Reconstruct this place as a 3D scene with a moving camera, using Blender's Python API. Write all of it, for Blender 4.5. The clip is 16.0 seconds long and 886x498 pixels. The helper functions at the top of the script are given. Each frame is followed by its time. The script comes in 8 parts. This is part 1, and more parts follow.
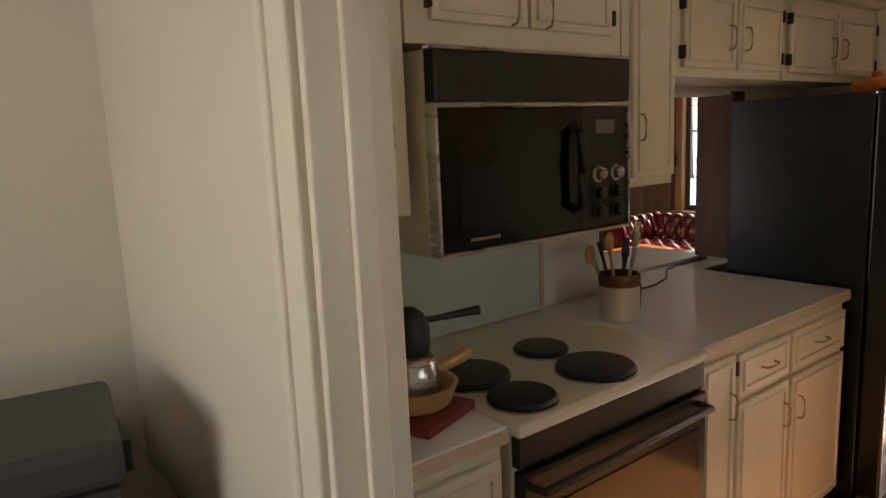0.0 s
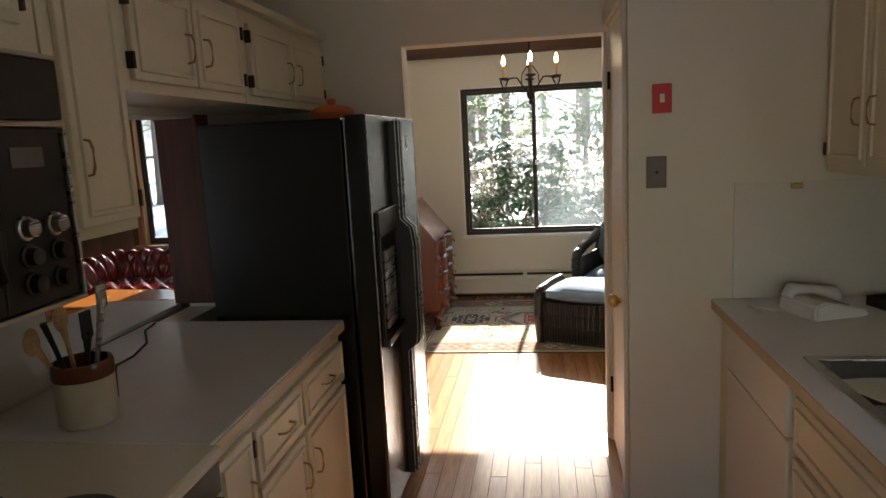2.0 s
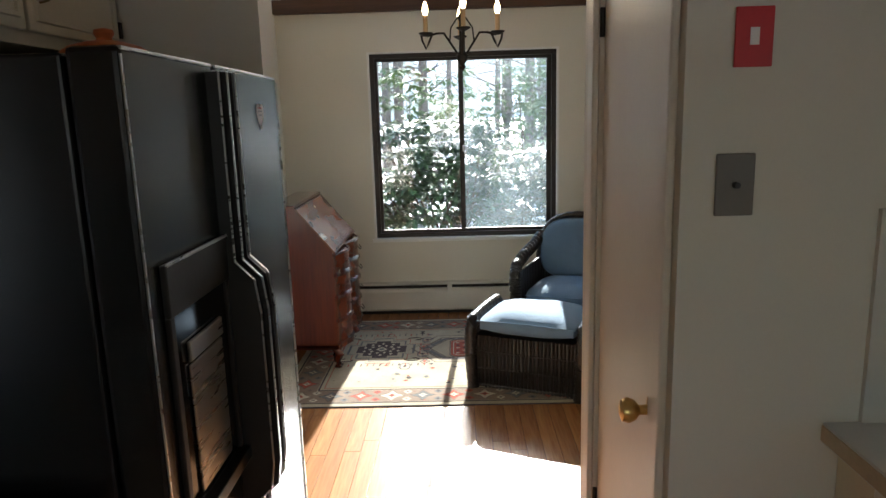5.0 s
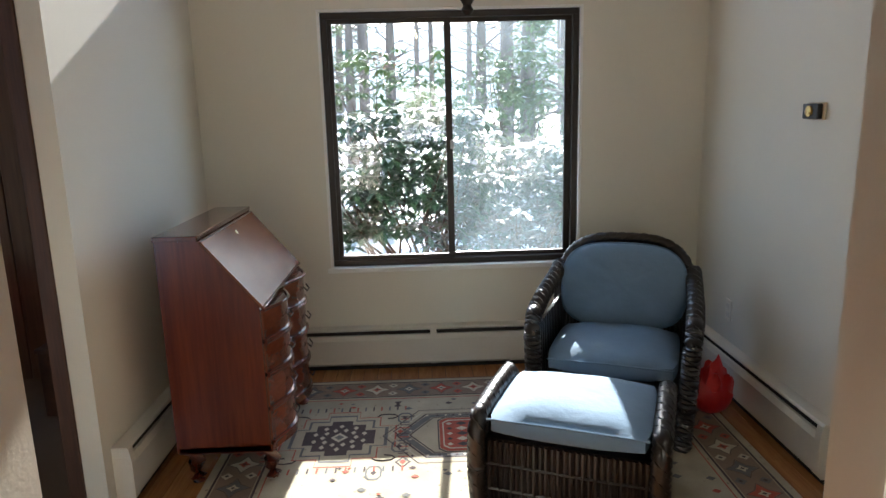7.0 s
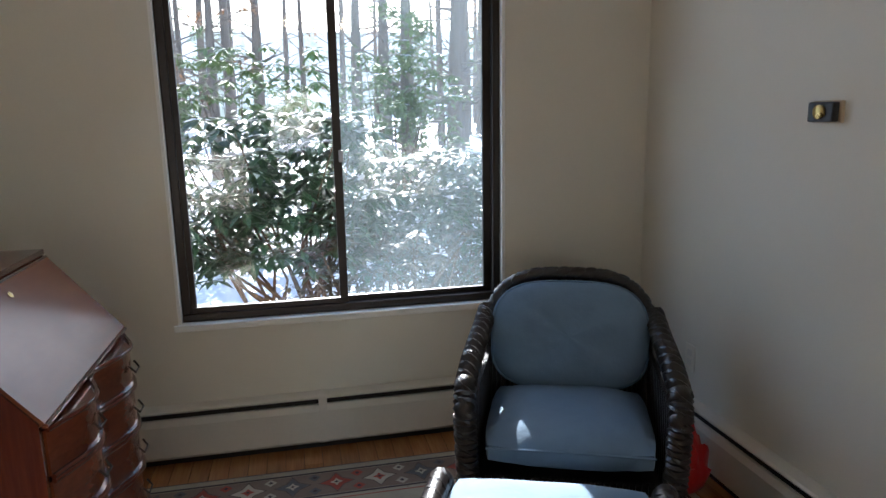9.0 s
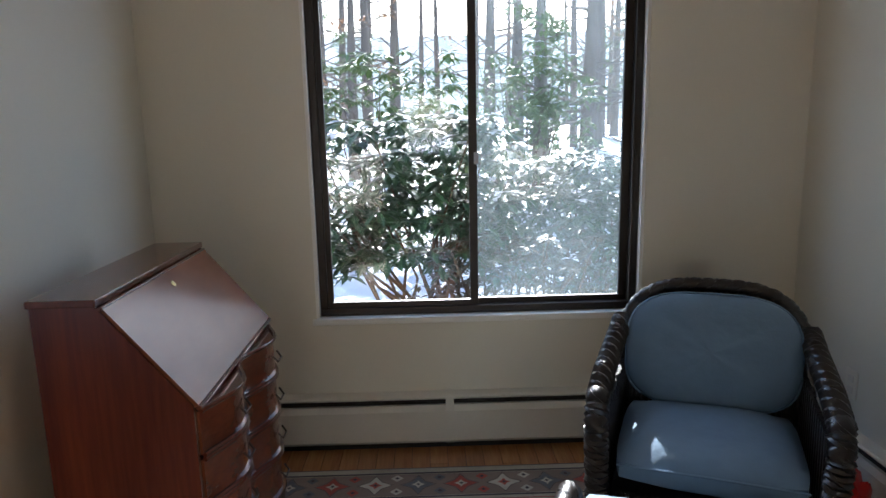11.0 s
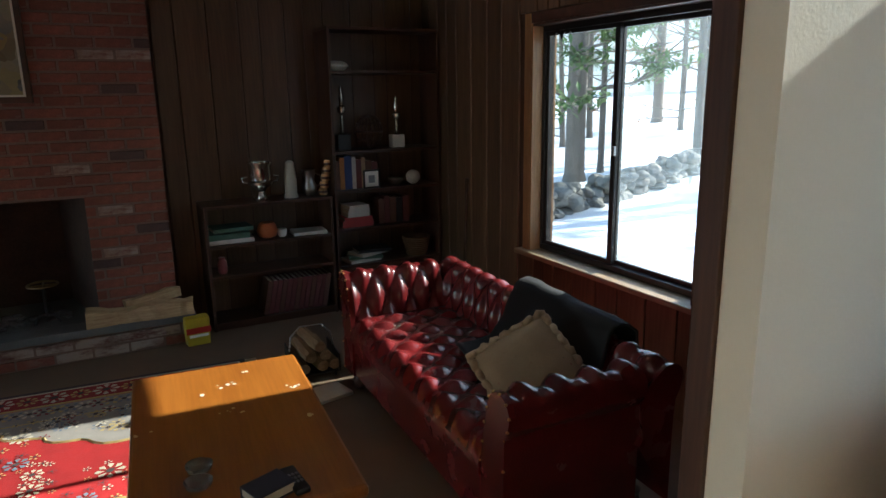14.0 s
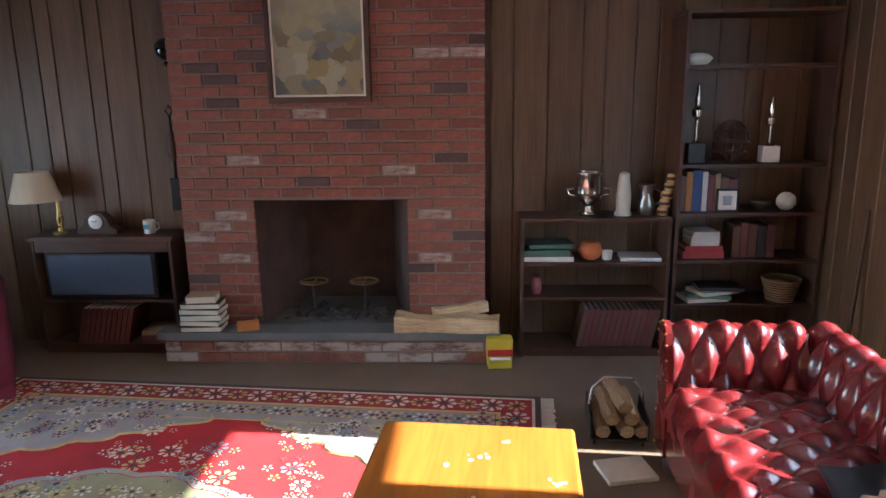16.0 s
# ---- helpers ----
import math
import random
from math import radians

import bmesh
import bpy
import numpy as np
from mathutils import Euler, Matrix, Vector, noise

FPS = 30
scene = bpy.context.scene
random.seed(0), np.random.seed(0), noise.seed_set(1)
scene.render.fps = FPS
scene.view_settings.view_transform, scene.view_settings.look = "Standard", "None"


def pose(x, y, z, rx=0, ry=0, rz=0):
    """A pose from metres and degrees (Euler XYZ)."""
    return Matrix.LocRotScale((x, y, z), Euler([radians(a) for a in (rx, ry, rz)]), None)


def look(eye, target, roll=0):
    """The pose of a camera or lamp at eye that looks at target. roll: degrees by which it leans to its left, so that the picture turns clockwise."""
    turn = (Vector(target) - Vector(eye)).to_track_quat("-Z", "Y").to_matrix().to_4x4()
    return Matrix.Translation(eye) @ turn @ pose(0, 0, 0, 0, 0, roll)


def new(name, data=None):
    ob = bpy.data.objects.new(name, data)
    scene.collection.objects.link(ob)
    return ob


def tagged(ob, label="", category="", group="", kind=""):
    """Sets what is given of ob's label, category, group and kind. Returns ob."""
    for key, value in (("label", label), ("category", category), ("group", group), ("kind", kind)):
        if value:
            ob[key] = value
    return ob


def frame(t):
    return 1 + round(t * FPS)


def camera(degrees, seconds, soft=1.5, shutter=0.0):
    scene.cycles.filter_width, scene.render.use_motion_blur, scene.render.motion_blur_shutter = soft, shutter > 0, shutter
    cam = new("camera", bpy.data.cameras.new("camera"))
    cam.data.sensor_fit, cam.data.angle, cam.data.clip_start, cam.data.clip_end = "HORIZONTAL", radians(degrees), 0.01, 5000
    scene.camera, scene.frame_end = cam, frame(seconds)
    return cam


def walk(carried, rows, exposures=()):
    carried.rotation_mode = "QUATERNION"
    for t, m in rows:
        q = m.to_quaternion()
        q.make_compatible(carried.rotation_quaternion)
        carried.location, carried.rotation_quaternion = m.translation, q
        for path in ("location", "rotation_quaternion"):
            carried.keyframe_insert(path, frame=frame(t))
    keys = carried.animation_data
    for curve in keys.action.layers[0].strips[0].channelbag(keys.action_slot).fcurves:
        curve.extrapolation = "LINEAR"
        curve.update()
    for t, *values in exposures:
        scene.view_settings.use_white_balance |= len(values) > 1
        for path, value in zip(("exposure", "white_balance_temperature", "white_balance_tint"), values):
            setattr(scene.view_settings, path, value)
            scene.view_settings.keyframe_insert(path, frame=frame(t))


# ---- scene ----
cam = camera(66.9, 16.0)
PATH = [
    (0.0, (2.474, 2.128, 1.541), (3.675, 3.694, 1.218), -2.52),
    (0.5, (2.503, 2.278, 1.554), (4.081, 3.462, 1.222), -2.28),
    (1.0, (2.600, 2.361, 1.551), (4.389, 3.194, 1.228), -2.62),
    (1.5, (2.764, 2.386, 1.549), (4.663, 2.929, 1.230), -2.88),
    (2.0, (2.880, 2.420, 1.551), (4.831, 2.714, 1.228), -2.95),
    (2.5, (2.919, 2.495, 1.548), (4.889, 2.596, 1.222), -2.55),
    (3.0, (3.011, 2.524, 1.537), (4.984, 2.530, 1.205), -2.12),
    (5.5, (4.549, 2.515, 1.527), (6.510, 2.567, 1.134), -1.60),
    (6.0, (4.905, 2.556, 1.514), (6.865, 2.595, 1.117), -1.39),
    (6.5, (5.240, 2.625, 1.533), (7.196, 2.615, 1.115), -1.40),
    (7.0, (5.590, 2.620, 1.487), (7.547, 2.571, 1.077), -1.45),
    (7.5, (5.908, 2.620, 1.487), (7.857, 2.484, 1.063), -1.28),
    (8.0, (6.184, 2.649, 1.469), (8.114, 2.338, 1.048), -1.17),
    (10.5, (6.555, 2.643, 1.443), (8.469, 2.203, 1.063), -1.04),
    (11.0, (6.505, 2.669, 1.451), (8.469, 2.628, 1.074), -1.20),
    (11.5, (6.474, 2.670, 1.465), (8.393, 3.075, 1.074), -1.46),
    (12.0, (6.509, 2.740, 1.475), (8.310, 3.507, 1.068), -1.35),
    (12.5, (6.621, 2.834, 1.490), (8.245, 3.920, 1.060), -0.96),
    (13.0, (6.718, 2.931, 1.517), (8.122, 4.281, 1.065), -1.22),
    (13.5, (6.831, 3.020, 1.571), (7.981, 4.590, 1.113), -1.21),
    (14.0, (6.936, 3.140, 1.599), (7.839, 4.864, 1.139), -0.91),
    (14.5, (6.967, 3.336, 1.558), (7.667, 5.157, 1.117), -0.51),
    (15.0, (7.008, 3.500, 1.574), (7.494, 5.389, 1.129), -0.07),
    (15.5, (7.236, 3.658, 1.549), (7.400, 5.605, 1.123), -0.12),
    (16.0, (7.288, 3.787, 1.570), (7.194, 5.737, 1.137), -0.85),
]
EXPOSURES = ((0.0, 2.95, 8100, 17), (0.5, 3.17, 7700, 15), (1.0, 2.75, 7400, 13), (1.5, 2.4, 7200, 11), (3.0, 2.27, 6800, 9), (5.5, 2.12, 6020, 5), (7.5, 2.34, 5950, 8), (8.2, 2.0, 5850, 9), (11.0, 1.85, 5800, 9), (11.6, 1.65, 5850, 8), (12.5, 2.15, 5950, 6), (13.5, 2.25, 5980, 2), (14.0, 2.1, 6000, 0), (14.6, 2.1, 5950, -2), (15.5, 3.1, 5650, -4), (16.0, 4.08, 5750, 9))
walk(cam, [(t, look(eye, target, roll)) for t, eye, target, roll in PATH], EXPOSURES)
SUN_EL, SUN_AZ, SUN, SKY, HALL_W, SINK_W, FAM_W = 29.6, -4.2, 4.2, 0.15, 1.2, 0.14, 0.6

# ---------------------------------------------------------------- light
world = bpy.data.worlds.new("winter_sky")
scene.world = world
world.use_nodes = True
wn = world.node_tree.nodes
sky = wn.new("ShaderNodeTexSky")
sky.sky_type = "NISHITA"
sky.sun_disc = False
sky.sun_elevation = radians(SUN_EL)
sky.sun_rotation = radians(90 - SUN_AZ)
wn["Background"].inputs[1].default_value = SKY
world.node_tree.links.new(sky.outputs[0], wn["Background"].inputs[0])
sun = new("sun", bpy.data.lights.new("sun", "SUN"))
sun.data.energy, sun.data.angle, sun.data.color = SUN, radians(0.6), (1.0, 0.95, 0.88)
sun.matrix_world = look((30 * math.cos(radians(SUN_AZ)), 30 * math.sin(radians(SUN_AZ)), 30 * math.tan(radians(SUN_EL))), (0, 0, 0))


# ---------------------------------------------------------------- materials
def ramp(nt, fac, stops):
    r = nt.nodes.new("ShaderNodeValToRGB")
    el = r.color_ramp.elements
    while len(el) < len(stops):
        el.new(0.5)
    for e, (p, c) in zip(el, stops):
        e.position, e.color = p, (*c, 1)
    nt.links.new(fac, r.inputs[0])
    return r.outputs[0]


def mixc(nt, fac, a, b, mode="MIX"):
    m = nt.nodes.new("ShaderNodeMix")
    m.data_type, m.blend_type = "RGBA", mode
    for sock, v in ((m.inputs[0], fac), (m.inputs[6], a), (m.inputs[7], b)):
        if isinstance(v, (int, float)):
            sock.default_value = v
        elif isinstance(v, tuple):
            sock.default_value = (*v, 1)
        else:
            nt.links.new(v, sock)
    return m.outputs[2]


def math_node(nt, op, a, b=0.0, c=0.0):
    m = nt.nodes.new("ShaderNodeMath")
    m.operation = op
    for sock, v in zip(m.inputs, (a, b, c)):
        if isinstance(v, (int, float)):
            sock.default_value = v
        else:
            nt.links.new(v, sock)
    return m.outputs[0]


def noise_tex(nt, scale, detail=4.0, stretch=(1, 1, 1), rough=0.55):
    co = nt.nodes.new("ShaderNodeTexCoord")
    mp = nt.nodes.new("ShaderNodeMapping")
    mp.inputs["Scale"].default_value = stretch
    n = nt.nodes.new("ShaderNodeTexNoise")
    n.inputs["Scale"].default_value, n.inputs["Detail"].default_value, n.inputs["Roughness"].default_value = scale, detail, rough
    nt.links.new(co.outputs["Object"], mp.inputs[0])
    nt.links.new(mp.outputs[0], n.inputs["Vector"])
    return n.outputs["Fac"]


def blank(name, rough=0.5, metal=0.0):
    m = bpy.data.materials.new(name)
    m.use_nodes = True
    b = m.node_tree.nodes["Principled BSDF"]
    b.inputs["Roughness"].default_value, b.inputs["Metallic"].default_value = rough, metal
    return m, m.node_tree, b


def bump(nt, b, height, strength=0.2, dist=0.01):
    n = nt.nodes.new("ShaderNodeBump")
    n.inputs["Strength"].default_value, n.inputs["Distance"].default_value = strength, dist
    nt.links.new(height, n.inputs["Height"])
    nt.links.new(n.outputs[0], b.inputs["Normal"])


def surface(name, col, rough=0.5, metal=0.0, vary=0.12, scale=6.0, stretch=(1, 1, 1), grain=60.0, relief=0.1, coat=0.0, island=0.0):
    """Base colour broken up at two scales, with fine relief."""
    m, nt, b = blank(name, rough, metal)
    lo = tuple(c * (1 - vary) for c in col)
    hi = tuple(min(1, c * (1 + vary)) for c in col)
    big = noise_tex(nt, scale, 5, stretch)
    fine = noise_tex(nt, grain, 4, stretch)
    c1 = ramp(nt, big, [(0.3, lo), (0.7, hi)])
    c2 = mixc(nt, 0.35, c1, ramp(nt, fine, [(0.3, lo), (0.7, hi)]))
    if island:
        oi = nt.nodes.new("ShaderNodeObjectInfo")
        c2 = mixc(nt, math_node(nt, "MULTIPLY", oi.outputs["Random"], island), c2, tuple(c * 0.35 for c in col))
    nt.links.new(c2, b.inputs["Base Color"])
    rr = math_node(nt, "MULTIPLY_ADD", big, 0.25 * rough, rough * 0.87)
    nt.links.new(rr, b.inputs["Roughness"])
    bump(nt, b, fine, relief, 0.004)
    b.inputs["Coat Weight"].default_value = coat
    b.inputs["Coat Roughness"].default_value = 0.12
    return m


def wood(name, dark, light, rough=0.35, along="x", rings=7.0, coat=0.0, board=0.0):
    m, nt, b = blank(name, rough)
    st = {"x": (0.06, 1, 1), "y": (1, 0.06, 1), "z": (1, 1, 0.06)}[along]
    g = noise_tex(nt, rings * 3, 6, st, 0.65)
    f = noise_tex(nt, rings * 22, 3, st)
    c = ramp(nt, g, [(0.32, dark), (0.52, tuple((p + q) / 2 for p, q in zip(dark, light))), (0.7, light)])
    c = mixc(nt, 0.3, c, ramp(nt, f, [(0.35, dark), (0.65, light)]))
    if board:
        oi = nt.nodes.new("ShaderNodeObjectInfo")
        c = mixc(nt, math_node(nt, "MULTIPLY", oi.outputs["Random"], board), c, tuple(p * 0.45 for p in dark))
    nt.links.new(c, b.inputs["Base Color"])
    bump(nt, b, f, 0.12, 0.003)
    b.inputs["Coat Weight"].default_value, b.inputs["Coat Roughness"].default_value = coat, 0.15
    return m


def glass(name, haze=0.0, tint=(1, 1, 1)):
    m, nt, b = blank(name, 0.02)
    out = nt.nodes["Material Output"]
    tr, gl, mx = nt.nodes.new("ShaderNodeBsdfTransparent"), nt.nodes.new("ShaderNodeBsdfGlossy"), nt.nodes.new("ShaderNodeMixShader")
    tr.inputs[0].default_value = (*tint, 1)
    gl.inputs["Roughness"].default_value = 0.03
    mx.inputs[0].default_value = 0.045
    nt.links.new(tr.outputs[0], mx.inputs[1])
    nt.links.new(gl.outputs[0], mx.inputs[2])
    last = mx.outputs[0]
    if haze:
        tl, m2 = nt.nodes.new("ShaderNodeBsdfTranslucent"), nt.nodes.new("ShaderNodeMixShader")
        tl.inputs[0].default_value = (0.72, 0.88, 0.95, 1)
        n = noise_tex(nt, 1.6, 3, (1, 1, 0.8))
        nt.links.new(ramp(nt, n, [(0.32, (haze * 0.35,) * 3), (0.72, (haze * 2.0,) * 3)]), m2.inputs[0])
        nt.links.new(last, m2.inputs[1])
        nt.links.new(tl.outputs[0], m2.inputs[2])
        last = m2.outputs[0]
    nt.links.new(last, out.inputs[0])
    return m


M_WALL = surface("cream_wall_paint", (0.70, 0.67, 0.58), 0.7, vary=0.03, scale=1.5, grain=140, relief=0.12)
M_KWALL = surface("kitchen_wall_paint", (0.70, 0.66, 0.56), 0.6, vary=0.03, scale=1.5, grain=140, relief=0.1)
M_TRIM = surface("white_trim_paint", (0.74, 0.70, 0.60), 0.4, vary=0.04, scale=4, relief=0.05)
M_CEIL = surface("white_ceiling_paint", (0.8, 0.79, 0.75), 0.8, vary=0.03, scale=2, grain=90)
M_CAB = surface("cream_cabinet_paint", (0.72, 0.66, 0.50), 0.4, vary=0.06, scale=5, grain=90, relief=0.06)
M_LAM = surface("white_laminate", (0.72, 0.72, 0.70), 0.3, vary=0.04, scale=9, grain=200, relief=0.02)
M_EDGE = surface("worn_laminate_edge", (0.55, 0.44, 0.30), 0.5, vary=0.15, scale=12)
M_ENAMEL = surface("almond_enamel", (0.72, 0.66, 0.52), 0.22, vary=0.03, scale=5, relief=0.02)
M_BLACK = surface("black_gloss_enamel", (0.007, 0.0065, 0.0065), 0.24, vary=0.2, scale=30, grain=320, relief=0.12)
M_BLACKM = surface("black_plastic", (0.011, 0.0095, 0.009), 0.45, vary=0.2, scale=12)
M_GLASSB = surface("black_glass", (0.006, 0.0045, 0.0045), 0.1, vary=0.1, scale=4, relief=0.0)
M_OVEN = surface("brown_oven_glass", (0.06, 0.035, 0.02), 0.12, vary=0.2, scale=4, relief=0.0)
M_COIL = surface("burnt_coil_metal", (0.012, 0.011, 0.011), 0.4, 0.0, vary=0.3, scale=20)
M_STEEL = surface("brushed_steel", (0.5, 0.49, 0.47), 0.28, 1.0, vary=0.06, scale=6, stretch=(1, 1, 12))
M_SILVER = surface("tarnished_silver", (0.62, 0.6, 0.56), 0.18, 1.0, vary=0.15, scale=12)
M_TARNISH = surface("tarnished_brass", (0.30, 0.20, 0.085), 0.5, 1.0, vary=0.3, scale=15)
M_BRASS = surface("aged_brass", (0.55, 0.38, 0.14), 0.28, 1.0, vary=0.15, scale=15)
M_IRON = surface("dark_iron", (0.03, 0.026, 0.023), 0.5, 0.7, vary=0.2, scale=20)
M_BRONZE = surface("dark_bronze_frame", (0.035, 0.028, 0.024), 0.4, 0.4, vary=0.15, scale=8)
M_HEAT = surface("white_heater_enamel", (0.66, 0.63, 0.56), 0.4, vary=0.05, scale=4, relief=0.04)
M_GAPSHADE = surface("gap_shade", (0.02, 0.017, 0.014), 0.8, vary=0.2, scale=9)
M_FLOOR = wood("oak_floor", (0.27, 0.105, 0.036), (0.54, 0.26, 0.092), 0.24, "x", 5, 0.45, 0.3)
M_BACKER = surface("floor_joint_dark", (0.05, 0.025, 0.012), 0.8)
M_PANEL = wood("walnut_panelling", (0.072, 0.037, 0.019), (0.225, 0.124, 0.063), 0.42, "z", 3, 0.0, 0.45)
M_DKWOOD = wood("dark_brown_wood", (0.035, 0.014, 0.008), (0.10, 0.042, 0.022), 0.4, "x", 5)
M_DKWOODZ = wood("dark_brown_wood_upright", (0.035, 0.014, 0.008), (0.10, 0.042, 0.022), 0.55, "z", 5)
M_BEAM = wood("brown_beam", (0.05, 0.022, 0.012), (0.13, 0.06, 0.03), 0.5, "y", 4)
M_SUNOAK = wood("sunlit_oak_trim", (0.22, 0.10, 0.035), (0.42, 0.22, 0.09), 0.4, "z", 5)
M_MAHOG = wood("red_mahogany", (0.062, 0.010, 0.004), (0.14, 0.026, 0.009), 0.25, "z", 4, 0.5)
M_MAHOGX = wood("red_mahogany_flat", (0.075, 0.018, 0.008), (0.15, 0.042, 0.018), 0.2, "x", 4, 0.6)
M_PINE = wood("orange_pine", (0.20, 0.060, 0.008), (0.33, 0.118, 0.017), 0.3, "y", 4, 0.4)
M_SNOW = surface("snow", (0.86, 0.88, 0.92), 0.6, vary=0.04, scale=1.2, grain=30, relief=0.4)
M_CARPET = surface("brown_carpet", (0.165, 0.112, 0.070), 0.95, vary=0.18, scale=3, grain=260, relief=0.7)
M_RED = surface("red_leather", (0.108, 0.0085, 0.0095), 0.27, vary=0.25, scale=5, grain=140, relief=0.12, coat=0.25)
M_BLUE = surface("blue_cotton", (0.165, 0.25, 0.355), 0.85, vary=0.10, scale=5, grain=16, relief=0.9)
M_WICKER = surface("dark_wicker", (0.018, 0.013, 0.011), 0.32, vary=0.3, scale=20, grain=120, relief=0.3, coat=0.3)


# ---------------------------------------------------------------- mesh helpers
def box(bm, a, b, bevel=0.0, seg=2):
    (x0, y0, z0), (x1, y1, z1) = a, b
    x0, x1, y0, y1, z0, z1 = min(x0, x1), max(x0, x1), min(y0, y1), max(y0, y1), min(z0, z1), max(z0, z1)
    v = [bm.verts.new(p) for p in ((x0, y0, z0), (x1, y0, z0), (x1, y1, z0), (x0, y1, z0), (x0, y0, z1), (x1, y0, z1), (x1, y1, z1), (x0, y1, z1))]
    fs = [bm.faces.new([v[i] for i in q]) for q in ((3, 2, 1, 0), (4, 5, 6, 7), (0, 1, 5, 4), (1, 2, 6, 5), (2, 3, 7, 6), (3, 0, 4, 7))]
    if bevel:
        es = list({e for f in fs for e in f.edges})
        bmesh.ops.bevel(bm, geom=es, offset=bevel, segments=seg, affect="EDGES", profile=0.5)
    return v


def lathe(bm, profile, centre=(0, 0, 0), n=24, axis="z"):
    rings = []
    for r, h in profile:
        ring = []
        for i in range(n):
            a = 2 * math.pi * i / n
            p = (r * math.cos(a), r * math.sin(a), h)
            if axis == "y":
                p = (p[0], p[2], p[1])
            if axis == "x":
                p = (p[2], p[0], p[1])
            ring.append(bm.verts.new(Vector(p) + Vector(centre)))
        rings.append(ring)
    for a, b in zip(rings, rings[1:]):
        for i in range(n):
            bm.faces.new((a[i], a[(i + 1) % n], b[(i + 1) % n], b[i]))
    bm.faces.new(list(reversed(rings[0])))
    bm.faces.new(rings[-1])
    return rings


def tube(bm, pts, r, n=8, closed=False):
    """A round bar along points; r is a number or one radius a point."""
    pts = [Vector(p) for p in pts]
    rings = []
    up = Vector((0, 0, 1))
    for i, p in enumerate(pts):
        a = pts[i - 1] if i or closed else p
        b = pts[(i + 1) % len(pts)] if i < len(pts) - 1 or closed else p
        d = (b - a).normalized()
        s = d.cross(up)
        if s.length < 0.05:
            s = d.cross(Vector((1, 0, 0)))
        s.normalize()
        t = s.cross(d)
        rr = r[i] if isinstance(r, (list, tuple)) else r
        rings.append([bm.verts.new(p + rr * (math.cos(2 * math.pi * k / n) * s + math.sin(2 * math.pi * k / n) * t)) for k in range(n)])
    pairs = list(zip(rings, rings[1:])) + ([(rings[-1], rings[0])] if closed else [])
    for a, b in pairs:
        for k in range(n):
            bm.faces.new((a[k], a[(k + 1) % n], b[(k + 1) % n], b[k]))
    if not closed:
        bm.faces.new(list(reversed(rings[0])))
        bm.faces.new(rings[-1])


def prism(bm, poly, axis, lo, hi):
    """A polygon of (u, v) drawn out along an axis: x takes (y, z), y takes (x, z), z takes (x, y)."""
    def at3(u, v, w):
        return {"x": (w, u, v), "y": (u, w, v), "z": (u, v, w)}[axis]
    a = [bm.verts.new(at3(u, v, lo)) for u, v in poly]
    b = [bm.verts.new(at3(u, v, hi)) for u, v in poly]
    bm.faces.new(a)
    bm.faces.new(list(reversed(b)))
    n = len(poly)
    for i in range(n):
        bm.faces.new((a[i], b[i], b[(i + 1) % n], a[(i + 1) % n]))
    return a + b


def part(name, bm, material, parent=None, label="", smooth=None, at=None, kind=""):
    """Links a bmesh as one mesh object, under a thing or a part."""
    bmesh.ops.recalc_face_normals(bm, faces=bm.faces)
    me = bpy.data.meshes.new(name)
    bm.to_mesh(me)
    bm.free()
    me.materials.append(material)
    if smooth is not None:
        me.polygons.foreach_set("use_smooth", [True] * len(me.polygons))
        me.set_sharp_from_angle(angle=radians(smooth))
    ob = new(name, me)
    ob.parent = parent
    if at is not None:
        ob.matrix_basis = at if isinstance(at, Matrix) else Matrix.Translation(at)
    return tagged(ob, label, kind=kind)


def thing(name, at, label, category, rz=0.0, group="", kind=""):
    """An Empty at a thing's base."""
    ob = new(name)
    ob.empty_display_size = 0.1
    ob.matrix_basis = pose(*at, 0, 0, rz)
    return tagged(ob, label, category, group, kind)


def B():
    return bmesh.new()


def boxes(*args, bevel=0.0):
    bm = B()
    for a, b in args:
        box(bm, a, b, bevel)
    return bm


def setting(name, bm, material, label="", category="", smooth=None):
    return tagged(part(name, bm, material, None, label, smooth), label, category, kind="structure")


def holed(bm, axis, lo, hi, u0, u1, v0, v1, holes):
    """A wall slab with rectangular openings. axis x: u is y; axis y: u is x; v is z."""
    us = sorted({u0, u1, *[h[0] for h in holes], *[h[1] for h in holes]})
    vs = sorted({v0, v1, *[h[2] for h in holes], *[h[3] for h in holes]})
    for ua, ub in zip(us, us[1:]):
        run = None
        for va, vb in zip(vs, vs[1:]):
            mu, mv = (ua + ub) / 2, (va + vb) / 2
            solid = not any(h[0] < mu < h[1] and h[2] < mv < h[3] for h in holes)
            if solid and run is None:
                run = va
            last = vb == vs[-1]
            if run is not None and (not solid or last):
                top = vb if solid else va
                if axis == "x":
                    box(bm, (lo, ua, run), (hi, ub, top))
                else:
                    box(bm, (ua, lo, run), (ub, hi, top))
                run = None


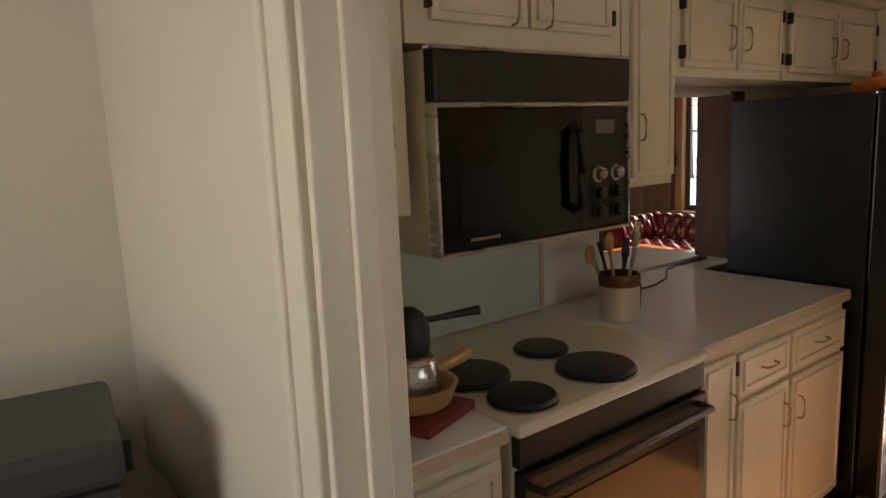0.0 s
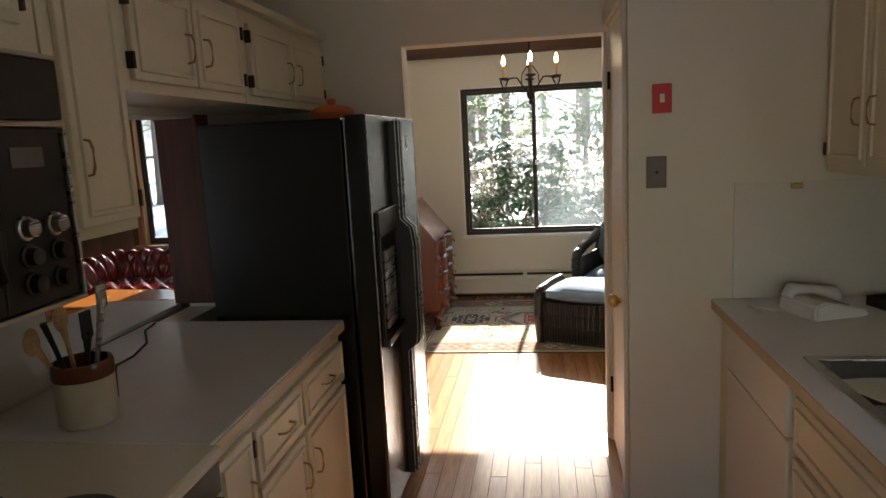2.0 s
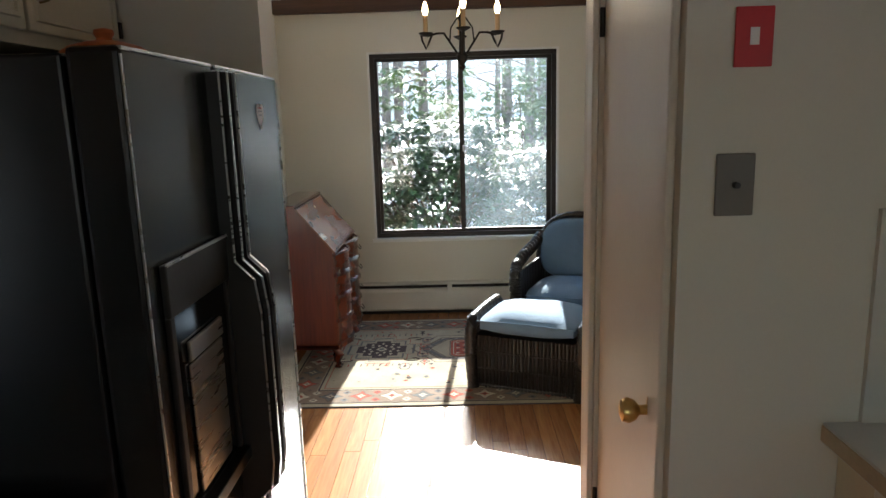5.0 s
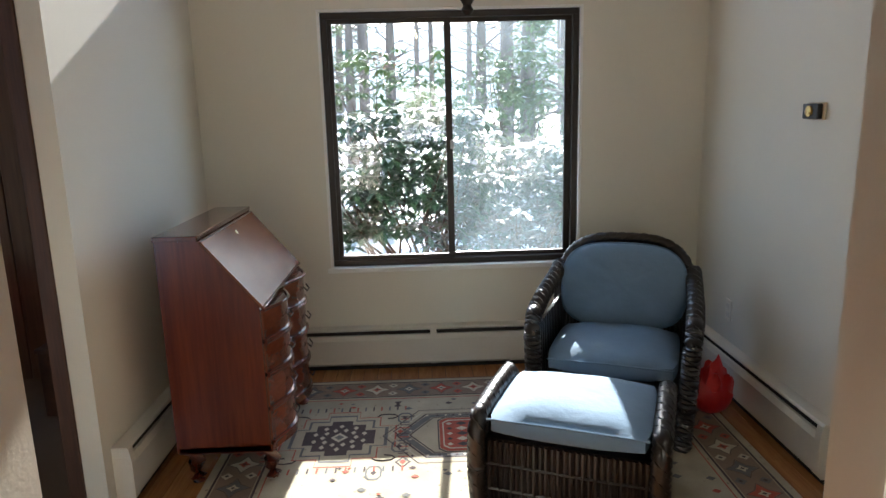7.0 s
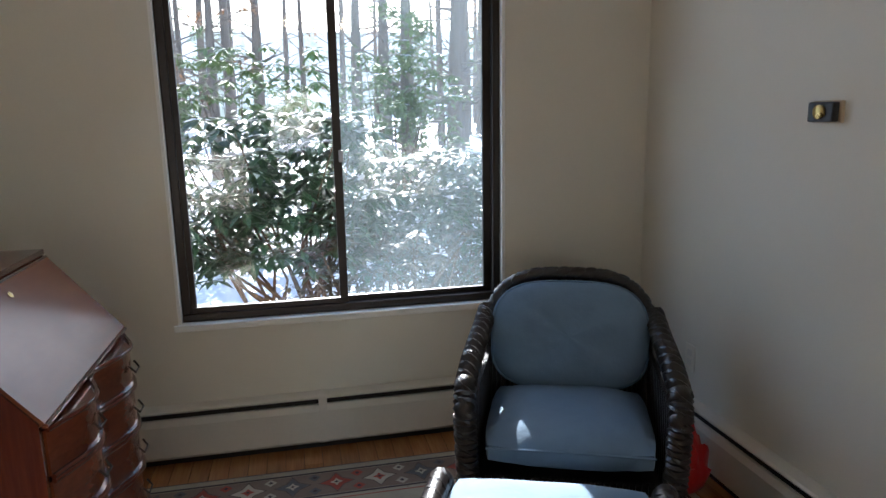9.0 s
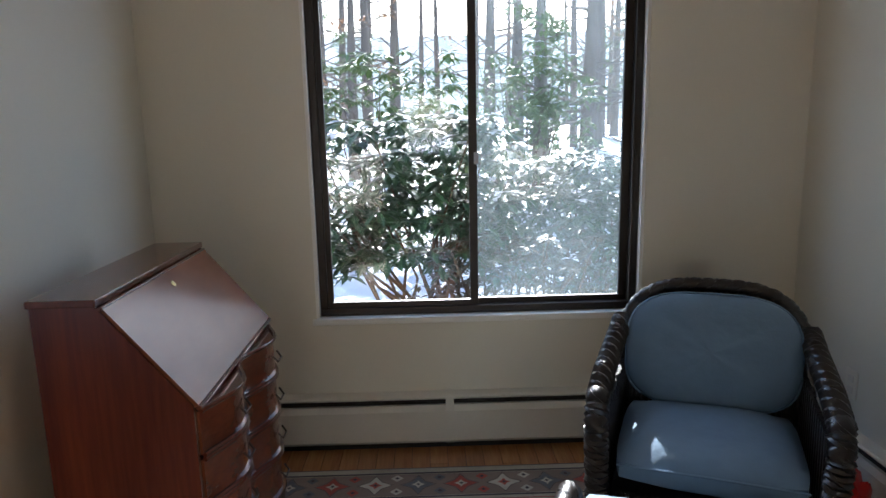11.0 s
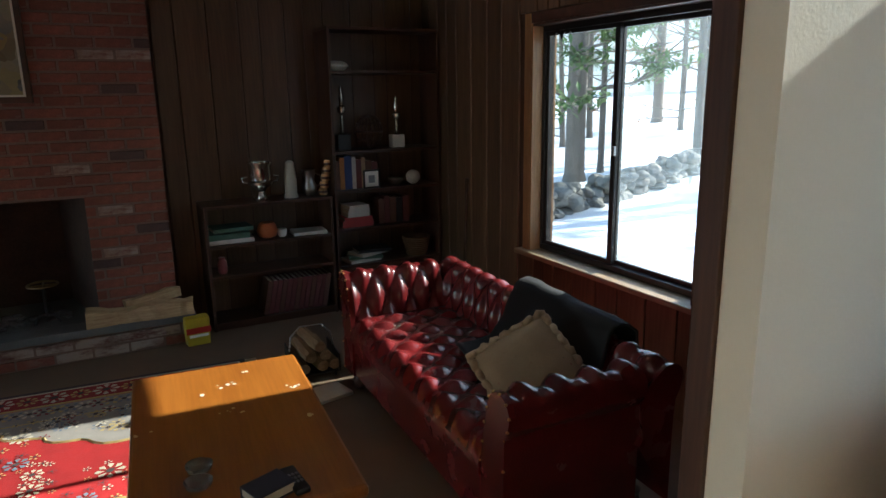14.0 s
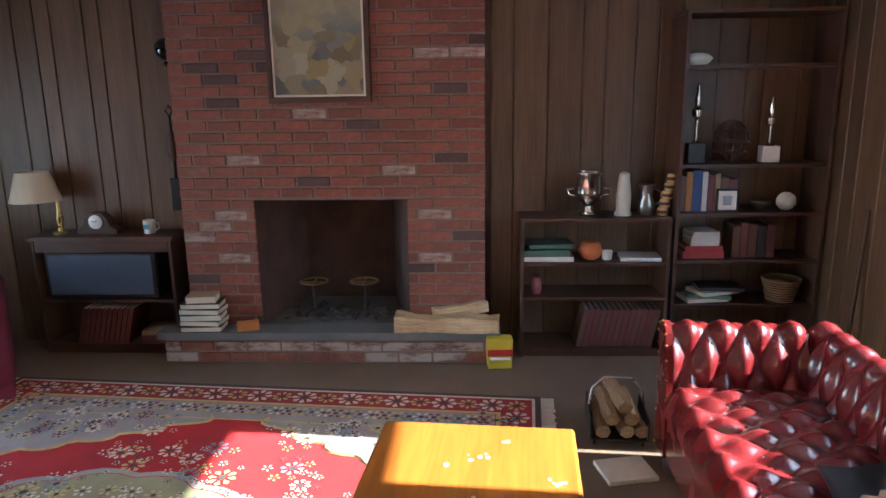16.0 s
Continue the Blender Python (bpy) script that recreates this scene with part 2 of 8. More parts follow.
# ---------------------------------------------------------------- the shell
N, S, EAST, FN, FW = 3.84, 1.05, 9.36, 8.05, 3.15      # inner faces
bm = B()
holed(bm, "x", EAST, EAST + 0.16, S - 0.15, N, -0.1, 3.2, [(1.735, 3.172, 0.59, 2.02), (1.15, 3.80, 2.40, 3.0)])
setting("wall_dining_east", bm, M_WALL, "cream painted wall with a window and a clerestory")
bm = B()
holed(bm, "y", S - 0.15, S, 0.4, EAST, -0.1, 3.2, [(3.45, 3.95, 1.2, 1.75), (6.40, 7.86, -1, 2.38)])
setting("wall_south", bm, M_WALL, "cream painted wall")
setting("wall_dining_north", boxes(((7.90, N, -0.02), (EAST + 0.16, N + 0.08, 3.2))), M_WALL, "cream painted wall beside the wide opening")
setting("wall_fridge_end", boxes(((6.17, 3.07, 0), (6.30, 3.92, 2.0))), M_KWALL, "cream wall stub at the refrigerator")
setting("wall_header", boxes(((6.17, S, 2.0), (6.30, 3.92, 3.2))), M_KWALL, "cream header over the dining opening")
bm = B()
holed(bm, "y", 3.80, 3.92, 3.03, 6.17, 0, 2.5, [(4.51, 5.49, 0.90, 1.70)])
setting("wall_kitchen_north", bm, M_KWALL, "cream kitchen wall with a pass-through")
setting("wall_opening_header", boxes(((6.30, N, 2.38), (7.90, N + 0.08, 3.2))), M_WALL, "cream header over the wide opening")
bm = B()
holed(bm, "x", 2.91, 3.03, S, 4.24, 0, 2.5, [(1.75, 2.99, -1, 2.05)])
setting("wall_kitchen_west", bm, M_KWALL, "white painted wall with a cased doorway")
setting("wall_hall_north", boxes(((0.4, 4.24, 0), (3.03, 4.36, 2.5))), M_KWALL, "cream painted hall wall")
bm = B()
# opening added in an unseen wall to let fill light in
holed(bm, "x", 0.3, 0.4, S - 0.15, 4.36, 0, 2.5, [(2.2, 3.2, 0.9, 1.9)])
setting("wall_hall_west", bm, M_KWALL, "cream painted hall wall")
bm = B()
holed(bm, "x", 5.434, 5.534, S, 2.10, 0, 2.5, [])
holed(bm, "y", 2.00, 2.10, 5.534, 6.385, 0, 2.5, [(5.545, 6.175, -1, 2.03)])
holed(bm, "x", 6.285, 6.385, S, 2.00, 0, 3.2, [])
setting("wall_closet", bm, M_KWALL, "cream closet walls between kitchen and dining room")
bm = B()
box(bm, (6.30, -1.10, 0), (6.40, S - 0.15, 2.5))
box(bm, (8.95, -1.10, 0), (9.05, S - 0.15, 2.5))
box(bm, (6.30, -1.20, 0), (9.05, -1.10, 2.5))
setting("wall_entry", bm, M_KWALL, "cream walls of the dim entry hall")
setting("ceiling_entry", boxes(((6.30, -1.20, 2.5), (9.05, S - 0.15, 2.6))), M_CEIL, "white flat ceiling of the entry hall")
setting("floor_entry", boxes(((6.40, -1.10, -0.12), (8.95, S - 0.15, -0.001))), M_FLOOR, "oak floor of the entry hall")
setting("baseboard_opening", boxes(((7.846, S - 0.15, 0), (7.86, S + 0.012, 0.095)), ((7.861, S, 0), (7.915, S + 0.012, 0.095)), bevel=0.002), M_TRIM, "white baseboard at the wall end", "baseboard")
d2 = thing("door_2", (8.95, -0.02, 0), "dark brown wooden front door in the entry", "door", kind="structure")
part("door_leaf", boxes(((-0.045, -0.70, 0.03), (-0.004, 0.70, 2.05)), bevel=0.004), M_DKWOODZ, d2)
for y0, y1 in ((-0.60, -0.06), (0.06, 0.60)):
    for z0, z1 in ((0.20, 0.90), (1.05, 1.90)):
        part("door_panel", boxes(((-0.056, y0, z0), (-0.045, y1, z1)), bevel=0.006), M_DKWOODZ, d2)
part("threshold", boxes(((-0.12, -0.74, 0), (-0.002, 0.74, 0.026)), bevel=0.004), M_TRIM, d2, "pale worn threshold")
for y0, y1 in ((-0.79, -0.71), (0.71, 0.79)):
    part("casing_board", boxes(((-0.03, y0, 0), (-0.002, y1, 2.12)), bevel=0.004), M_DKWOODZ, d2)
mt_ = thing("door_mat", (8.36, 0.05, 0), "black rubber mat inside the front door", "mat")
part("mat", boxes(((-0.28, -0.45, 0), (0.28, 0.45, 0.012)), bevel=0.004), M_BLACKM, mt_)
setting("ceiling_kitchen", boxes(((0.3, S - 0.15, 2.5), (6.17, 4.36, 2.6))), M_CEIL, "white flat ceiling")
setting("ceiling_dining", boxes(((6.17, S - 0.15, 3.2), (9.6, 3.92, 3.3))), M_CEIL, "white high ceiling")
setting("floor", boxes(((0.3, S - 0.15, -0.12), (EAST, 3.92, -0.012))), M_BACKER, "dark joints of the oak strip floor")
bm = B()
holed(bm, "x", EAST, EAST + 0.16, N + 0.08, FN + 0.3, -0.1, 3.2, [(5.22, 6.56, 0.60, 1.975)])
setting("wall_family_east", bm, M_DKWOODZ, "dark wood wall with a window")
bm = B()
holed(bm, "y", FN, FN + 0.12, FW, EAST, -0.1, 3.2, [(5.95, 6.884, 0.2, 0.995)])
setting("wall_family_north", bm, M_DKWOODZ, "dark wood wall behind the panelling")
bm = B()
# this unseen opening is added to brighten the family room
holed(bm, "x", FW - 0.1, FW, 3.92, FN, -0.1, 3.2, [(5.3, 6.7, 0.1, 1.75)])
setting("wall_family_west", bm, M_DKWOODZ, "dark wood wall with an added opening for fill light")
bm = B()
holed(bm, "y", 3.925, 3.96, FW, EAST, 0, 3.1, [(4.51, 5.49, 0.9, 1.7), (6.30, 7.90, -1, 2.38)])
setting("wall_family_south", bm, M_DKWOODZ, "dark wood lining on the family side")
bm = B()
prism(bm, [(FW - 0.1, 2.30), (9.52, 2.30), (9.52, 2.42), (FW - 0.1, 2.42)], "y", 3.96, FN)
setting("ceiling_family", bm, M_CEIL, "white sloping ceiling")
setting("floor_family", boxes(((FW, 3.92, -0.12), (EAST, FN, 0.0))), M_CARPET, "brown carpet")


# fill lamps added for daylight, in openings on the unseen sides of the house
def fill_lamp(name, at, target, w, h, watts, col=(0.86, 0.93, 1.0)):
    l = bpy.data.lights.new(name, "AREA")
    l.shape, l.size, l.size_y, l.energy, l.color = "RECTANGLE", w, h, watts, col
    o = new(name, l)
    o.matrix_world = look(at, target)
    return o


fill_lamp("hall_fill_light", (0.36, 2.7, 1.4), (3, 2.7, 1.2), 0.96, 0.96, HALL_W, (1.0, 0.88, 0.72))
fill_lamp("sink_fill_light", (3.7, 0.98, 1.475), (3.65, 3, 1.0), 0.48, 0.52, SINK_W, (1.0, 0.95, 0.86))
fill_lamp("family_fill_light", (3.1, 6.0, 0.95), (6, 6.2, 0.8), 1.36, 1.6, FAM_W, (1.0, 0.97, 0.93))

# ---------------------------------------------------------------- windows, doors, heaters
M_PANE = glass("window_glass")
M_HAZE = glass("hazy_window_glass", 0.021)
M_SILL = surface("white_sill_paint", (0.8, 0.79, 0.75), 0.45, vary=0.04, scale=5)
M_ALU = surface("dull_aluminium", (0.35, 0.35, 0.36), 0.4, 0.8, vary=0.1, scale=9)


def slider(name, y0, y1, z0, z1, frame_mat, label, xf=EAST + 0.035, clear=None):
    """A sliding window in the east wall: dark frame, two sashes, a clear and a hazy pane."""
    w = thing(name, (xf, (y0 + y1) / 2, z0), label, "window", kind="structure")
    hw, h, f = (y1 - y0) / 2, z1 - z0, 0.034
    bm = boxes(((0, -hw, 0), (0.07, hw, f)), ((0, -hw, h - f), (0.07, hw, h)), ((0, -hw, f), (0.07, -hw + f, h - f)), ((0, hw - f, f), (0.07, hw, h - f)), bevel=0.003)
    part("window_frame", bm, frame_mat, w)
    for s, dx, mt in ((1, 0.012, clear or M_PANE), (-1, 0.036, M_HAZE)):
        a, b = (0.0, hw - f) if s > 0 else (-hw + f, 0.022)
        sf = 0.024
        bm = boxes(((dx, a, f), (dx + 0.022, b, f + sf)), ((dx, a, h - f - sf), (dx + 0.022, b, h - f)), ((dx, a, f + sf), (dx + 0.022, a + 0.036, h - f - sf)), ((dx, b - sf, f + sf), (dx + 0.022, b, h - f - sf)), bevel=0.002)
        sash = part("sash", bm, frame_mat, w)
        p = part("pane", boxes(((dx + 0.009, a + 0.034, f + sf - 0.002), (dx + 0.013, b - sf + 0.002, h - f - sf + 0.002))), mt, sash)
        p.visible_shadow = clear is not None
    part("latch", boxes(((-0.004, -0.006, h * 0.47), (0.013, 0.014, h * 0.47 + 0.05)), bevel=0.003), M_ALU, w)
    return w


w1 = slider("window_1", 1.75, 3.158, 0.604, 2.006, M_BRONZE, "dark bronze sliding window with one hazy pane")
bm = boxes(((-0.045, -0.735, -0.03), (0.07, 0.735, -0.001)), bevel=0.004)
part("window_sill", bm, M_SILL, w1, "white painted sill")
bm = boxes(((-0.032, -0.72, 0), (0.10, -0.705, 1.402)), ((-0.032, 0.705, 0), (0.10, 0.72, 1.402)), ((-0.032, -0.72, 1.403), (0.10, 0.72, 1.415)))
part("reveal", bm, M_SILL, w1)
w2 = thing("window_2", (EAST + 0.05, 2.475, 2.40), "clerestory window above a brown beam", "window", kind="structure")
part("window_frame", boxes(((0, -1.322, 0), (0.06, 1.322, 0.03)), ((0, -1.322, 0.57), (0.06, 1.322, 0.6)), ((0, -0.02, 0.03), (0.06, 0.02, 0.57))), M_BRONZE, w2)
for s in (-1, 1):
    part("pane", boxes(((0.02, s * 0.66 - 0.65, 0.02), (0.026, s * 0.66 + 0.65, 0.58))), glass("tinted_clerestory_glass", 0, (0.85, 0.85, 0.85)), w2)
setting("beam", boxes(((EAST - 0.06, S, 2.30), (EAST, N, 2.40)), bevel=0.006), M_BEAM, "dark brown wooden beam", "beam")
# glass tint added to weaken the sun that enters the family room
w3 = slider("window_3", 5.235, 6.548, 0.612, 1.96, M_BRONZE, "dark sliding window in the panelled wall", EAST + 0.05, glass("sun_dimming_glass", 0, (0.80, 0.81, 0.80)))
# gold tone paints sunlight on this side casing; the other boards stay dark
part("side_casing", boxes(((-0.075, 0.645, -0.005), (0.10, 0.665, 1.36)), ((-0.075, 0.667, -0.005), (-0.05, 0.73, 1.42)), bevel=0.003), M_SUNOAK, w3, "oak side casing in a painted sunlit gold")
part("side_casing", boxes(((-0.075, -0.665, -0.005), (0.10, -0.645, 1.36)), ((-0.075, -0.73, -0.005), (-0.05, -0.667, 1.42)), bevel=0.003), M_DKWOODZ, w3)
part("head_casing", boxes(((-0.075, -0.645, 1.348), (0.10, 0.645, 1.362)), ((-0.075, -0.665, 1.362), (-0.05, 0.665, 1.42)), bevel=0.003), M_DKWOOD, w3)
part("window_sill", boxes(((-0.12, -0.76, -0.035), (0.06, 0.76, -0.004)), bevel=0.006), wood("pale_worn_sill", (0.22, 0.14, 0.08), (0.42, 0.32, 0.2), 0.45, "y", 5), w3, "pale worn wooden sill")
bm = B()
for s in (-1, 1):
    tube(bm, [(0, s * 0.01, 0), (0, s * 0.04, 0.018), (0, s * 0.075, 0.004), (0, s * 0.055, -0.02)], [0.006, 0.010, 0.007, 0.003], 6)
lathe(bm, [(0.004, -0.03), (0.012, -0.01), (0.010, 0.01), (0.003, 0.02)], (0, 0, 0), 8)
tagged(part("window_ornament", bm, M_IRON, None, smooth=50, at=(EAST + 0.028, 6.33, 1.90)), "small dark metal bird ornament at the window", "ornament")
# casings round the doorway, the closet and the wide opening
c = thing("doorway_casing", (2.97, 2.99, 0), "white painted doorway casing with moulded edges", "door casing", kind="structure")
for x0, x1 in ((-0.082, -0.06), (0.06, 0.082)):
    part("casing_board", boxes(((x0, 0.008, 0), (x1, 0.085, 2.12)), bevel=0.005), M_TRIM, c)
    part("casing_bead", boxes(((x0 - (0.008 if x0 < 0 else 0), 0.07, 0), (x1 + (0.008 if x0 > 0 else 0), 0.096, 2.13)), bevel=0.004), M_TRIM, c)
part("jamb", boxes(((-0.07, -0.018, 0), (0.07, 0.0, 2.05)), bevel=0.003), M_TRIM, c)
part("door_stop", boxes(((-0.015, -0.032, 0), (0.025, -0.018, 2.05)), bevel=0.003), M_TRIM, c)
d = thing("door_1", (5.86, 2.10, 0), "white painted flush closet door, shut", "door", kind="structure")
part("door_leaf", boxes(((-0.305, -0.05, 0.012), (0.305, -0.012, 2.015)), bevel=0.003), M_TRIM, d)
for x0, x1 in ((-0.395, -0.322), (0.322, 0.395)):
    part("casing_board", boxes(((x0, 0.0, 0), (x1, 0.018, 2.10)), bevel=0.005), M_TRIM, d)
part("jamb", boxes(((-0.315, -0.10, 0), (-0.308, 0.0, 2.03)), ((0.308, -0.10, 0), (0.315, 0.0, 2.03)), ((-0.308, -0.10, 2.018), (0.308, 0.0, 2.03))), M_TRIM, d)
part("head_casing", boxes(((-0.322, 0.0, 2.03), (0.322, 0.018, 2.10)), bevel=0.005), M_TRIM, d)
bm = B()
lathe(bm, [(0.028, 0), (0.030, 0.006), (0.012, 0.012), (0.011, 0.03), (0.024, 0.042), (0.029, 0.056), (0.024, 0.07), (0.010, 0.075)], (-0.262, -0.012, 0.87), 20, "y")
part("knob", bm, M_BRASS, d, "brass door knob", smooth=40)
for z in (0.3, 1.78):
    bm = B()
    lathe(bm, [(0.008, -0.04), (0.008, 0.04)], (0.306, -0.006, z), 10)
    part("hinge", bm, M_IRON, d, smooth=40)
oc = thing("opening_casing", (7.90, N + 0.08, 0), "brown wooden casing at the family room opening", "door casing", kind="structure")
part("casing_board", boxes(((-0.012, 0.0, 0), (0.075, 0.055, 2.45)), bevel=0.004), M_DKWOODZ, oc)
oc2 = thing("opening_casing", (6.30, N + 0.08, 0), "brown wooden casing at the family room opening", "door casing", kind="structure")
part("casing_board", boxes(((-0.075, 0.0, 0), (0.012, 0.055, 2.45)), bevel=0.004), M_DKWOODZ, oc2)
M_POST = wood("red_brown_post", (0.045, 0.013, 0.008), (0.13, 0.040, 0.022), 0.75, "z", 5)
oc3 = thing("pass_through_casing", (5.49, 3.80, 0.92), "dark brown wooden post at the pass-through", "casing", kind="structure")
part("post", boxes(((-0.03, -0.012, 0), (0.0, 0.17, 0.78)), ((-0.001, -0.02, 0.0), (0.06, -0.002, 0.78)), bevel=0.004), M_POST, oc3)
ps = thing("pass_through_shelf", (4.99, 3.965, 0.87), "white laminate shelf on the family side of the pass-through", "shelf")
part("shelf_top", boxes(((-0.47, 0.0, 0.002), (0.56, 0.40, 0.044)), bevel=0.003), M_LAM, ps)
for x in (-0.40, 0.49):
    bm = B()
    prism(bm, [(0.0, 0.0), (0.34, 0.0), (0.34, -0.03), (0.03, -0.30), (0.0, -0.30)], "x", x - 0.012, x + 0.012)
    part("bracket", bm, M_DKWOODZ, ps, "brown wooden bracket")
part("head_board", boxes(((-0.975, -0.01, 0.765), (-0.046, 0.17, 0.779))), M_KWALL, oc3)


def heater(at, rz, length, joint, label):
    """A baseboard heater along local x, its back at y = 0 and its face at -y."""
    h = thing("baseboard_heater", at, label, "heater", rz, "baseboard heaters")
    poly = [(0, 0.03), (-0.05, 0.03), (-0.068, 0.05), (-0.068, 0.205), (-0.055, 0.232), (-0.02, 0.236), (0, 0.236)]
    bm = B()
    prism(bm, poly, "x", 0, length)
    part("cover", bm, M_HEAT, h)
    bm = B()
    prism(bm, [(0, 0.262), (-0.052, 0.262), (-0.06, 0.274), (-0.052, 0.282), (0, 0.286)], "x", 0, length)
    part("top_hood", bm, M_HEAT, h)
    # solid dark strips stand for the shade in the slot and under the cover
    part("slot", boxes(((0.004, -0.045, 0.236), (length - 0.004, -0.003, 0.262))), M_GAPSHADE, h)
    part("base_shade_strip", boxes(((0, -0.04, 0.0), (length, 0, 0.03))), M_GAPSHADE, h)
    for j in joint:
        bm = B()
        prism(bm, [(0, 0.028), (-0.052, 0.028), (-0.072, 0.05), (-0.072, 0.21), (-0.065, 0.277), (-0.056, 0.288), (0, 0.289)], "x", j - 0.018, j + 0.018)
        part("joint_cover", bm, M_HEAT, h)
    h.scale.z = 0.89
    return h


heater((EAST, N - 0.09, 0), -90, N - 0.09 - S - 0.075, (1.155,), "cream baseboard heater under the window")
heater((7.96, N, 0), 0, EAST - 7.96 - 0.075, (0.02,), "cream baseboard heater behind the desk")
heater((EAST - 0.075, S, 0), 180, EAST - 0.075 - 7.93, (1.335,), "cream baseboard heater along the wall")

# wall fittings
t = thing("notice_card", (5.432, 1.982, 1.655), "small red card pinned on the kitchen wall", "notice")
part("card", boxes(((-0.006, -0.034, -0.052), (0, 0.034, 0.052)), bevel=0.002), surface("red_card", (0.55, 0.02, 0.025), 0.4, vary=0.06, scale=20), t)
part("pale_mark", boxes(((-0.0078, -0.008, -0.014), (-0.006, 0.008, 0.016))), M_SILL, t)
t = thing("switch_plate", (5.432, 2.002, 1.392), "grey metal wall plate with a small switch", "switch")
part("plate", boxes(((-0.006, -0.036, -0.058), (0, 0.036, 0.058)), bevel=0.003), surface("grey_plate", (0.17, 0.15, 0.125), 0.45, 0.0, vary=0.08, scale=9), t)
bm = B()
lathe(bm, [(0.006, -0.018), (0.006, -0.006)], (0, 0, 0), 10, "x")
part("toggle", bm, M_BLACKM, t)
t = thing("thermostat", (8.26, S, 1.44), "small brass and black wall thermostat", "thermostat")
part("base", boxes(((-0.06, 0, -0.034), (0.06, 0.012, 0.034)), bevel=0.004), surface("beige_plastic", (0.5, 0.42, 0.3), 0.45, vary=0.06), t)
part("cover", boxes(((-0.052, 0.012, -0.03), (0.052, 0.036, 0.03)), bevel=0.005), M_BLACKM, t)
bm = B()
lathe(bm, [(0.022, 0.036), (0.022, 0.043), (0.016, 0.046)], (0.0, 0, 0), 20, "y")
part("dial", bm, M_BRASS, t, smooth=40)
t = thing("wall_outlet", (8.91, S, 0.42), "cream electrical outlet on the dining wall", "outlet")
part("plate", boxes(((-0.035, 0, -0.057), (0.035, 0.006, 0.057)), bevel=0.003), M_TRIM, t)
for z in (-0.022, 0.022):
    part("socket", boxes(((-0.015, 0.006, z - 0.014), (0.015, 0.008, z + 0.014)), bevel=0.002), M_HEAT, t)
t = thing("wall_hook", (5.432, 1.52, 1.325), "small brass hook on the kitchen wall", "hook")
part("hook", boxes(((-0.02, -0.02, -0.01), (0, 0.02, 0.01)), bevel=0.004), M_BRASS, t)


# ---------------------------------------------------------------- outdoors
GZ = -0.35
rng = random.Random(7)


def rise(x, y):
    """Height of the snow: level by the house, rising to the woods."""
    d = max(0.0, x - 14)
    return GZ + 0.055 * d - 0.00035 * d * d * (d < 70) + 0.08 * noise.noise(Vector((x * 0.25, y * 0.25, 0))) - (1.4 if d >= 70 else 0)


bm = B()
nx, ny = 46, 60
grid = [[None] * (ny + 1) for _ in range(nx + 1)]
for i in range(nx + 1):
    x = 9.53 + 70 * (i / nx) ** 2
    for j in range(ny + 1):
        y = -60 + 130 * j / ny
        grid[i][j] = bm.verts.new((x, y, min(rise(x, y), 2.6)))
for i in range(nx):
    for j in range(ny):
        bm.faces.new((grid[i][j], grid[i + 1][j], grid[i + 1][j + 1], grid[i][j + 1]))
m, nt, b = blank("snow_with_leaf_litter", 0.6)
n1 = noise_tex(nt, 1.3, 8, (1, 1, 1), 0.75)
nt.links.new(ramp(nt, n1, [(0.28, (0.16, 0.10, 0.06)), (0.36, (0.82, 0.84, 0.88)), (0.7, (0.88, 0.9, 0.93))]), b.inputs["Base Color"])
bump(nt, b, noise_tex(nt, 6, 6), 0.5, 0.05)
M_GROUND = m
setting("ground", bm, M_GROUND, "snow covered yard with leaf litter", smooth=60)
setting("yard_west", boxes(((-60, -60, GZ - 0.2), (0.3, 70, GZ)), ((0.3, -60, GZ - 0.2), (9.53, S - 0.16, GZ)), ((0.3, FN + 0.8, GZ - 0.2), (9.53, 70, GZ)), bevel=0.0), M_SNOW, "snow covered yard behind the house")

M_LEAF = surface("rhododendron_leaf", (0.042, 0.084, 0.038), 0.35, vary=0.35, scale=14, grain=50, relief=0.05)
M_LEAF2 = surface("yellow_green_leaf", (0.14, 0.20, 0.06), 0.45, vary=0.35, scale=10, grain=50, relief=0.05)
M_BROWNLEAF = surface("brown_green_leaf", (0.075, 0.062, 0.034), 0.5, vary=0.4, scale=5, grain=50, relief=0.05)
M_NEEDLE = surface("pine_needles", (0.13, 0.19, 0.06), 0.6, vary=0.35, scale=6, grain=40)
M_DEAD = surface("dry_beech_leaves", (0.35, 0.19, 0.09), 0.7, vary=0.3, scale=6, grain=40)
M_BARK = surface("grey_bark", (0.17, 0.14, 0.115), 0.85, vary=0.35, scale=9, stretch=(1, 1, 0.2), grain=50, relief=0.9)
M_TWIG = surface("brown_twig", (0.10, 0.065, 0.04), 0.8, vary=0.3, scale=12)
M_STONE = surface("field_stone", (0.24, 0.22, 0.19), 0.8, vary=0.35, scale=5, grain=40, relief=0.7, island=0.5)


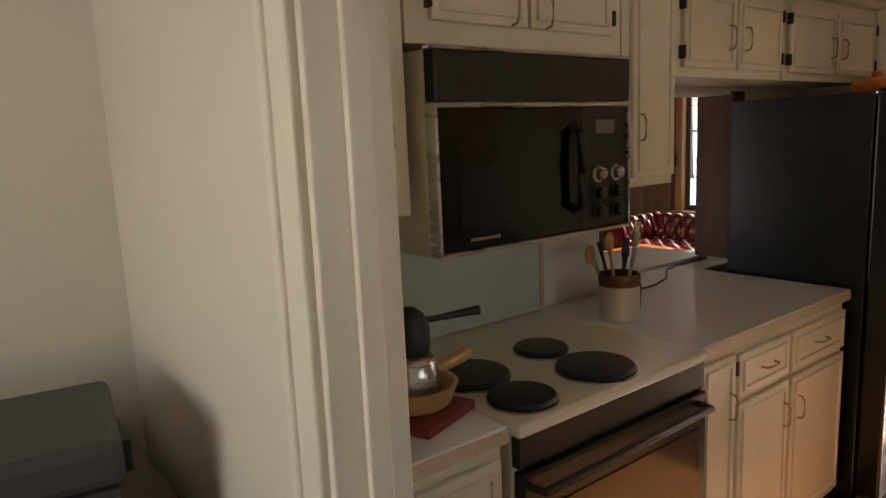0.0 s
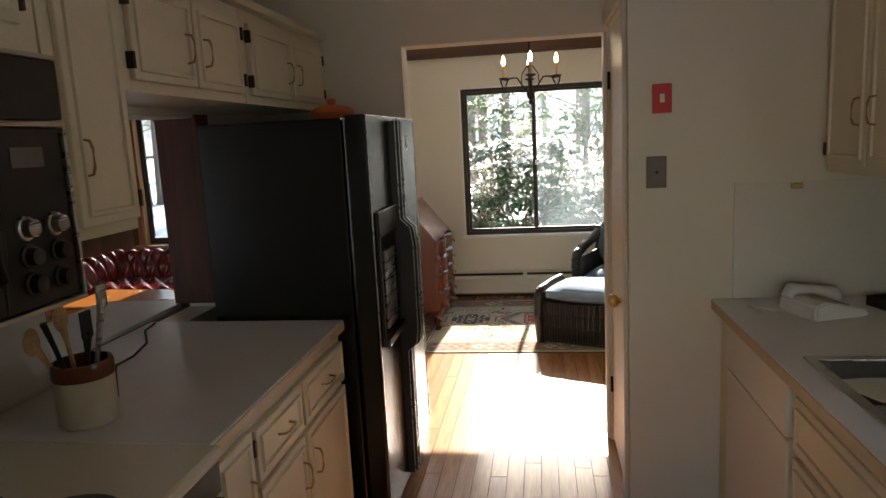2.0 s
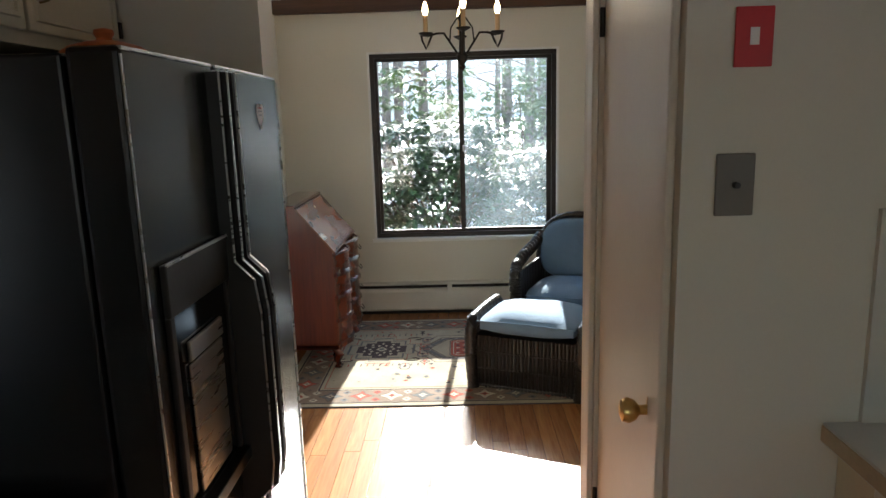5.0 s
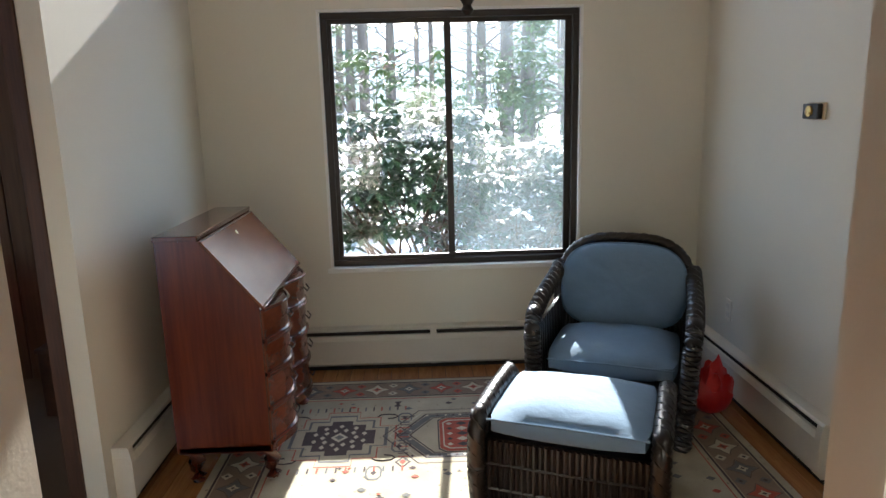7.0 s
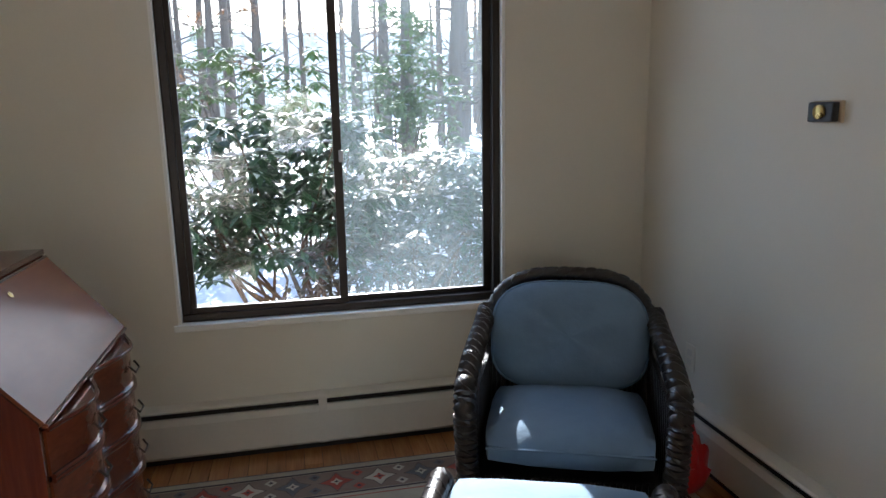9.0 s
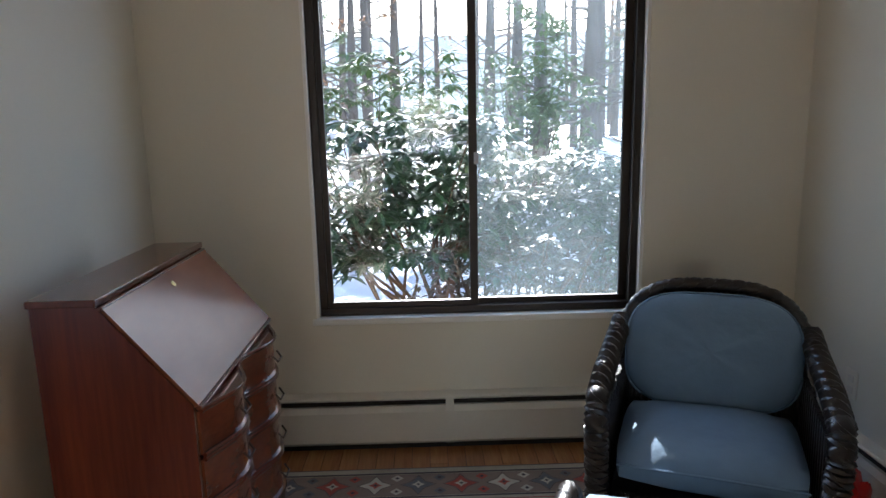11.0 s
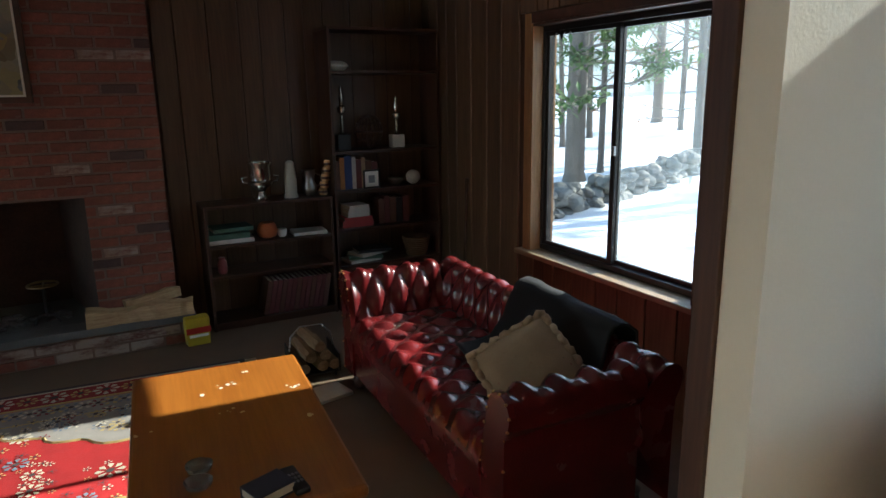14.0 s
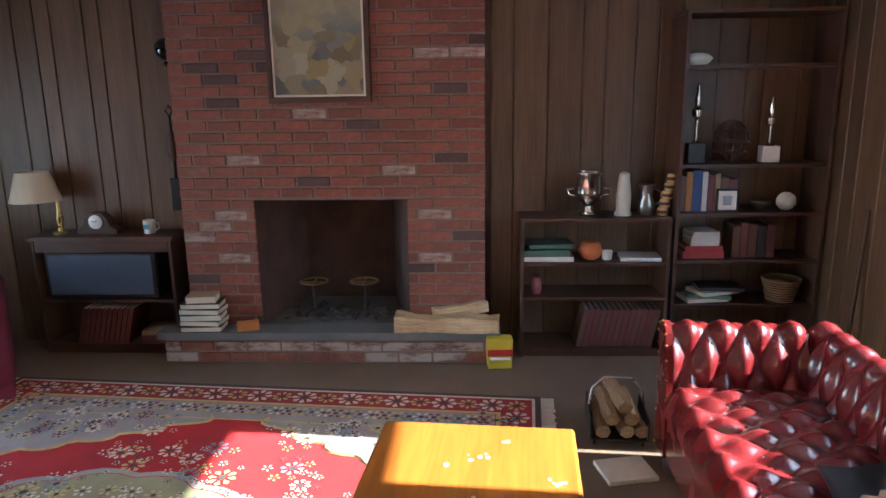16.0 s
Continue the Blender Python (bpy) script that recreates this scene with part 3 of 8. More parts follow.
def leaf(bm, p, d, up, length, width):
    """A folded leaf of four triangles."""
    d = d.normalized()
    s = d.cross(up)
    if s.length < 0.05:
        s = Vector((1, 0, 0))
    s.normalize()
    u = s.cross(d)
    a = bm.verts.new(p)
    b1 = bm.verts.new(p + d * length * 0.5 + s * width * 0.5 + u * width * 0.14)
    b2 = bm.verts.new(p + d * length * 0.5 - s * width * 0.5 + u * width * 0.14)
    c0 = bm.verts.new(p + d * length * 0.5)
    t0 = bm.verts.new(p + d * length - u * width * 0.15)
    bm.faces.new((a, b1, c0)), bm.faces.new((a, c0, b2)), bm.faces.new((c0, b1, t0)), bm.faces.new((c0, t0, b2))


def shrub(name, at, size, clusters, leaf_mat, label, snow=0.35, ln=0.11, seed=1, low=0.05):
    r = random.Random(seed)
    h = thing(name, at, label, "shrub", group="evergreen shrubs")
    st, cr, sn = B(), B(), B()
    sx, sy, sz = size
    for k in range(26):
        a = r.uniform(0, 6.28)
        tip = Vector((math.cos(a) * sx * r.uniform(0.2, 0.9), math.sin(a) * sy * r.uniform(0.2, 0.9), sz * r.uniform(0.5, 0.95)))
        mid = tip * 0.5 + Vector((r.uniform(-.12, .12), r.uniform(-.12, .12), -0.1))
        tube(st, [(r.uniform(-.15, .15), r.uniform(-.3, .3), 0), mid, tip], [0.02, 0.012, 0.004], 5)
    for k in range(clusters):
        while True:
            p = Vector((r.uniform(-1, 1), r.uniform(-1, 1), r.uniform(low, 1)))
            q = p.x ** 2 + p.y ** 2 + (p.z - 0.1) ** 2 * 0.9
            if 0.25 < q < 1.0 + 0.2 * noise.noise(p * 2.5):
                break
        c = Vector((p.x * sx, p.y * sy, p.z * sz))
        nl = r.randint(6, 9)
        for i in range(nl):
            a = 6.28 * i / nl + r.uniform(-.3, .3)
            d = Vector((math.cos(a), math.sin(a), r.uniform(-0.75, 0.15)))
            leaf(cr, c + d * 0.01, d, Vector((0, 0, 1)), ln * r.uniform(0.7, 1.25), ln * 0.36)
        if p.z > 0.66 and r.random() < snow:
            for i in range(3):
                a = r.uniform(0, 6.28)
                d = Vector((math.cos(a), math.sin(a), r.uniform(-0.2, 0.1)))
                leaf(sn, c + Vector((0, 0, 0.012)), d, Vector((0, 0, 1)), ln * 0.9, ln * 0.45)
    part("stems", st, M_TWIG, h)
    part("crown", cr, leaf_mat, h)
    part("snow_cover", sn, M_SNOW, h, "snow lying on the leaves", kind="stuff")
    return h


shrub("rhododendron", (12.0, 2.72, GZ), (0.75, 1.10, 1.86), 500, M_LEAF, "dark green rhododendron dusted with snow", 0.30, 0.17, 3, 0.34)
shrub("rhododendron", (12.5, 1.15, GZ), (0.85, 1.05, 1.50), 520, M_LEAF, "dark green rhododendron dusted with snow", 0.25, 0.17, 4, 0.25)
shrub("rhododendron", (11.5, 1.95, GZ), (0.55, 0.95, 0.98), 330, M_BROWNLEAF, "low brownish shrub at the window", 0.05, 0.10, 5, 0.05)
shrub("rhododendron", (12.4, -0.7, GZ), (0.9, 0.9, 1.35), 300, M_LEAF, "dark green rhododendron dusted with snow", 0.25, 0.17, 6, 0.2)
shrub("young_hemlock", (15.8, 3.3, GZ), (1.3, 1.7, 2.7), 520, M_NEEDLE, "light green young evergreen behind the hedge", 0.10, 0.18, 8, 0.1)
shrub("young_hemlock", (18.5, 0.9, GZ), (1.5, 1.5, 3.0), 420, M_NEEDLE, "light green young evergreen behind the hedge", 0.10, 0.18, 9, 0.1)


def tree(at, h, r0, label, crown="bare", seed=0, low=0.35):
    r = random.Random(seed)
    t = thing("tree", at, label, "tree", group="woodland trees")
    bm = B()
    lean = (r.uniform(-.03, .03), r.uniform(-.03, .03))
    pts = [(lean[0] * h * f + 0.04 * math.sin(5 * f + seed), lean[1] * h * f, h * f) for f in (0, 0.02, 0.2, 0.45, 0.7, 1)]
    tube(bm, pts, [r0 * 1.35, r0 * 1.05, r0 * 0.9, r0 * 0.7, r0 * 0.42, r0 * 0.06], 9)
    ends = []
    for k in range(22):
        f = r.uniform(low * 0.6, 0.97)
        a = r.uniform(0, 6.28)
        ln = (1.05 - f) * h * 0.32 * r.uniform(0.5, 1.1)
        p0 = Vector((lean[0] * h * f, lean[1] * h * f, h * f))
        d = Vector((math.cos(a), math.sin(a), r.uniform(-0.05, 0.5)))
        p1 = p0 + d * ln * 0.55
        p2 = p0 + d * ln + Vector((0, 0, r.uniform(-.1, .25) * ln))
        rr = r0 * 0.26 * (1.1 - f)
        tube(bm, [p0, p1, p2], [rr, rr * 0.6, 0.006], 5)
        ends.append((p0, p1, p2, d))
        for q in range(2):
            a2 = a + r.uniform(-1, 1)
            e = p1 + Vector((math.cos(a2), math.sin(a2), r.uniform(0, .5))) * ln * 0.4
            tube(bm, [p1, e], [rr * 0.45, 0.004], 4)
            ends.append((p0, p1, e, d))
    part("trunk", bm, M_BARK, t, smooth=50)
    if crown != "bare":
        cr = B()
        for p0, p1, p2, d in ends:
            for k in range((44 if r0 == 0.20 else 16) if crown == "pine" else 9):
                f = r.uniform(0.3, 1)
                c = p1.lerp(p2, f) + Vector((r.uniform(-.14, .14), r.uniform(-.14, .14), r.uniform(-.12, .12)))
                dd = Vector((r.uniform(-1, 1), r.uniform(-1, 1), r.uniform(-.5, .5)))
                leaf(cr, c, dd, Vector((0, 0, 1)), 0.24 if crown == "pine" else 0.14, 0.09 if crown == "pine" else 0.08)
        part("crown", cr, M_NEEDLE if crown == "pine" else M_DEAD, t)
    return t


TREES = (
    (15.8, 14.1, 12, 0.20, "grey trunked tree with green sprays by the stone wall", "pine", 11, 0.10),
    (16.9, 14.6, 10, 0.07, "slim bare tree beside the stone wall", "bare", 12, 0.3),
    (19.6, 14.4, 10, 0.10, "slim bare tree beyond the stone wall", "bare", 13, 0.3),
    (20.4, 14.9, 10, 0.12, "slim bare tree beyond the stone wall", "bare", 17, 0.3),
    (21.3, 14.0, 11, 0.16, "bare grey tree in the snow", "bare", 18, 0.3),
    (19.2, 19.0, 8, 0.08, "brown leaved beech in the snow", "dead", 14, 0.06),
    (21.5, 20.5, 9, 0.10, "brown leaved beech in the snow", "dead", 16, 0.06),
    (24.5, 19.5, 9, 0.10, "brown leaved beech in the snow", "dead", 19, 0.06),
    (18.6, 21.5, 9, 0.10, "brown leaved beech in the snow", "dead", 21, 0.06),
    (23.5, 23.5, 13, 0.2, "bare grey tree in the snow", "bare", 15, 0.3),
    (20.5, 24.5, 13, 0.16, "green pine in the woods", "pine", 22, 0.15),
    (26.5, 22.5, 13, 0.2, "green pine in the woods", "pine", 23, 0.2),
)
for x, y, top, r0, what, kind, seed, low in TREES:
    tree((x, y, rise(x, y) - 0.05), top, r0, what, kind, seed, low)
for k in range(58):
    x = rng.uniform(19, 50)
    y = rng.uniform(-0.55, 0.75) * (x - 6) + 3
    kind = rng.choice(("bare", "bare", "pine", "dead"))
    top = rng.uniform(9, 15)
    if -1.5 < y + 0.132 * (x - 9.36) < 8.5:
        top = min(top, 0.5 * (x - 9.36))
    tree((x, y, min(rise(x, y), 2.5) - 0.08), top, rng.uniform(0.10, 0.24), {"bare": "bare grey woodland tree", "pine": "green pine in the woods", "dead": "woodland tree with dry brown leaves"}[kind], kind, 100 + k, 0.2)


def stone(r, size):
    bm = B()
    bmesh.ops.create_icosphere(bm, subdivisions=2, radius=1)
    o = Vector((r.uniform(0, 50), r.uniform(0, 50), 0))
    for v in bm.verts:
        v.co *= 1 + 0.28 * noise.noise(v.co * 1.3 + o)
        v.co = Vector((v.co.x * size[0], v.co.y * size[1], v.co.z * size[2]))
    me = bpy.data.meshes.new("stone")
    bm.to_mesh(me)
    bm.free()
    me.materials.append(M_STONE)
    return me


sw = thing("stone_wall", (15.0, 12.0, GZ), "low dry stone wall of grey field stones in snow", "stone wall")
stones = [stone(rng, (rng.uniform(0.09, 0.17), rng.uniform(0.10, 0.2), rng.uniform(0.06, 0.11))) for _ in range(9)]
for k in range(300):
    f = rng.uniform(0, 1)
    x, y = 12.6 + 7.2 * f, 11.3 + 2.3 * f
    lay = rng.choice((0, 0, 1, 1, 2))
    ob = new("stone", rng.choice(stones))
    ob.parent = sw
    ob.matrix_basis = pose(x - 15 + rng.uniform(-.22, .22), y - 12 + rng.uniform(-.2, .2), rise(x, y) - GZ + 0.05 + 0.15 * lay, rng.uniform(-25, 25), rng.uniform(-25, 25), rng.uniform(0, 360))
# pale colours paint the haze; emission makes the woods look bright
m, nt, b = blank("haze_painted_woods", 1.0)
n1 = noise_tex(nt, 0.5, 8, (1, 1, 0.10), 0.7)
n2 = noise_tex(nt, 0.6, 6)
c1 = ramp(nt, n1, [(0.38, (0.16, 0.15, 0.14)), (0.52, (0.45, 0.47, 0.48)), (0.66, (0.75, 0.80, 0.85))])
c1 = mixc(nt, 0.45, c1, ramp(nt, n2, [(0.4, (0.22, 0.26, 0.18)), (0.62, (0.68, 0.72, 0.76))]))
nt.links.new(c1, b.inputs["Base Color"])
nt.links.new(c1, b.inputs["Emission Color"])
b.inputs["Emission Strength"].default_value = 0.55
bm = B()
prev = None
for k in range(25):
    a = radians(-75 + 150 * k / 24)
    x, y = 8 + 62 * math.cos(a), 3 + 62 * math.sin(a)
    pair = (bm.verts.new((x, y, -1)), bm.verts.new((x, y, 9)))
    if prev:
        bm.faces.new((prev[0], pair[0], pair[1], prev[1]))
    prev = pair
setting("backdrop", bm, m, "distant winter woods with painted haze and added glow")

# ---------------------------------------------------------------- kitchen
KX = 0.11           # the kitchen run stands this far east of its own zero


def kthing(name, at, label, category, rz=0.0, group="", kind=""):
    return thing(name, (at[0] + KX, at[1], at[2]), label, category, rz, group, kind)


M_SPLASH = surface("pale_green_splashback", (0.52, 0.58, 0.50), 0.35, vary=0.04, scale=3)
M_SPLASHW = surface("cream_splash_laminate", (0.66, 0.63, 0.56), 0.4, vary=0.05, scale=5, relief=0.02)
# basin steel is darkened to carry the shade inside the sink
M_SINK = surface("dull_shaded_steel", (0.17, 0.15, 0.135), 0.38, 0.9, vary=0.2, scale=7)
M_WHITE = surface("white_enamel", (0.75, 0.74, 0.70), 0.3, vary=0.03, scale=4, relief=0.02)
M_CREAMCER = surface("cream_stoneware", (0.66, 0.56, 0.40), 0.3, vary=0.06, scale=10)
M_BROWNCER = surface("brown_stoneware", (0.16, 0.045, 0.02), 0.25, vary=0.15, scale=10)
M_TERRA = surface("orange_terracotta", (0.52, 0.14, 0.04), 0.45, vary=0.12, scale=9)
M_BEECH = wood("beech_handle", (0.45, 0.25, 0.10), (0.66, 0.42, 0.2), 0.45, "x", 6)
M_HINGE = surface("dark_hinge", (0.05, 0.035, 0.025), 0.5, 0.6)
M_PULL = surface("worn_brass_pull", (0.42, 0.30, 0.14), 0.35, 1.0, vary=0.2, scale=15)


def pull(parent, x, y, z, upright=True, size=0.085):
    """A bent wire handle on a face that looks towards -y."""
    bm = B()
    h = size / 2
    pts = [(0, 0, -h), (0, -0.02, -h + 0.004), (0, -0.026, -h * 0.5), (0, -0.026, h * 0.5), (0, -0.02, h - 0.004), (0, 0, h)]
    if not upright:
        pts = [(p[2], p[1], 0) for p in pts]
    tube(bm, pts, 0.0035, 6)
    return part("handle", bm, M_PULL, parent, "bent brass handle", smooth=60, at=(x, y, z))


def front(name, parent, x0, x1, y, z0, z1, handle=None, hinge=None, upright=True):
    """A cabinet door or drawer front with a raised moulding; it looks towards -y."""
    d = part(name, boxes(((x0, y - 0.018, z0), (x1, y, z1)), bevel=0.004), M_CAB, parent)
    bm = B()
    rings = []
    for i, yy in ((0.022, y - 0.0182), (0.0245, y - 0.025), (0.0335, y - 0.025), (0.036, y - 0.0182)):
        rings.append([bm.verts.new(p) for p in ((x0 + i, yy, z0 + i), (x1 - i, yy, z0 + i), (x1 - i, yy, z1 - i), (x0 + i, yy, z1 - i))])
    for p, q in zip(rings, rings[1:] + rings[:1]):
        for k in range(4):
            bm.faces.new((p[k], p[(k + 1) % 4], q[(k + 1) % 4], q[k]))
    part("moulding", bm, M_CAB, d)
    if handle:
        pull(d, handle[0], y - 0.018, handle[1], upright)
    if hinge is not None:
        for z in (z0 + 0.05, z1 - 0.05):
            part("hinge", boxes(((hinge - 0.006, y - 0.024, z - 0.022), (hinge + 0.006, y - 0.001, z + 0.022)), bevel=0.002), M_HINGE, d, "dark hinge")
    return d


def cabinet(name, x0, x1, y0, y1, z0, z1, label, group, turn=False):
    """A carcass in world measures; its fronts look to -y, or to +y when turned about its middle."""
    c = kthing(name, ((x0 + x1) / 2, (y0 + y1) / 2, z0), label, "cabinet", 180 if turn else 0, group)
    hx, hy = (x1 - x0) / 2, (y1 - y0) / 2
    part("carcass", boxes(((-hx + 0.0015, -hy, 0), (hx - 0.0015, hy, z1 - z0)), bevel=0.002), M_CAB, c)
    return c, hx, hy, z1 - z0


UP = "upper kitchen cabinets"
# above the microwave
c, hx, hy, h = cabinet("wall_cabinet", 3.31, 4.12, 3.475, 3.80, 1.77, 2.19, "cream painted wall cabinet over the microwave", UP)
front("door", c, -0.335, -0.01, -hy, 0.055, 0.40, (-0.07, 0.10), -0.34)
front("door", c, 0.0, 0.345, -hy, 0.055, 0.40, (0.06, 0.10), 0.35)
# beside the microwave
c, hx, hy, h = cabinet("wall_cabinet", 4.125, 4.40, 3.475, 3.80, 1.36, 2.19, "tall narrow cream wall cabinet", UP)
front("door", c, -0.10, 0.125, -hy, 0.03, 0.80, (-0.07, 0.19), 0.128)
c, hx, hy, h = cabinet("wall_cabinet", 2.925, 3.305, 3.475, 3.80, 1.36, 2.19, "tall cream wall cabinet beside the doorway", UP)
front("door", c, -0.16, 0.15, -hy, 0.03, 0.80, (0.12, 0.19), -0.165)
# over the pass-through and refrigerator
for x0, x1 in ((4.405, 5.145), (5.15, 6.055)):
    c, hx, hy, h = cabinet("wall_cabinet", x0, x1, 3.475, 3.80, 1.715, 2.05, "low cream wall cabinet over the refrigerator" if x0 > 5 else "low cream wall cabinet over the pass-through", UP)
    front("door", c, -hx + 0.035, -0.006, -hy, 0.03, 0.29, (-0.055, 0.14), -hx + 0.03)
    front("door", c, 0.006, hx - 0.035, -hy, 0.03, 0.29, (0.055, 0.14), hx - 0.03)
t = kthing("cabinet_moulding", (5.23, 3.47, 2.05), "cream crown strip along the wall cabinets", "moulding", kind="structure")
bm = B()
prism(bm, [(0.004, 0), (-0.022, 0.006), (-0.03, 0.02), (-0.03, 0.03), (0.32, 0.03), (0.32, 0)], "x", -0.828, 0.828)
part("strip", bm, M_CAB, t)

# microwave with its hood
mw = kthing("microwave_oven", (3.70, 3.80, 1.252), "black over-the-range microwave with vent hood in chrome trim", "microwave", group="")
part("body", boxes(((-0.368, -0.36, 0), (0.368, -0.004, 0.50)), bevel=0.004), M_CAB, mw, "almond painted case")
part("vent_hood", boxes(((-0.366, -0.40, 0.378), (0.366, -0.361, 0.497)), bevel=0.004), M_BLACKM, mw, "black vent grille panel")
part("door_glass", boxes(((-0.355, -0.395, 0.012), (0.155, -0.361, 0.362)), bevel=0.004), M_GLASSB, mw, "black glass door")
part("door_window", boxes(((-0.30, -0.3975, 0.07), (0.06, -0.395, 0.32)), bevel=0.001), M_GLASSB, mw)
part("control_panel", boxes(((0.157, -0.393, 0.012), (0.357, -0.361, 0.362)), bevel=0.004), M_BLACKM, mw)
part("display", boxes(((0.215, -0.396, 0.285), (0.30, -0.393, 0.325)), bevel=0.001), surface("grey_display", (0.16, 0.15, 0.14), 0.2), mw, "grey display window")
bm = B()
tube(bm, [(0.118, -0.393, 0.075), (0.118, -0.425, 0.09), (0.118, -0.43, 0.18), (0.118, -0.425, 0.29), (0.118, -0.393, 0.305)], 0.014, 8)
part("handle", bm, M_BLACKM, mw, smooth=50)
for col in (0.225, 0.305):
    for row in (0.06, 0.115, 0.17):
        bm = B()
        lathe(bm, [(0.024, 0), (0.024, -0.006), (0.019, -0.008), (0.017, -0.024), (0.013, -0.026)], (0, 0, 0), 16, "y")
        part("knob", bm, M_STEEL if row == 0.17 else M_BLACKM, mw, "round control knob", smooth=40, at=(col, -0.393, row))
for z in (0.364, 0.0005, 0.498):
    part("chrome_trim", boxes(((-0.368, -0.402, z), (0.368, -0.36, z + 0.010)), bevel=0.002), M_STEEL, mw)
for x in (-0.368, 0.359):
    part("chrome_trim", boxes(((x, -0.401, 0.011), (x + 0.009, -0.36, 0.363)), bevel=0.002), M_STEEL, mw)
part("trade_mark", boxes(((-0.27, -0.3992, 0.032), (-0.17, -0.3975, 0.040))), M_ALU, mw)
t = kthing("splashback", (3.69, 3.80, 0.93), "pale green panel behind the range", "splashback", kind="structure")
part("panel", boxes(((-0.38, -0.008, 0), (0.38, 0, 0.32))), M_SPLASH, t)
part("edge_strip", boxes(((0.38, -0.014, 0), (0.40, 0, 0.33)), bevel=0.002), M_EDGE, t)
part("side_panel", boxes(((0.40, -0.010, 0), (0.71, 0, 0.43))), M_LAM, t)

# range
st = kthing("electric_range", (3.69, 3.46, 0), "almond electric range with four round black burner covers", "range")
part("body", boxes(((-0.37, -0.30, 0.08), (0.37, 0.33, 0.885)), bevel=0.004), M_ENAMEL, st)
part("kick_plate", boxes(((-0.36, -0.27, 0), (0.36, 0.3, 0.08))), M_BLACKM, st)
bm = boxes(((-0.374, -0.335, 0.885), (0.374, 0.335, 0.918)), bevel=0.010)
part("cooktop", bm, M_ENAMEL, st, "almond enamel cooktop")
part("vent_strip", boxes(((-0.368, -0.326, 0.81), (0.368, -0.30, 0.883)), bevel=0.003), M_BLACKM, st, "black control strip")
part("oven_door", boxes(((-0.364, -0.335, 0.22), (0.364, -0.301, 0.80)), bevel=0.005), M_BLACK, st)
part("oven_glass", boxes(((-0.33, -0.338, 0.27), (0.33, -0.335, 0.70)), bevel=0.001), M_OVEN, st, "brown tinted oven glass")
bm = B()
tube(bm, [(-0.34, -0.335, 0.765), (-0.335, -0.37, 0.765), (0.335, -0.37, 0.765), (0.34, -0.335, 0.765)], 0.010, 8)
part("oven_handle", bm, M_BLACKM, st, smooth=50)
part("drawer", boxes(((-0.364, -0.33, 0.085), (0.364, -0.301, 0.21)), bevel=0.005), M_ENAMEL, st)
for x, y, r in ((0.035, -0.005, 0.075), (0.025, -0.215, 0.10), (-0.255, -0.03, 0.10), (-0.262, -0.23, 0.08)):
    bm = B()
    lathe(bm, [(r * 1.10, 0.918), (r * 1.10, 0.921), (r * 1.04, 0.922), (r * 1.02, 0.919)], (x, y, 0), 36)
    bn = part("burner", bm, M_STEEL, st, "thin steel burner rim", smooth=40)
    bm = B()
    lathe(bm, [(r * 1.06, 0.922), (r * 1.07, 0.930), (r * 1.0, 0.937), (r * 0.5, 0.940), (0.004, 0.9405)], (x, y, 0), 36)
    part("burner_cover", bm, M_COIL, bn, "black round burner cover", smooth=40)

# base cabinets and worktops
LOW = "base kitchen cabinets"
c, hx, hy, h = cabinet("base_cabinet", 4.07, 5.075, 3.175, 3.795, 0.09, 0.872, "cream painted base cabinet with drawers and brass pulls", LOW)
part("toe_kick", boxes(((-hx + 0.01, -hy + 0.06, -0.09), (hx - 0.01, hy, 0))), M_DKWOOD, c)
front("door", c, -hx + 0.012, -hx + 0.205, -hy, 0.03, 0.76, (-hx + 0.17, 0.60), -hx + 0.208)
front("drawer", c, -hx + 0.225, -0.005 + 0.06, -hy, 0.605, 0.75, (-0.10, 0.68), None, False)
front("door", c, -hx + 0.225, 0.055, -hy, 0.03, 0.585, (0.02, 0.47))
front("drawer", c, 0.075, hx - 0.012, -hy, 0.605, 0.75, (0.28, 0.68), None, False)
front("door", c, 0.075, hx - 0.012, -hy, 0.03, 0.585, (0.12, 0.47))
t = kthing("worktop", (4.58, 3.50, 0.872), "white laminate worktop with a worn edge", "worktop")
part("top", boxes(((-0.514, -0.345, 0.0), (0.507, 0.42, 0.042)), bevel=0.003), M_LAM, t)
part("edge_strip", boxes(((-0.514, -0.3475, 0.004), (0.507, -0.345, 0.036))), M_EDGE, t, "worn tan edge strip")
c, hx, hy, h = cabinet("base_cabinet", 2.925, 3.305, 3.175, 3.795, 0.09, 0.872, "cream painted base cabinet beside the range", LOW)
part("toe_kick", boxes(((-hx + 0.01, -hy + 0.06, -0.09), (hx - 0.01, hy, 0))), M_DKWOOD, c)
front("drawer", c, -hx + 0.015, hx - 0.015, -hy, 0.605, 0.75, (0, 0.68), None, False)
front("door", c, -hx + 0.015, hx - 0.015, -hy, 0.03, 0.585, (0.12, 0.47))
t = kthing("worktop", (3.113, 3.50, 0.872), "short white laminate worktop beside the range", "worktop")
part("top", boxes(((-0.192, -0.345, 0.0), (0.196, 0.30, 0.042)), bevel=0.003), M_LAM, t)
part("edge_strip", boxes(((-0.192, -0.3475, 0.004), (0.196, -0.345, 0.036))), M_EDGE, t, "worn tan edge strip")

# sink side
t = kthing("worktop", (4.12, 1.425, 0.872), "white laminate worktop with a steel sink", "worktop")
bm = B()
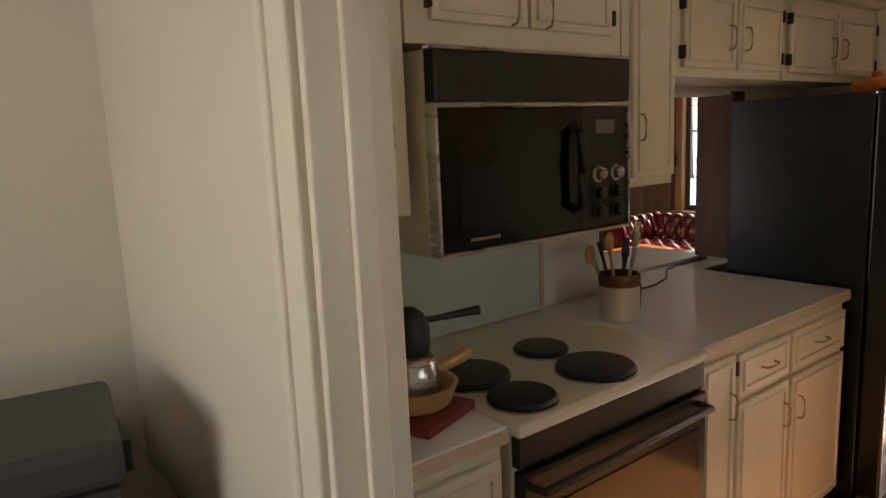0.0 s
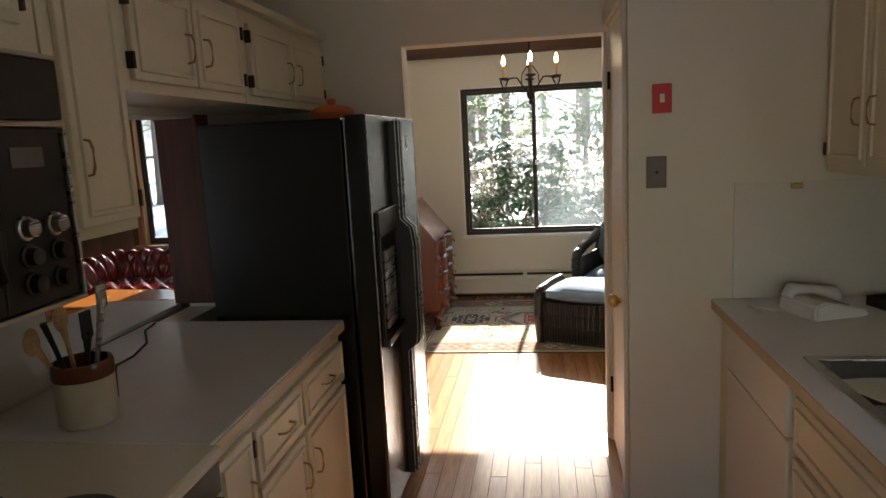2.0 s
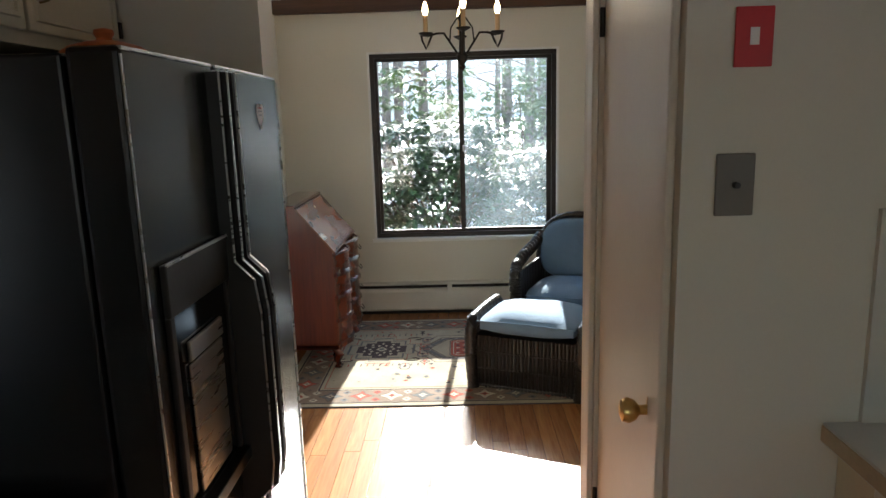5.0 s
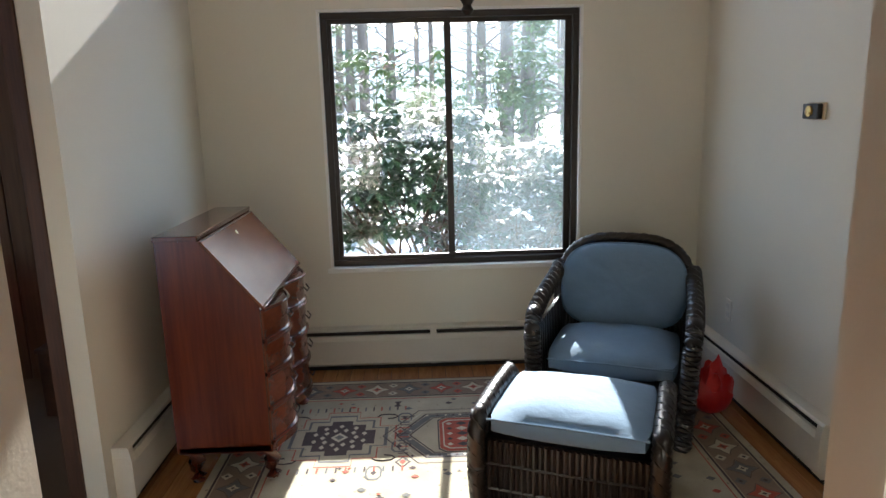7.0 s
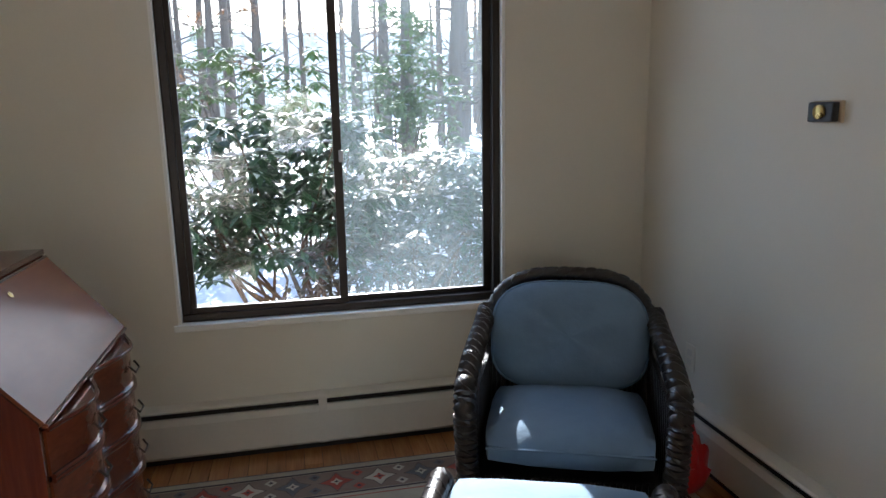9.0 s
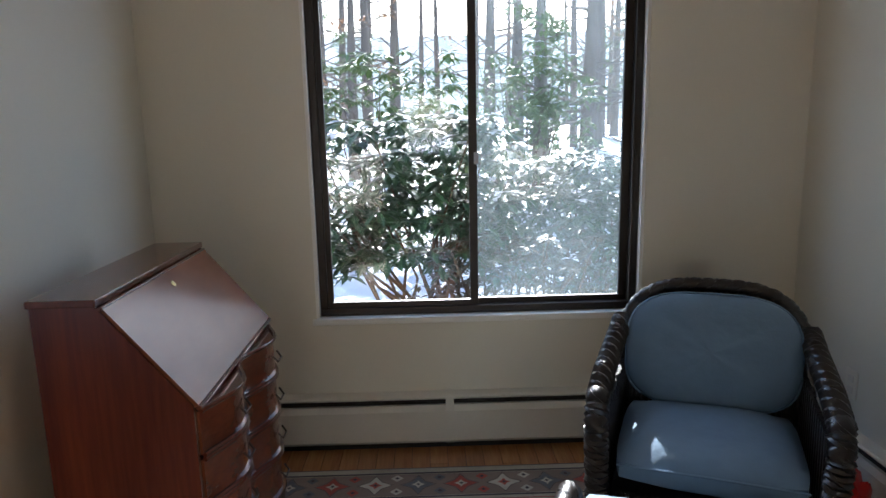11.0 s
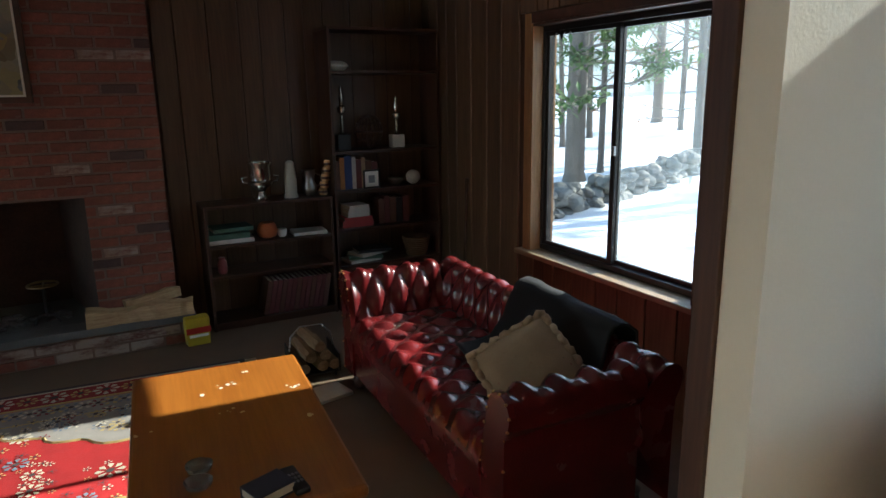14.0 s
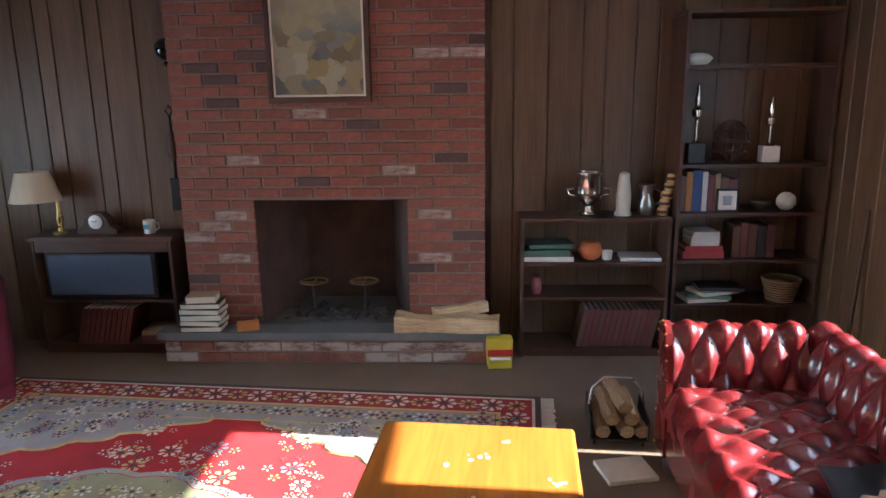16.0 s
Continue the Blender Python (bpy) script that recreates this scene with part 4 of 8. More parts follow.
rings = [[bm.verts.new((x, y, z)) for x, y in ((x0, y0), (x1, y0), (x1, y1), (x0, y1))] for x0, x1, y0, y1, z in ((-1.2, 1.2, -0.375, 0.375, 0.042), (-1.2, 1.2, -0.375, 0.375, 0.0), (-0.17, 0.50, -0.22, 0.30, 0.0), (-0.17, 0.50, -0.22, 0.30, 0.042))]
for p, q in zip(rings, rings[1:] + rings[:1]):
    for k in range(4):
        bm.faces.new((p[k], p[(k + 1) % 4], q[(k + 1) % 4], q[k]))
part("top", bm, M_LAM, t)
part("edge_strip", boxes(((-1.2, 0.375, 0.004), (1.2, 0.378, 0.036))), M_EDGE, t, "worn tan edge strip")
sk = kthing("sink", (4.285, 1.465, 0.914), "stainless steel sink set in the worktop", "sink")
bm = B()
for x0, x1 in ((-0.34, -0.01), (0.01, 0.34)):
    lo, hi = [], []
    for k in range(16):
        a = 2 * math.pi * k / 16
        cx, cy = (x0 + x1) / 2, 0.0
        px = cx + (x1 - x0) / 2 * 0.95 * max(-1, min(1, 1.25 * math.cos(a)))
        py = cy + 0.24 * max(-1, min(1, 1.25 * math.sin(a)))
        hi.append(bm.verts.new((px, py, 0.004)))
        lo.append(bm.verts.new((cx + (px - cx) * 0.92, py * 0.92, -0.16)))
    for k in range(16):
        bm.faces.new((hi[k], hi[(k + 1) % 16], lo[(k + 1) % 16], lo[k]))
    bm.faces.new(lo)
part("basin", bm, M_SINK, sk, smooth=40)
part("rim", boxes(((-0.36, 0.235, -0.001), (0.36, 0.262, 0.005)), ((-0.36, -0.262, -0.001), (0.36, -0.235, 0.005)), ((-0.36, -0.235, -0.001), (-0.325, 0.235, 0.005)), ((0.325, -0.235, -0.001), (0.36, 0.235, 0.005)), ((-0.018, -0.235, -0.001), (0.018, 0.235, 0.005)), bevel=0.002), M_STEEL, sk)
dw = kthing("dishwasher", (4.875, 1.42, 0), "white dishwasher under the worktop", "dishwasher")
part("body", boxes(((-0.30, -0.36, 0.09), (0.30, 0.33, 0.868))), M_WHITE, dw)
part("door", boxes(((-0.296, 0.331, 0.12), (0.296, 0.362, 0.70)), bevel=0.006), M_WHITE, dw)
part("control_strip", boxes(((-0.296, 0.331, 0.708), (0.296, 0.368, 0.866)), bevel=0.008), M_WHITE, dw)
part("toe_kick", boxes(((-0.29, -0.3, 0), (0.29, 0.28, 0.09))), M_BLACKM, dw)
t = kthing("filler_panel", (5.25, 1.42, 0), "cream filler panel beside the dishwasher", "panel", kind="structure")
part("panel", boxes(((-0.072, -0.36, 0), (0.072, 0.345, 0.868)), bevel=0.003), M_CAB, t)
c, hx, hy, h = cabinet("base_cabinet", 3.60, 4.572, 1.055, 1.76, 0.09, 0.872, "cream painted sink cabinet with panelled doors", LOW, True)
part("toe_kick", boxes(((-hx + 0.01, -hy + 0.06, -0.09), (hx - 0.01, hy, 0))), M_DKWOOD, c)
front("drawer_front", c, -hx + 0.02, hx - 0.02, -hy, 0.60, 0.75)
front("door", c, -hx + 0.02, -0.01, -hy, 0.03, 0.58, (-0.06, 0.48))
front("door", c, 0.01, hx - 0.02, -hy, 0.03, 0.58, (0.06, 0.48))
c, hx, hy, h = cabinet("wall_cabinet", 4.672, 5.318, 1.055, 1.42, 1.37, 2.40, "tall cream wall cabinet with two doors", UP, True)
front("door", c, -hx + 0.03, -0.006, -hy, 0.03, 0.98, (-0.05, 0.20), -hx + 0.025)
front("door", c, 0.006, hx - 0.03, -hy, 0.03, 0.98, (0.05, 0.20), hx - 0.025)
c, hx, hy, h = cabinet("wall_cabinet", 4.10, 4.668, 1.055, 1.42, 1.72, 2.40, "short cream wall cabinet beside the sink", UP, True)
front("door", c, -hx + 0.03, hx - 0.03, -hy, 0.03, 0.63, (0.2, 0.12), -hx + 0.025)
t = kthing("splashback", (5.32, 1.39, 0.915), "white laminate panel above the worktop", "splashback", kind="structure")
part("panel", boxes(((-0.008, -0.33, 0), (0.003, 0.34, 0.425))), M_SPLASHW, t)
t = kthing("splashback", (4.7, 1.054, 0.915), "white laminate panel above the worktop", "splashback", kind="structure")
part("panel", boxes(((-0.7, -0.004, 0), (0.60, 0.006, 0.455))), M_SPLASHW, t)

# telephone, pan and cable on the sink worktop
ph = kthing("telephone", (5.10, 1.50, 0.914), "white corded telephone on the worktop", "telephone", 200)
bm = B()
prism(bm, [(-0.10, 0), (0.10, 0), (0.10, 0.02), (-0.06, 0.06), (-0.10, 0.05)], "x", -0.085, 0.085)
bmesh.ops.bevel(bm, geom=bm.edges[:], offset=0.006, segments=2, affect="EDGES")
part("base", bm, M_WHITE, ph)
bm = B()
tube(bm, [(-0.05, -0.10, 0.055), (-0.05, -0.085, 0.078), (-0.05, 0.0, 0.072), (-0.05, 0.08, 0.05), (-0.05, 0.095, 0.03)], [0.02, 0.024, 0.016, 0.024, 0.02], 10)
part("handset", bm, M_WHITE, ph, smooth=60)
for i in range(12):
    part("key", boxes(((0.0 + 0.022 * (i % 3), -0.03 + 0.022 * (i // 3), 0.038), (0.014 + 0.022 * (i % 3), -0.016 + 0.022 * (i // 3), 0.049 - 0.007 * (i // 3))), bevel=0.001), M_ALU, ph)
bm = B()
pts = [(5.16 + 0.05 * math.sin(k * 0.35) + 0.004 * math.sin(k * 2.2), 1.58 + k * 0.0045 + 0.03 * math.cos(k * 0.3), 0.921 + 0.004 * math.cos(k * 2.2)) for k in range(34)]
tube(bm, pts, 0.004, 6)
tagged(part("coiled_cord", bm, M_WHITE, None, smooth=60, at=(KX, 0, 0)), "coiled white telephone cord on the worktop", "cord")
t = kthing("black_tray", (5.13, 1.25, 0.914), "small black tray on the worktop", "tray", 15)
part("tray", boxes(((-0.085, -0.055, 0), (0.085, 0.055, 0.012)), ((-0.085, -0.055, 0.012), (-0.077, 0.055, 0.035)), ((0.077, -0.055, 0.012), (0.085, 0.055, 0.035)), ((-0.077, -0.055, 0.012), (0.077, -0.048, 0.035)), ((-0.077, 0.048, 0.012), (0.077, 0.055, 0.035)), bevel=0.002), M_BLACKM, t)
bm = B()
tube(bm, [(-0.08, 0, 0.03), (-0.13, 0.03, 0.012), (-0.24, 0.03, 0.006), (-0.36, 0.0, 0.006), (-0.5, -0.05, 0.006)], 0.004, 6)
part("cable", bm, M_BLACKM, t, smooth=60)

# refrigerator
fr = kthing("refrigerator", (5.575, 3.40, 0), "black side-by-side refrigerator with an ice dispenser", "refrigerator")
part("body", boxes(((-0.455, -0.28, 0.03), (0.455, 0.27, 1.645)), bevel=0.006), M_BLACK, fr)
for name, x0, x1 in (("freezer_door", -0.457, -0.056), ("fridge_door", -0.048, 0.457)):
    bm = boxes(((x0, -0.372, 0.085), (x1, -0.286, 1.654)), bevel=0.010)
    d = part(name, bm, M_BLACK, fr)
    for xx in (x0 + 0.001, x1 - 0.006):
        part("edge_trim", boxes(((xx, -0.3745, 0.10), (xx + 0.005, -0.3715, 1.64))), M_STEEL, d, "thin silver edge trim")
    part("top_trim", boxes(((x0 + 0.008, -0.374, 1.647), (x1 - 0.008, -0.366, 1.653)), bevel=0.001), M_STEEL, d)
    s = -1 if name == "freezer_door" else 1
    for k, dx in enumerate((0.010, 0.034)):
        xa, xb = sorted((-0.052 + s * dx, -0.052 + s * (dx + 0.017)))
        run = [(-0.398, 1.635), (-0.398, 1.235), (-0.437, 1.195), (-0.446, 1.12), (-0.446, 0.76), (-0.437, 0.70), (-0.400, 0.665), (-0.398, 0.11)]
        out = 0.010 * (1 - k)
        bm = B()
        prism(bm, [(-0.373, 1.635)] + [(y - out, z) for y, z in run] + [(-0.373, 0.11)], "x", xa, xb)
        part("handle", bm, M_BLACKM, d, "black full length handle")
        xt = xa if s < 0 else xb - 0.004
        bm = B()
        prism(bm, [(y - out - 0.0005, z) for y, z in run] + [(y - out - 0.0035, z) for y, z in reversed(run)], "x", xt, xt + 0.004)
        part("handle_trim", bm, M_STEEL, d, "thin chrome handle edge")
ds = part("dispenser", boxes(((-0.405, -0.385, 1.20), (-0.095, -0.372, 1.295)), ((-0.405, -0.383, 0.81), (-0.385, -0.372, 1.20)), ((-0.115, -0.383, 0.81), (-0.095, -0.372, 1.20)), ((-0.405, -0.400, 0.78), (-0.095, -0.372, 0.81)), bevel=0.003), M_BLACKM, fr, "ice and water dispenser")
part("recess", boxes(((-0.384, -0.3745, 0.812), (-0.116, -0.372, 1.198))), M_GLASSB, ds)
part("chrome_lip", boxes(((-0.405, -0.388, 1.292), (-0.095, -0.384, 1.298)), bevel=0.001), M_STEEL, ds, "thin chrome lip")
part("silver_panel", boxes(((-0.335, -0.381, 0.83), (-0.165, -0.375, 1.09)), bevel=0.003), M_STEEL, ds, "brushed silver dispenser plate")
part("lever", boxes(((-0.335, -0.384, 1.096), (-0.165, -0.3755, 1.135)), bevel=0.003), M_STEEL, ds, "brushed silver flap")
part("grille", boxes(((-0.45, -0.34, 0.012), (0.45, -0.29, 0.078)), bevel=0.003), M_BLACKM, fr)
bm = B()
poly = []
for k in range(28):
    a = 2 * math.pi * k / 28
    poly.append((0.0026 * 16 * math.sin(a) ** 3 * 0.72, 0.0024 * (13 * math.cos(a) - 5 * math.cos(2 * a) - 2 * math.cos(3 * a) - math.cos(4 * a))))
prism(bm, poly, "y", -0.3735, -0.3722)
hm = tagged(part("heart_magnet", bm, surface("white_printed_magnet", (0.7, 0.66, 0.62), 0.4), None, at=(5.845 + KX, 3.40, 1.55)), "white heart-shaped magnet with small print", "magnet")
for k, (w, z) in enumerate(((0.036, 0.022), (0.042, 0.010), (0.026, -0.004))):
    part("print_bar", boxes(((-w / 2, -0.3745, z * 0.7), (w / 2, -0.3736, z * 0.7 + 0.003))), surface("red_print", (0.4, 0.08, 0.06), 0.5) if k == 0 else M_ALU, hm)
tp = kthing("terracotta_casserole", (5.62, 3.30, 1.647), "orange terracotta casserole with its lid on the refrigerator", "casserole")
bm = B()
lathe(bm, [(0.05, 0), (0.075, 0.01), (0.092, 0.03), (0.094, 0.04)], (0, 0, 0), 28)
part("bowl", bm, M_TERRA, tp, smooth=40)
bm = B()
lathe(bm, [(0.096, 0.041), (0.094, 0.047), (0.075, 0.060), (0.04, 0.070), (0.018, 0.073), (0.016, 0.078), (0.022, 0.088), (0.02, 0.096), (0.006, 0.1)], (0, 0, 0), 28)
part("lid", bm, M_TERRA, tp, smooth=40)

# on the worktop by the range
ck = kthing("utensil_crock", (4.185, 3.53, 0.914), "cream and brown stoneware crock full of kitchen utensils", "crock")
bm = B()
lathe(bm, [(0.062, 0), (0.068, 0.006), (0.068, 0.115), (0.064, 0.118)], (0, 0, 0), 28)
part("pot", bm, M_CREAMCER, ck, smooth=40)
bm = B()
lathe(bm, [(0.0685, 0.116), (0.070, 0.122), (0.070, 0.148), (0.067, 0.156), (0.060, 0.156), (0.060, 0.118)], (0, 0, 0), 28)
part("brown_rim", bm, M_BROWNCER, ck, smooth=40)
for k, (dx, dy, ln, kind) in enumerate(((-0.05, 0.01, 0.27, 0), (0.06, 0.0, 0.28, 1), (0.02, 0.04, 0.25, 2), (-0.02, -0.03, 0.24, 1), (0.03, -0.02, 0.26, 0), (-0.04, 0.04, 0.22, 2))):
    bm = B()
    tip = Vector((dx * 1.7, dy * 1.7, ln))
    tube(bm, [(dx * 0.3, dy * 0.3, 0.02), tip * 0.75, tip], [0.005, 0.006, 0.012 if kind else 0.008], 7)
    if kind == 2:
        v = bmesh.ops.create_icosphere(bm, subdivisions=2, radius=1, matrix=Matrix.Translation(tip) @ Matrix.Diagonal((0.026, 0.008, 0.035, 1)))
    if kind == 1:
        box(bm, tip - Vector((0.018, 0.004, 0.02)), tip + Vector((0.018, 0.004, 0.045)), 0.003)
    part("utensil", bm, (M_BEECH, M_BLACKM, M_STEEL)[(k + 1) % 3], ck, ("wooden spoon", "black spatula", "steel ladle")[(k + 1) % 3], smooth=50)
jr = kthing("brown_jar", (4.31, 3.58, 0.914), "small dark brown jar beside the crock", "jar")
bm = B()
lathe(bm, [(0.034, 0), (0.038, 0.005), (0.040, 0.07), (0.042, 0.085), (0.038, 0.09), (0.034, 0.088)], (0, 0, 0), 24)
part("pot", bm, M_BROWNCER, jr, smooth=40)
bm = B()
tube(bm, [(4.42, 3.63, 0.919), (4.52, 3.72, 0.919), (4.66, 3.72, 0.919), (4.80, 3.76, 0.919), (4.95, 3.86, 0.919), (5.05, 3.88, 0.919)], 0.004, 6)
tagged(part("power_cord", bm, M_BLACKM, None, smooth=60, at=(KX, 0, 0)), "black power cord lying on the worktop", "cord")
bd = kthing("cutting_board", (3.20, 3.33, 0.914), "small red painted board on the worktop", "board", 20)
part("board", boxes(((-0.10, -0.09, 0), (0.10, 0.09, 0.022)), bevel=0.005), surface("red_board_paint", (0.20, 0.025, 0.015), 0.4, vary=0.15, scale=10), bd)
pn = kthing("wooden_pan", (3.20, 3.35, 0.937), "tan wooden pan with a long handle", "pan", 25)
bm = B()
lathe(bm, [(0.07, 0), (0.085, 0.01), (0.10, 0.05), (0.103, 0.055), (0.094, 0.055), (0.078, 0.014), (0.02, 0.012)], (0, 0, 0), 28)
part("bowl", bm, M_BEECH, pn, smooth=40)
bm = B()
tube(bm, [(0.09, 0, 0.04), (0.15, 0.0, 0.045), (0.26, 0.0, 0.04), (0.285, 0, 0.038)], [0.018, 0.016, 0.021, 0.016], 10)
part("handle", bm, M_BEECH, pn, smooth=50)
kt = kthing("kettle", (3.195, 3.35, 0.953), "steel kettle with black lid and handle", "kettle", 10)
bm = B()
lathe(bm, [(0.060, 0), (0.066, 0.01), (0.064, 0.07), (0.052, 0.10), (0.040, 0.11)], (0, 0, 0), 28)
part("body", bm, M_STEEL, kt, smooth=40)
bm = B()
lathe(bm, [(0.042, 0.11), (0.045, 0.12), (0.046, 0.17), (0.034, 0.20), (0.015, 0.215)], (0, 0, 0), 24)
part("lid", bm, M_BLACKM, kt, smooth=40)
bm = B()
tube(bm, [(0.03, 0.0, 0.178), (0.07, -0.02, 0.178), (0.13, -0.05, 0.182), (0.165, -0.07, 0.184)], [0.008, 0.007, 0.010, 0.012], 8)
part("handle", bm, M_BLACKM, kt, smooth=50)

# hall: a dark case on a dark chest
ch = kthing("hall_chest", (2.20, 3.85, 0), "dark brown chest in the hall", "chest", 0)
part("body", boxes(((-0.5, -0.36, 0.0), (0.5, 0.36, 0.75)), bevel=0.006), M_DKWOOD, ch)
part("top", boxes(((-0.53, -0.38, 0.75), (0.53, 0.38, 0.775)), bevel=0.006), M_DKWOOD, ch)
cs = kthing("dark_case", (2.30, 3.70, 0.775), "dark grey lidded case on the hall chest", "case", -8)
part("lower_shell", boxes(((-0.32, -0.2, 0), (0.32, 0.2, 0.14)), bevel=0.012), surface("dark_grey_plastic", (0.035, 0.036, 0.038), 0.5, vary=0.12), cs)
part("lid", boxes(((-0.33, -0.21, 0.145), (0.33, 0.21, 0.235)), bevel=0.02), surface("grey_plastic_lid", (0.042, 0.043, 0.045), 0.5, vary=0.1), cs)
part("clasp", boxes(((0.33, -0.05, 0.10), (0.352, 0.05, 0.17)), bevel=0.004), M_BLACKM, cs)

# ---------------------------------------------------------------- dining room
def flat_ring(bm, cx, cy, pts, grow, z0, z1):
    """A flat outline: a polygon and the same one shrunk."""
    n = len(pts)
    o0 = [bm.verts.new((cx + x, cy + y, z1)) for x, y in pts]
    i0 = [bm.verts.new((cx + x * grow, cy + y * grow, z1)) for x, y in pts]
    for k in range(n):
        bm.faces.new((o0[k], o0[(k + 1) % n], i0[(k + 1) % n], i0[k]))


def flat_poly(bm, cx, cy, pts, z):
    bm.faces.new([bm.verts.new((cx + x, cy + y, z)) for x, y in pts])


def rug_cloth(name, base, spot_a, spot_b, scale, fade=0.4):
    """Woven wool with small scattered figures."""
    m, nt, b = blank(name, 0.95)
    co = nt.nodes.new("ShaderNodeTexCoord")
    v = nt.nodes.new("ShaderNodeTexVoronoi")
    v.inputs["Scale"].default_value = scale
    v.distance = "MANHATTAN"
    nt.links.new(co.outputs["Object"], v.inputs["Vector"])
    fig = ramp(nt, v.outputs["Distance"], [(0.12, (1, 1, 1)), (0.20, (0, 0, 0))])
    hue = nt.nodes.new("ShaderNodeSeparateColor")
    nt.links.new(v.outputs["Color"], hue.inputs[0])
    tint = mixc(nt, hue.outputs[0], spot_a, spot_b)
    c = ramp(nt, noise_tex(nt, 5, 5), [(0.3, tuple(x * 0.8 for x in base)), (0.7, tuple(min(1, x * 1.15) for x in base))])
    c = mixc(nt, math_node(nt, "MULTIPLY", fig, fade), c, tint)
    c = mixc(nt, math_node(nt, "MULTIPLY", noise_tex(nt, 220, 2), 0.35), c, tuple(x * 0.45 for x in base))
    nt.links.new(c, b.inputs["Base Color"])
    bump(nt, b, noise_tex(nt, 320, 2), 0.5, 0.004)
    return m


def cloth(name, col):
    return surface(name, col, 0.95, vary=0.22, scale=18, grain=260, relief=0.5)


M_RGBEIGE = rug_cloth("beige_wool", (0.46, 0.40, 0.28), (0.13, 0.085, 0.065), (0.32, 0.24, 0.15), 21.0, 0.8)
M_RGBAND = rug_cloth("rust_border_wool", (0.26, 0.19, 0.14), (0.36, 0.10, 0.06), (0.10, 0.09, 0.10), 11.0, 0.7)
M_RGDARK, M_RGRUST, M_RGCREAM, M_RGSLATE = cloth("dark_brown_wool", (0.07, 0.05, 0.05)), cloth("rust_wool", (0.36, 0.08, 0.05)), cloth("cream_wool", (0.52, 0.46, 0.34)), cloth("slate_wool", (0.135, 0.13, 0.125))
RX0, RX1, RY0, RY1 = 7.567, 9.12, 1.22, 3.56
rg = thing("patterned_rug", ((RX0 + RX1) / 2, (RY0 + RY1) / 2, 0), "beige oriental rug with hexagon medallions and rust borders", "rug")
hx, hy = (RX1 - RX0) / 2, (RY1 - RY0) / 2
part("rug_base", boxes(((-hx, -hy, 0.0), (hx, hy, 0.007)), bevel=0.002), M_RGBEIGE, rg)
part("binding", boxes(((-hx - 0.006, -hy, 0), (-hx, hy, 0.006))), M_RGDARK, rg)
part("binding", boxes(((hx, -hy, 0), (hx + 0.006, hy, 0.006))), M_RGDARK, rg)


def band(i0, i1, z):
    return boxes(((-hx + i0, -hy + i0, 0.0071), (-hx + i1, hy - i0, z)), ((hx - i1, -hy + i0, 0.0071), (hx - i0, hy - i0, z)), ((-hx + i1, -hy + i0, 0.0071), (hx - i1, -hy + i1, z)), ((-hx + i1, hy - i1, 0.0071), (hx - i1, hy - i0, z)))


part("border_band", band(0.05, 0.21, 0.0078), M_RGBAND, rg)
part("border_line", band(0.035, 0.045, 0.0078), M_RGDARK, rg)
part("border_line", band(0.215, 0.225, 0.0078), M_RGDARK, rg)
part("border_line", band(0.245, 0.25, 0.0078), M_RGRUST, rg)
dk, ru, cr, sl = B(), B(), B(), B()
r = random.Random(3)


def outline(bm, cx, cy, pts, grow, z=0.0080):
    flat_ring(bm, cx, cy, pts, grow, 0, z)


def diamond(bm, x, y, a, b, z=0.0084):
    flat_poly(bm, x, y, [(a, 0), (0, b), (-a, 0), (0, -b)], z)


# two medallions: a dark stepped star and a rust panel in a hexagon
AX, AY, CX, CY = 0.12, 0.66, 0.12, 0.09
STEP = [(0.20, 0.06), (0.15, 0.06), (0.15, 0.14), (0.08, 0.14), (0.08, 0.20), (-0.08, 0.20), (-0.08, 0.14), (-0.15, 0.14), (-0.15, 0.06), (-0.20, 0.06), (-0.20, -0.06), (-0.15, -0.06), (-0.15, -0.14), (-0.08, -0.14), (-0.08, -0.20), (0.08, -0.20), (0.08, -0.14), (0.15, -0.14), (0.15, -0.06), (0.20, -0.06)]
flat_poly(dk, AX, AY, [(x * 0.82, y * 0.82) for x, y in STEP], 0.0078)
outline(sl, AX, AY, [(x * 1.12, y * 1.12) for x, y in STEP], 0.93)
outline(ru, AX, AY, [(x * 1.32, y * 1.32) for x, y in STEP], 0.97)
for k in range(20):
    a = 6.283 * k / 20
    q = 0.62 if k % 2 else 0.95
    diamond(cr, AX + 0.115 * q * math.cos(a), AY + 0.125 * q * math.sin(a), 0.019, 0.013)
diamond(cr, AX, AY, 0.045, 0.04)
diamond(sl, AX, AY, 0.025, 0.022, 0.0090)
for sx in (-1, 1):
    for sy in (-1, 1):
        hook = [(AX + sx * (0.20 + 0.025 * math.cos(t)), AY + sy * (0.215 + 0.05 * math.sin(t)), 0.0085) for t in (-1.6, -0.8, 0.0, 0.8, 1.6, 2.4, 3.1)]
        tube(dk, hook, 0.0035, 4)
for k in range(16):
    u = -0.30 + 0.04 * k
    for s in (-1, 1):
        flat_poly((ru, dk, sl)[k % 3], AX + s * 0.29, AY + u, [(0.022, 0.004), (-0.022, 0.004), (-0.022, -0.004), (0.022, -0.004)], 0.0083)
        flat_poly((sl, ru, dk)[k % 3], AX + u * 0.75, AY + s * 0.30, [(0.004, 0.022), (-0.004, 0.022), (-0.004, -0.022), (0.004, -0.022)], 0.0083)
BOXA = [(0.16, 0.075), (0.13, 0.105), (-0.13, 0.105), (-0.16, 0.075), (-0.16, -0.075), (-0.13, -0.105), (0.13, -0.105), (0.16, -0.075)]
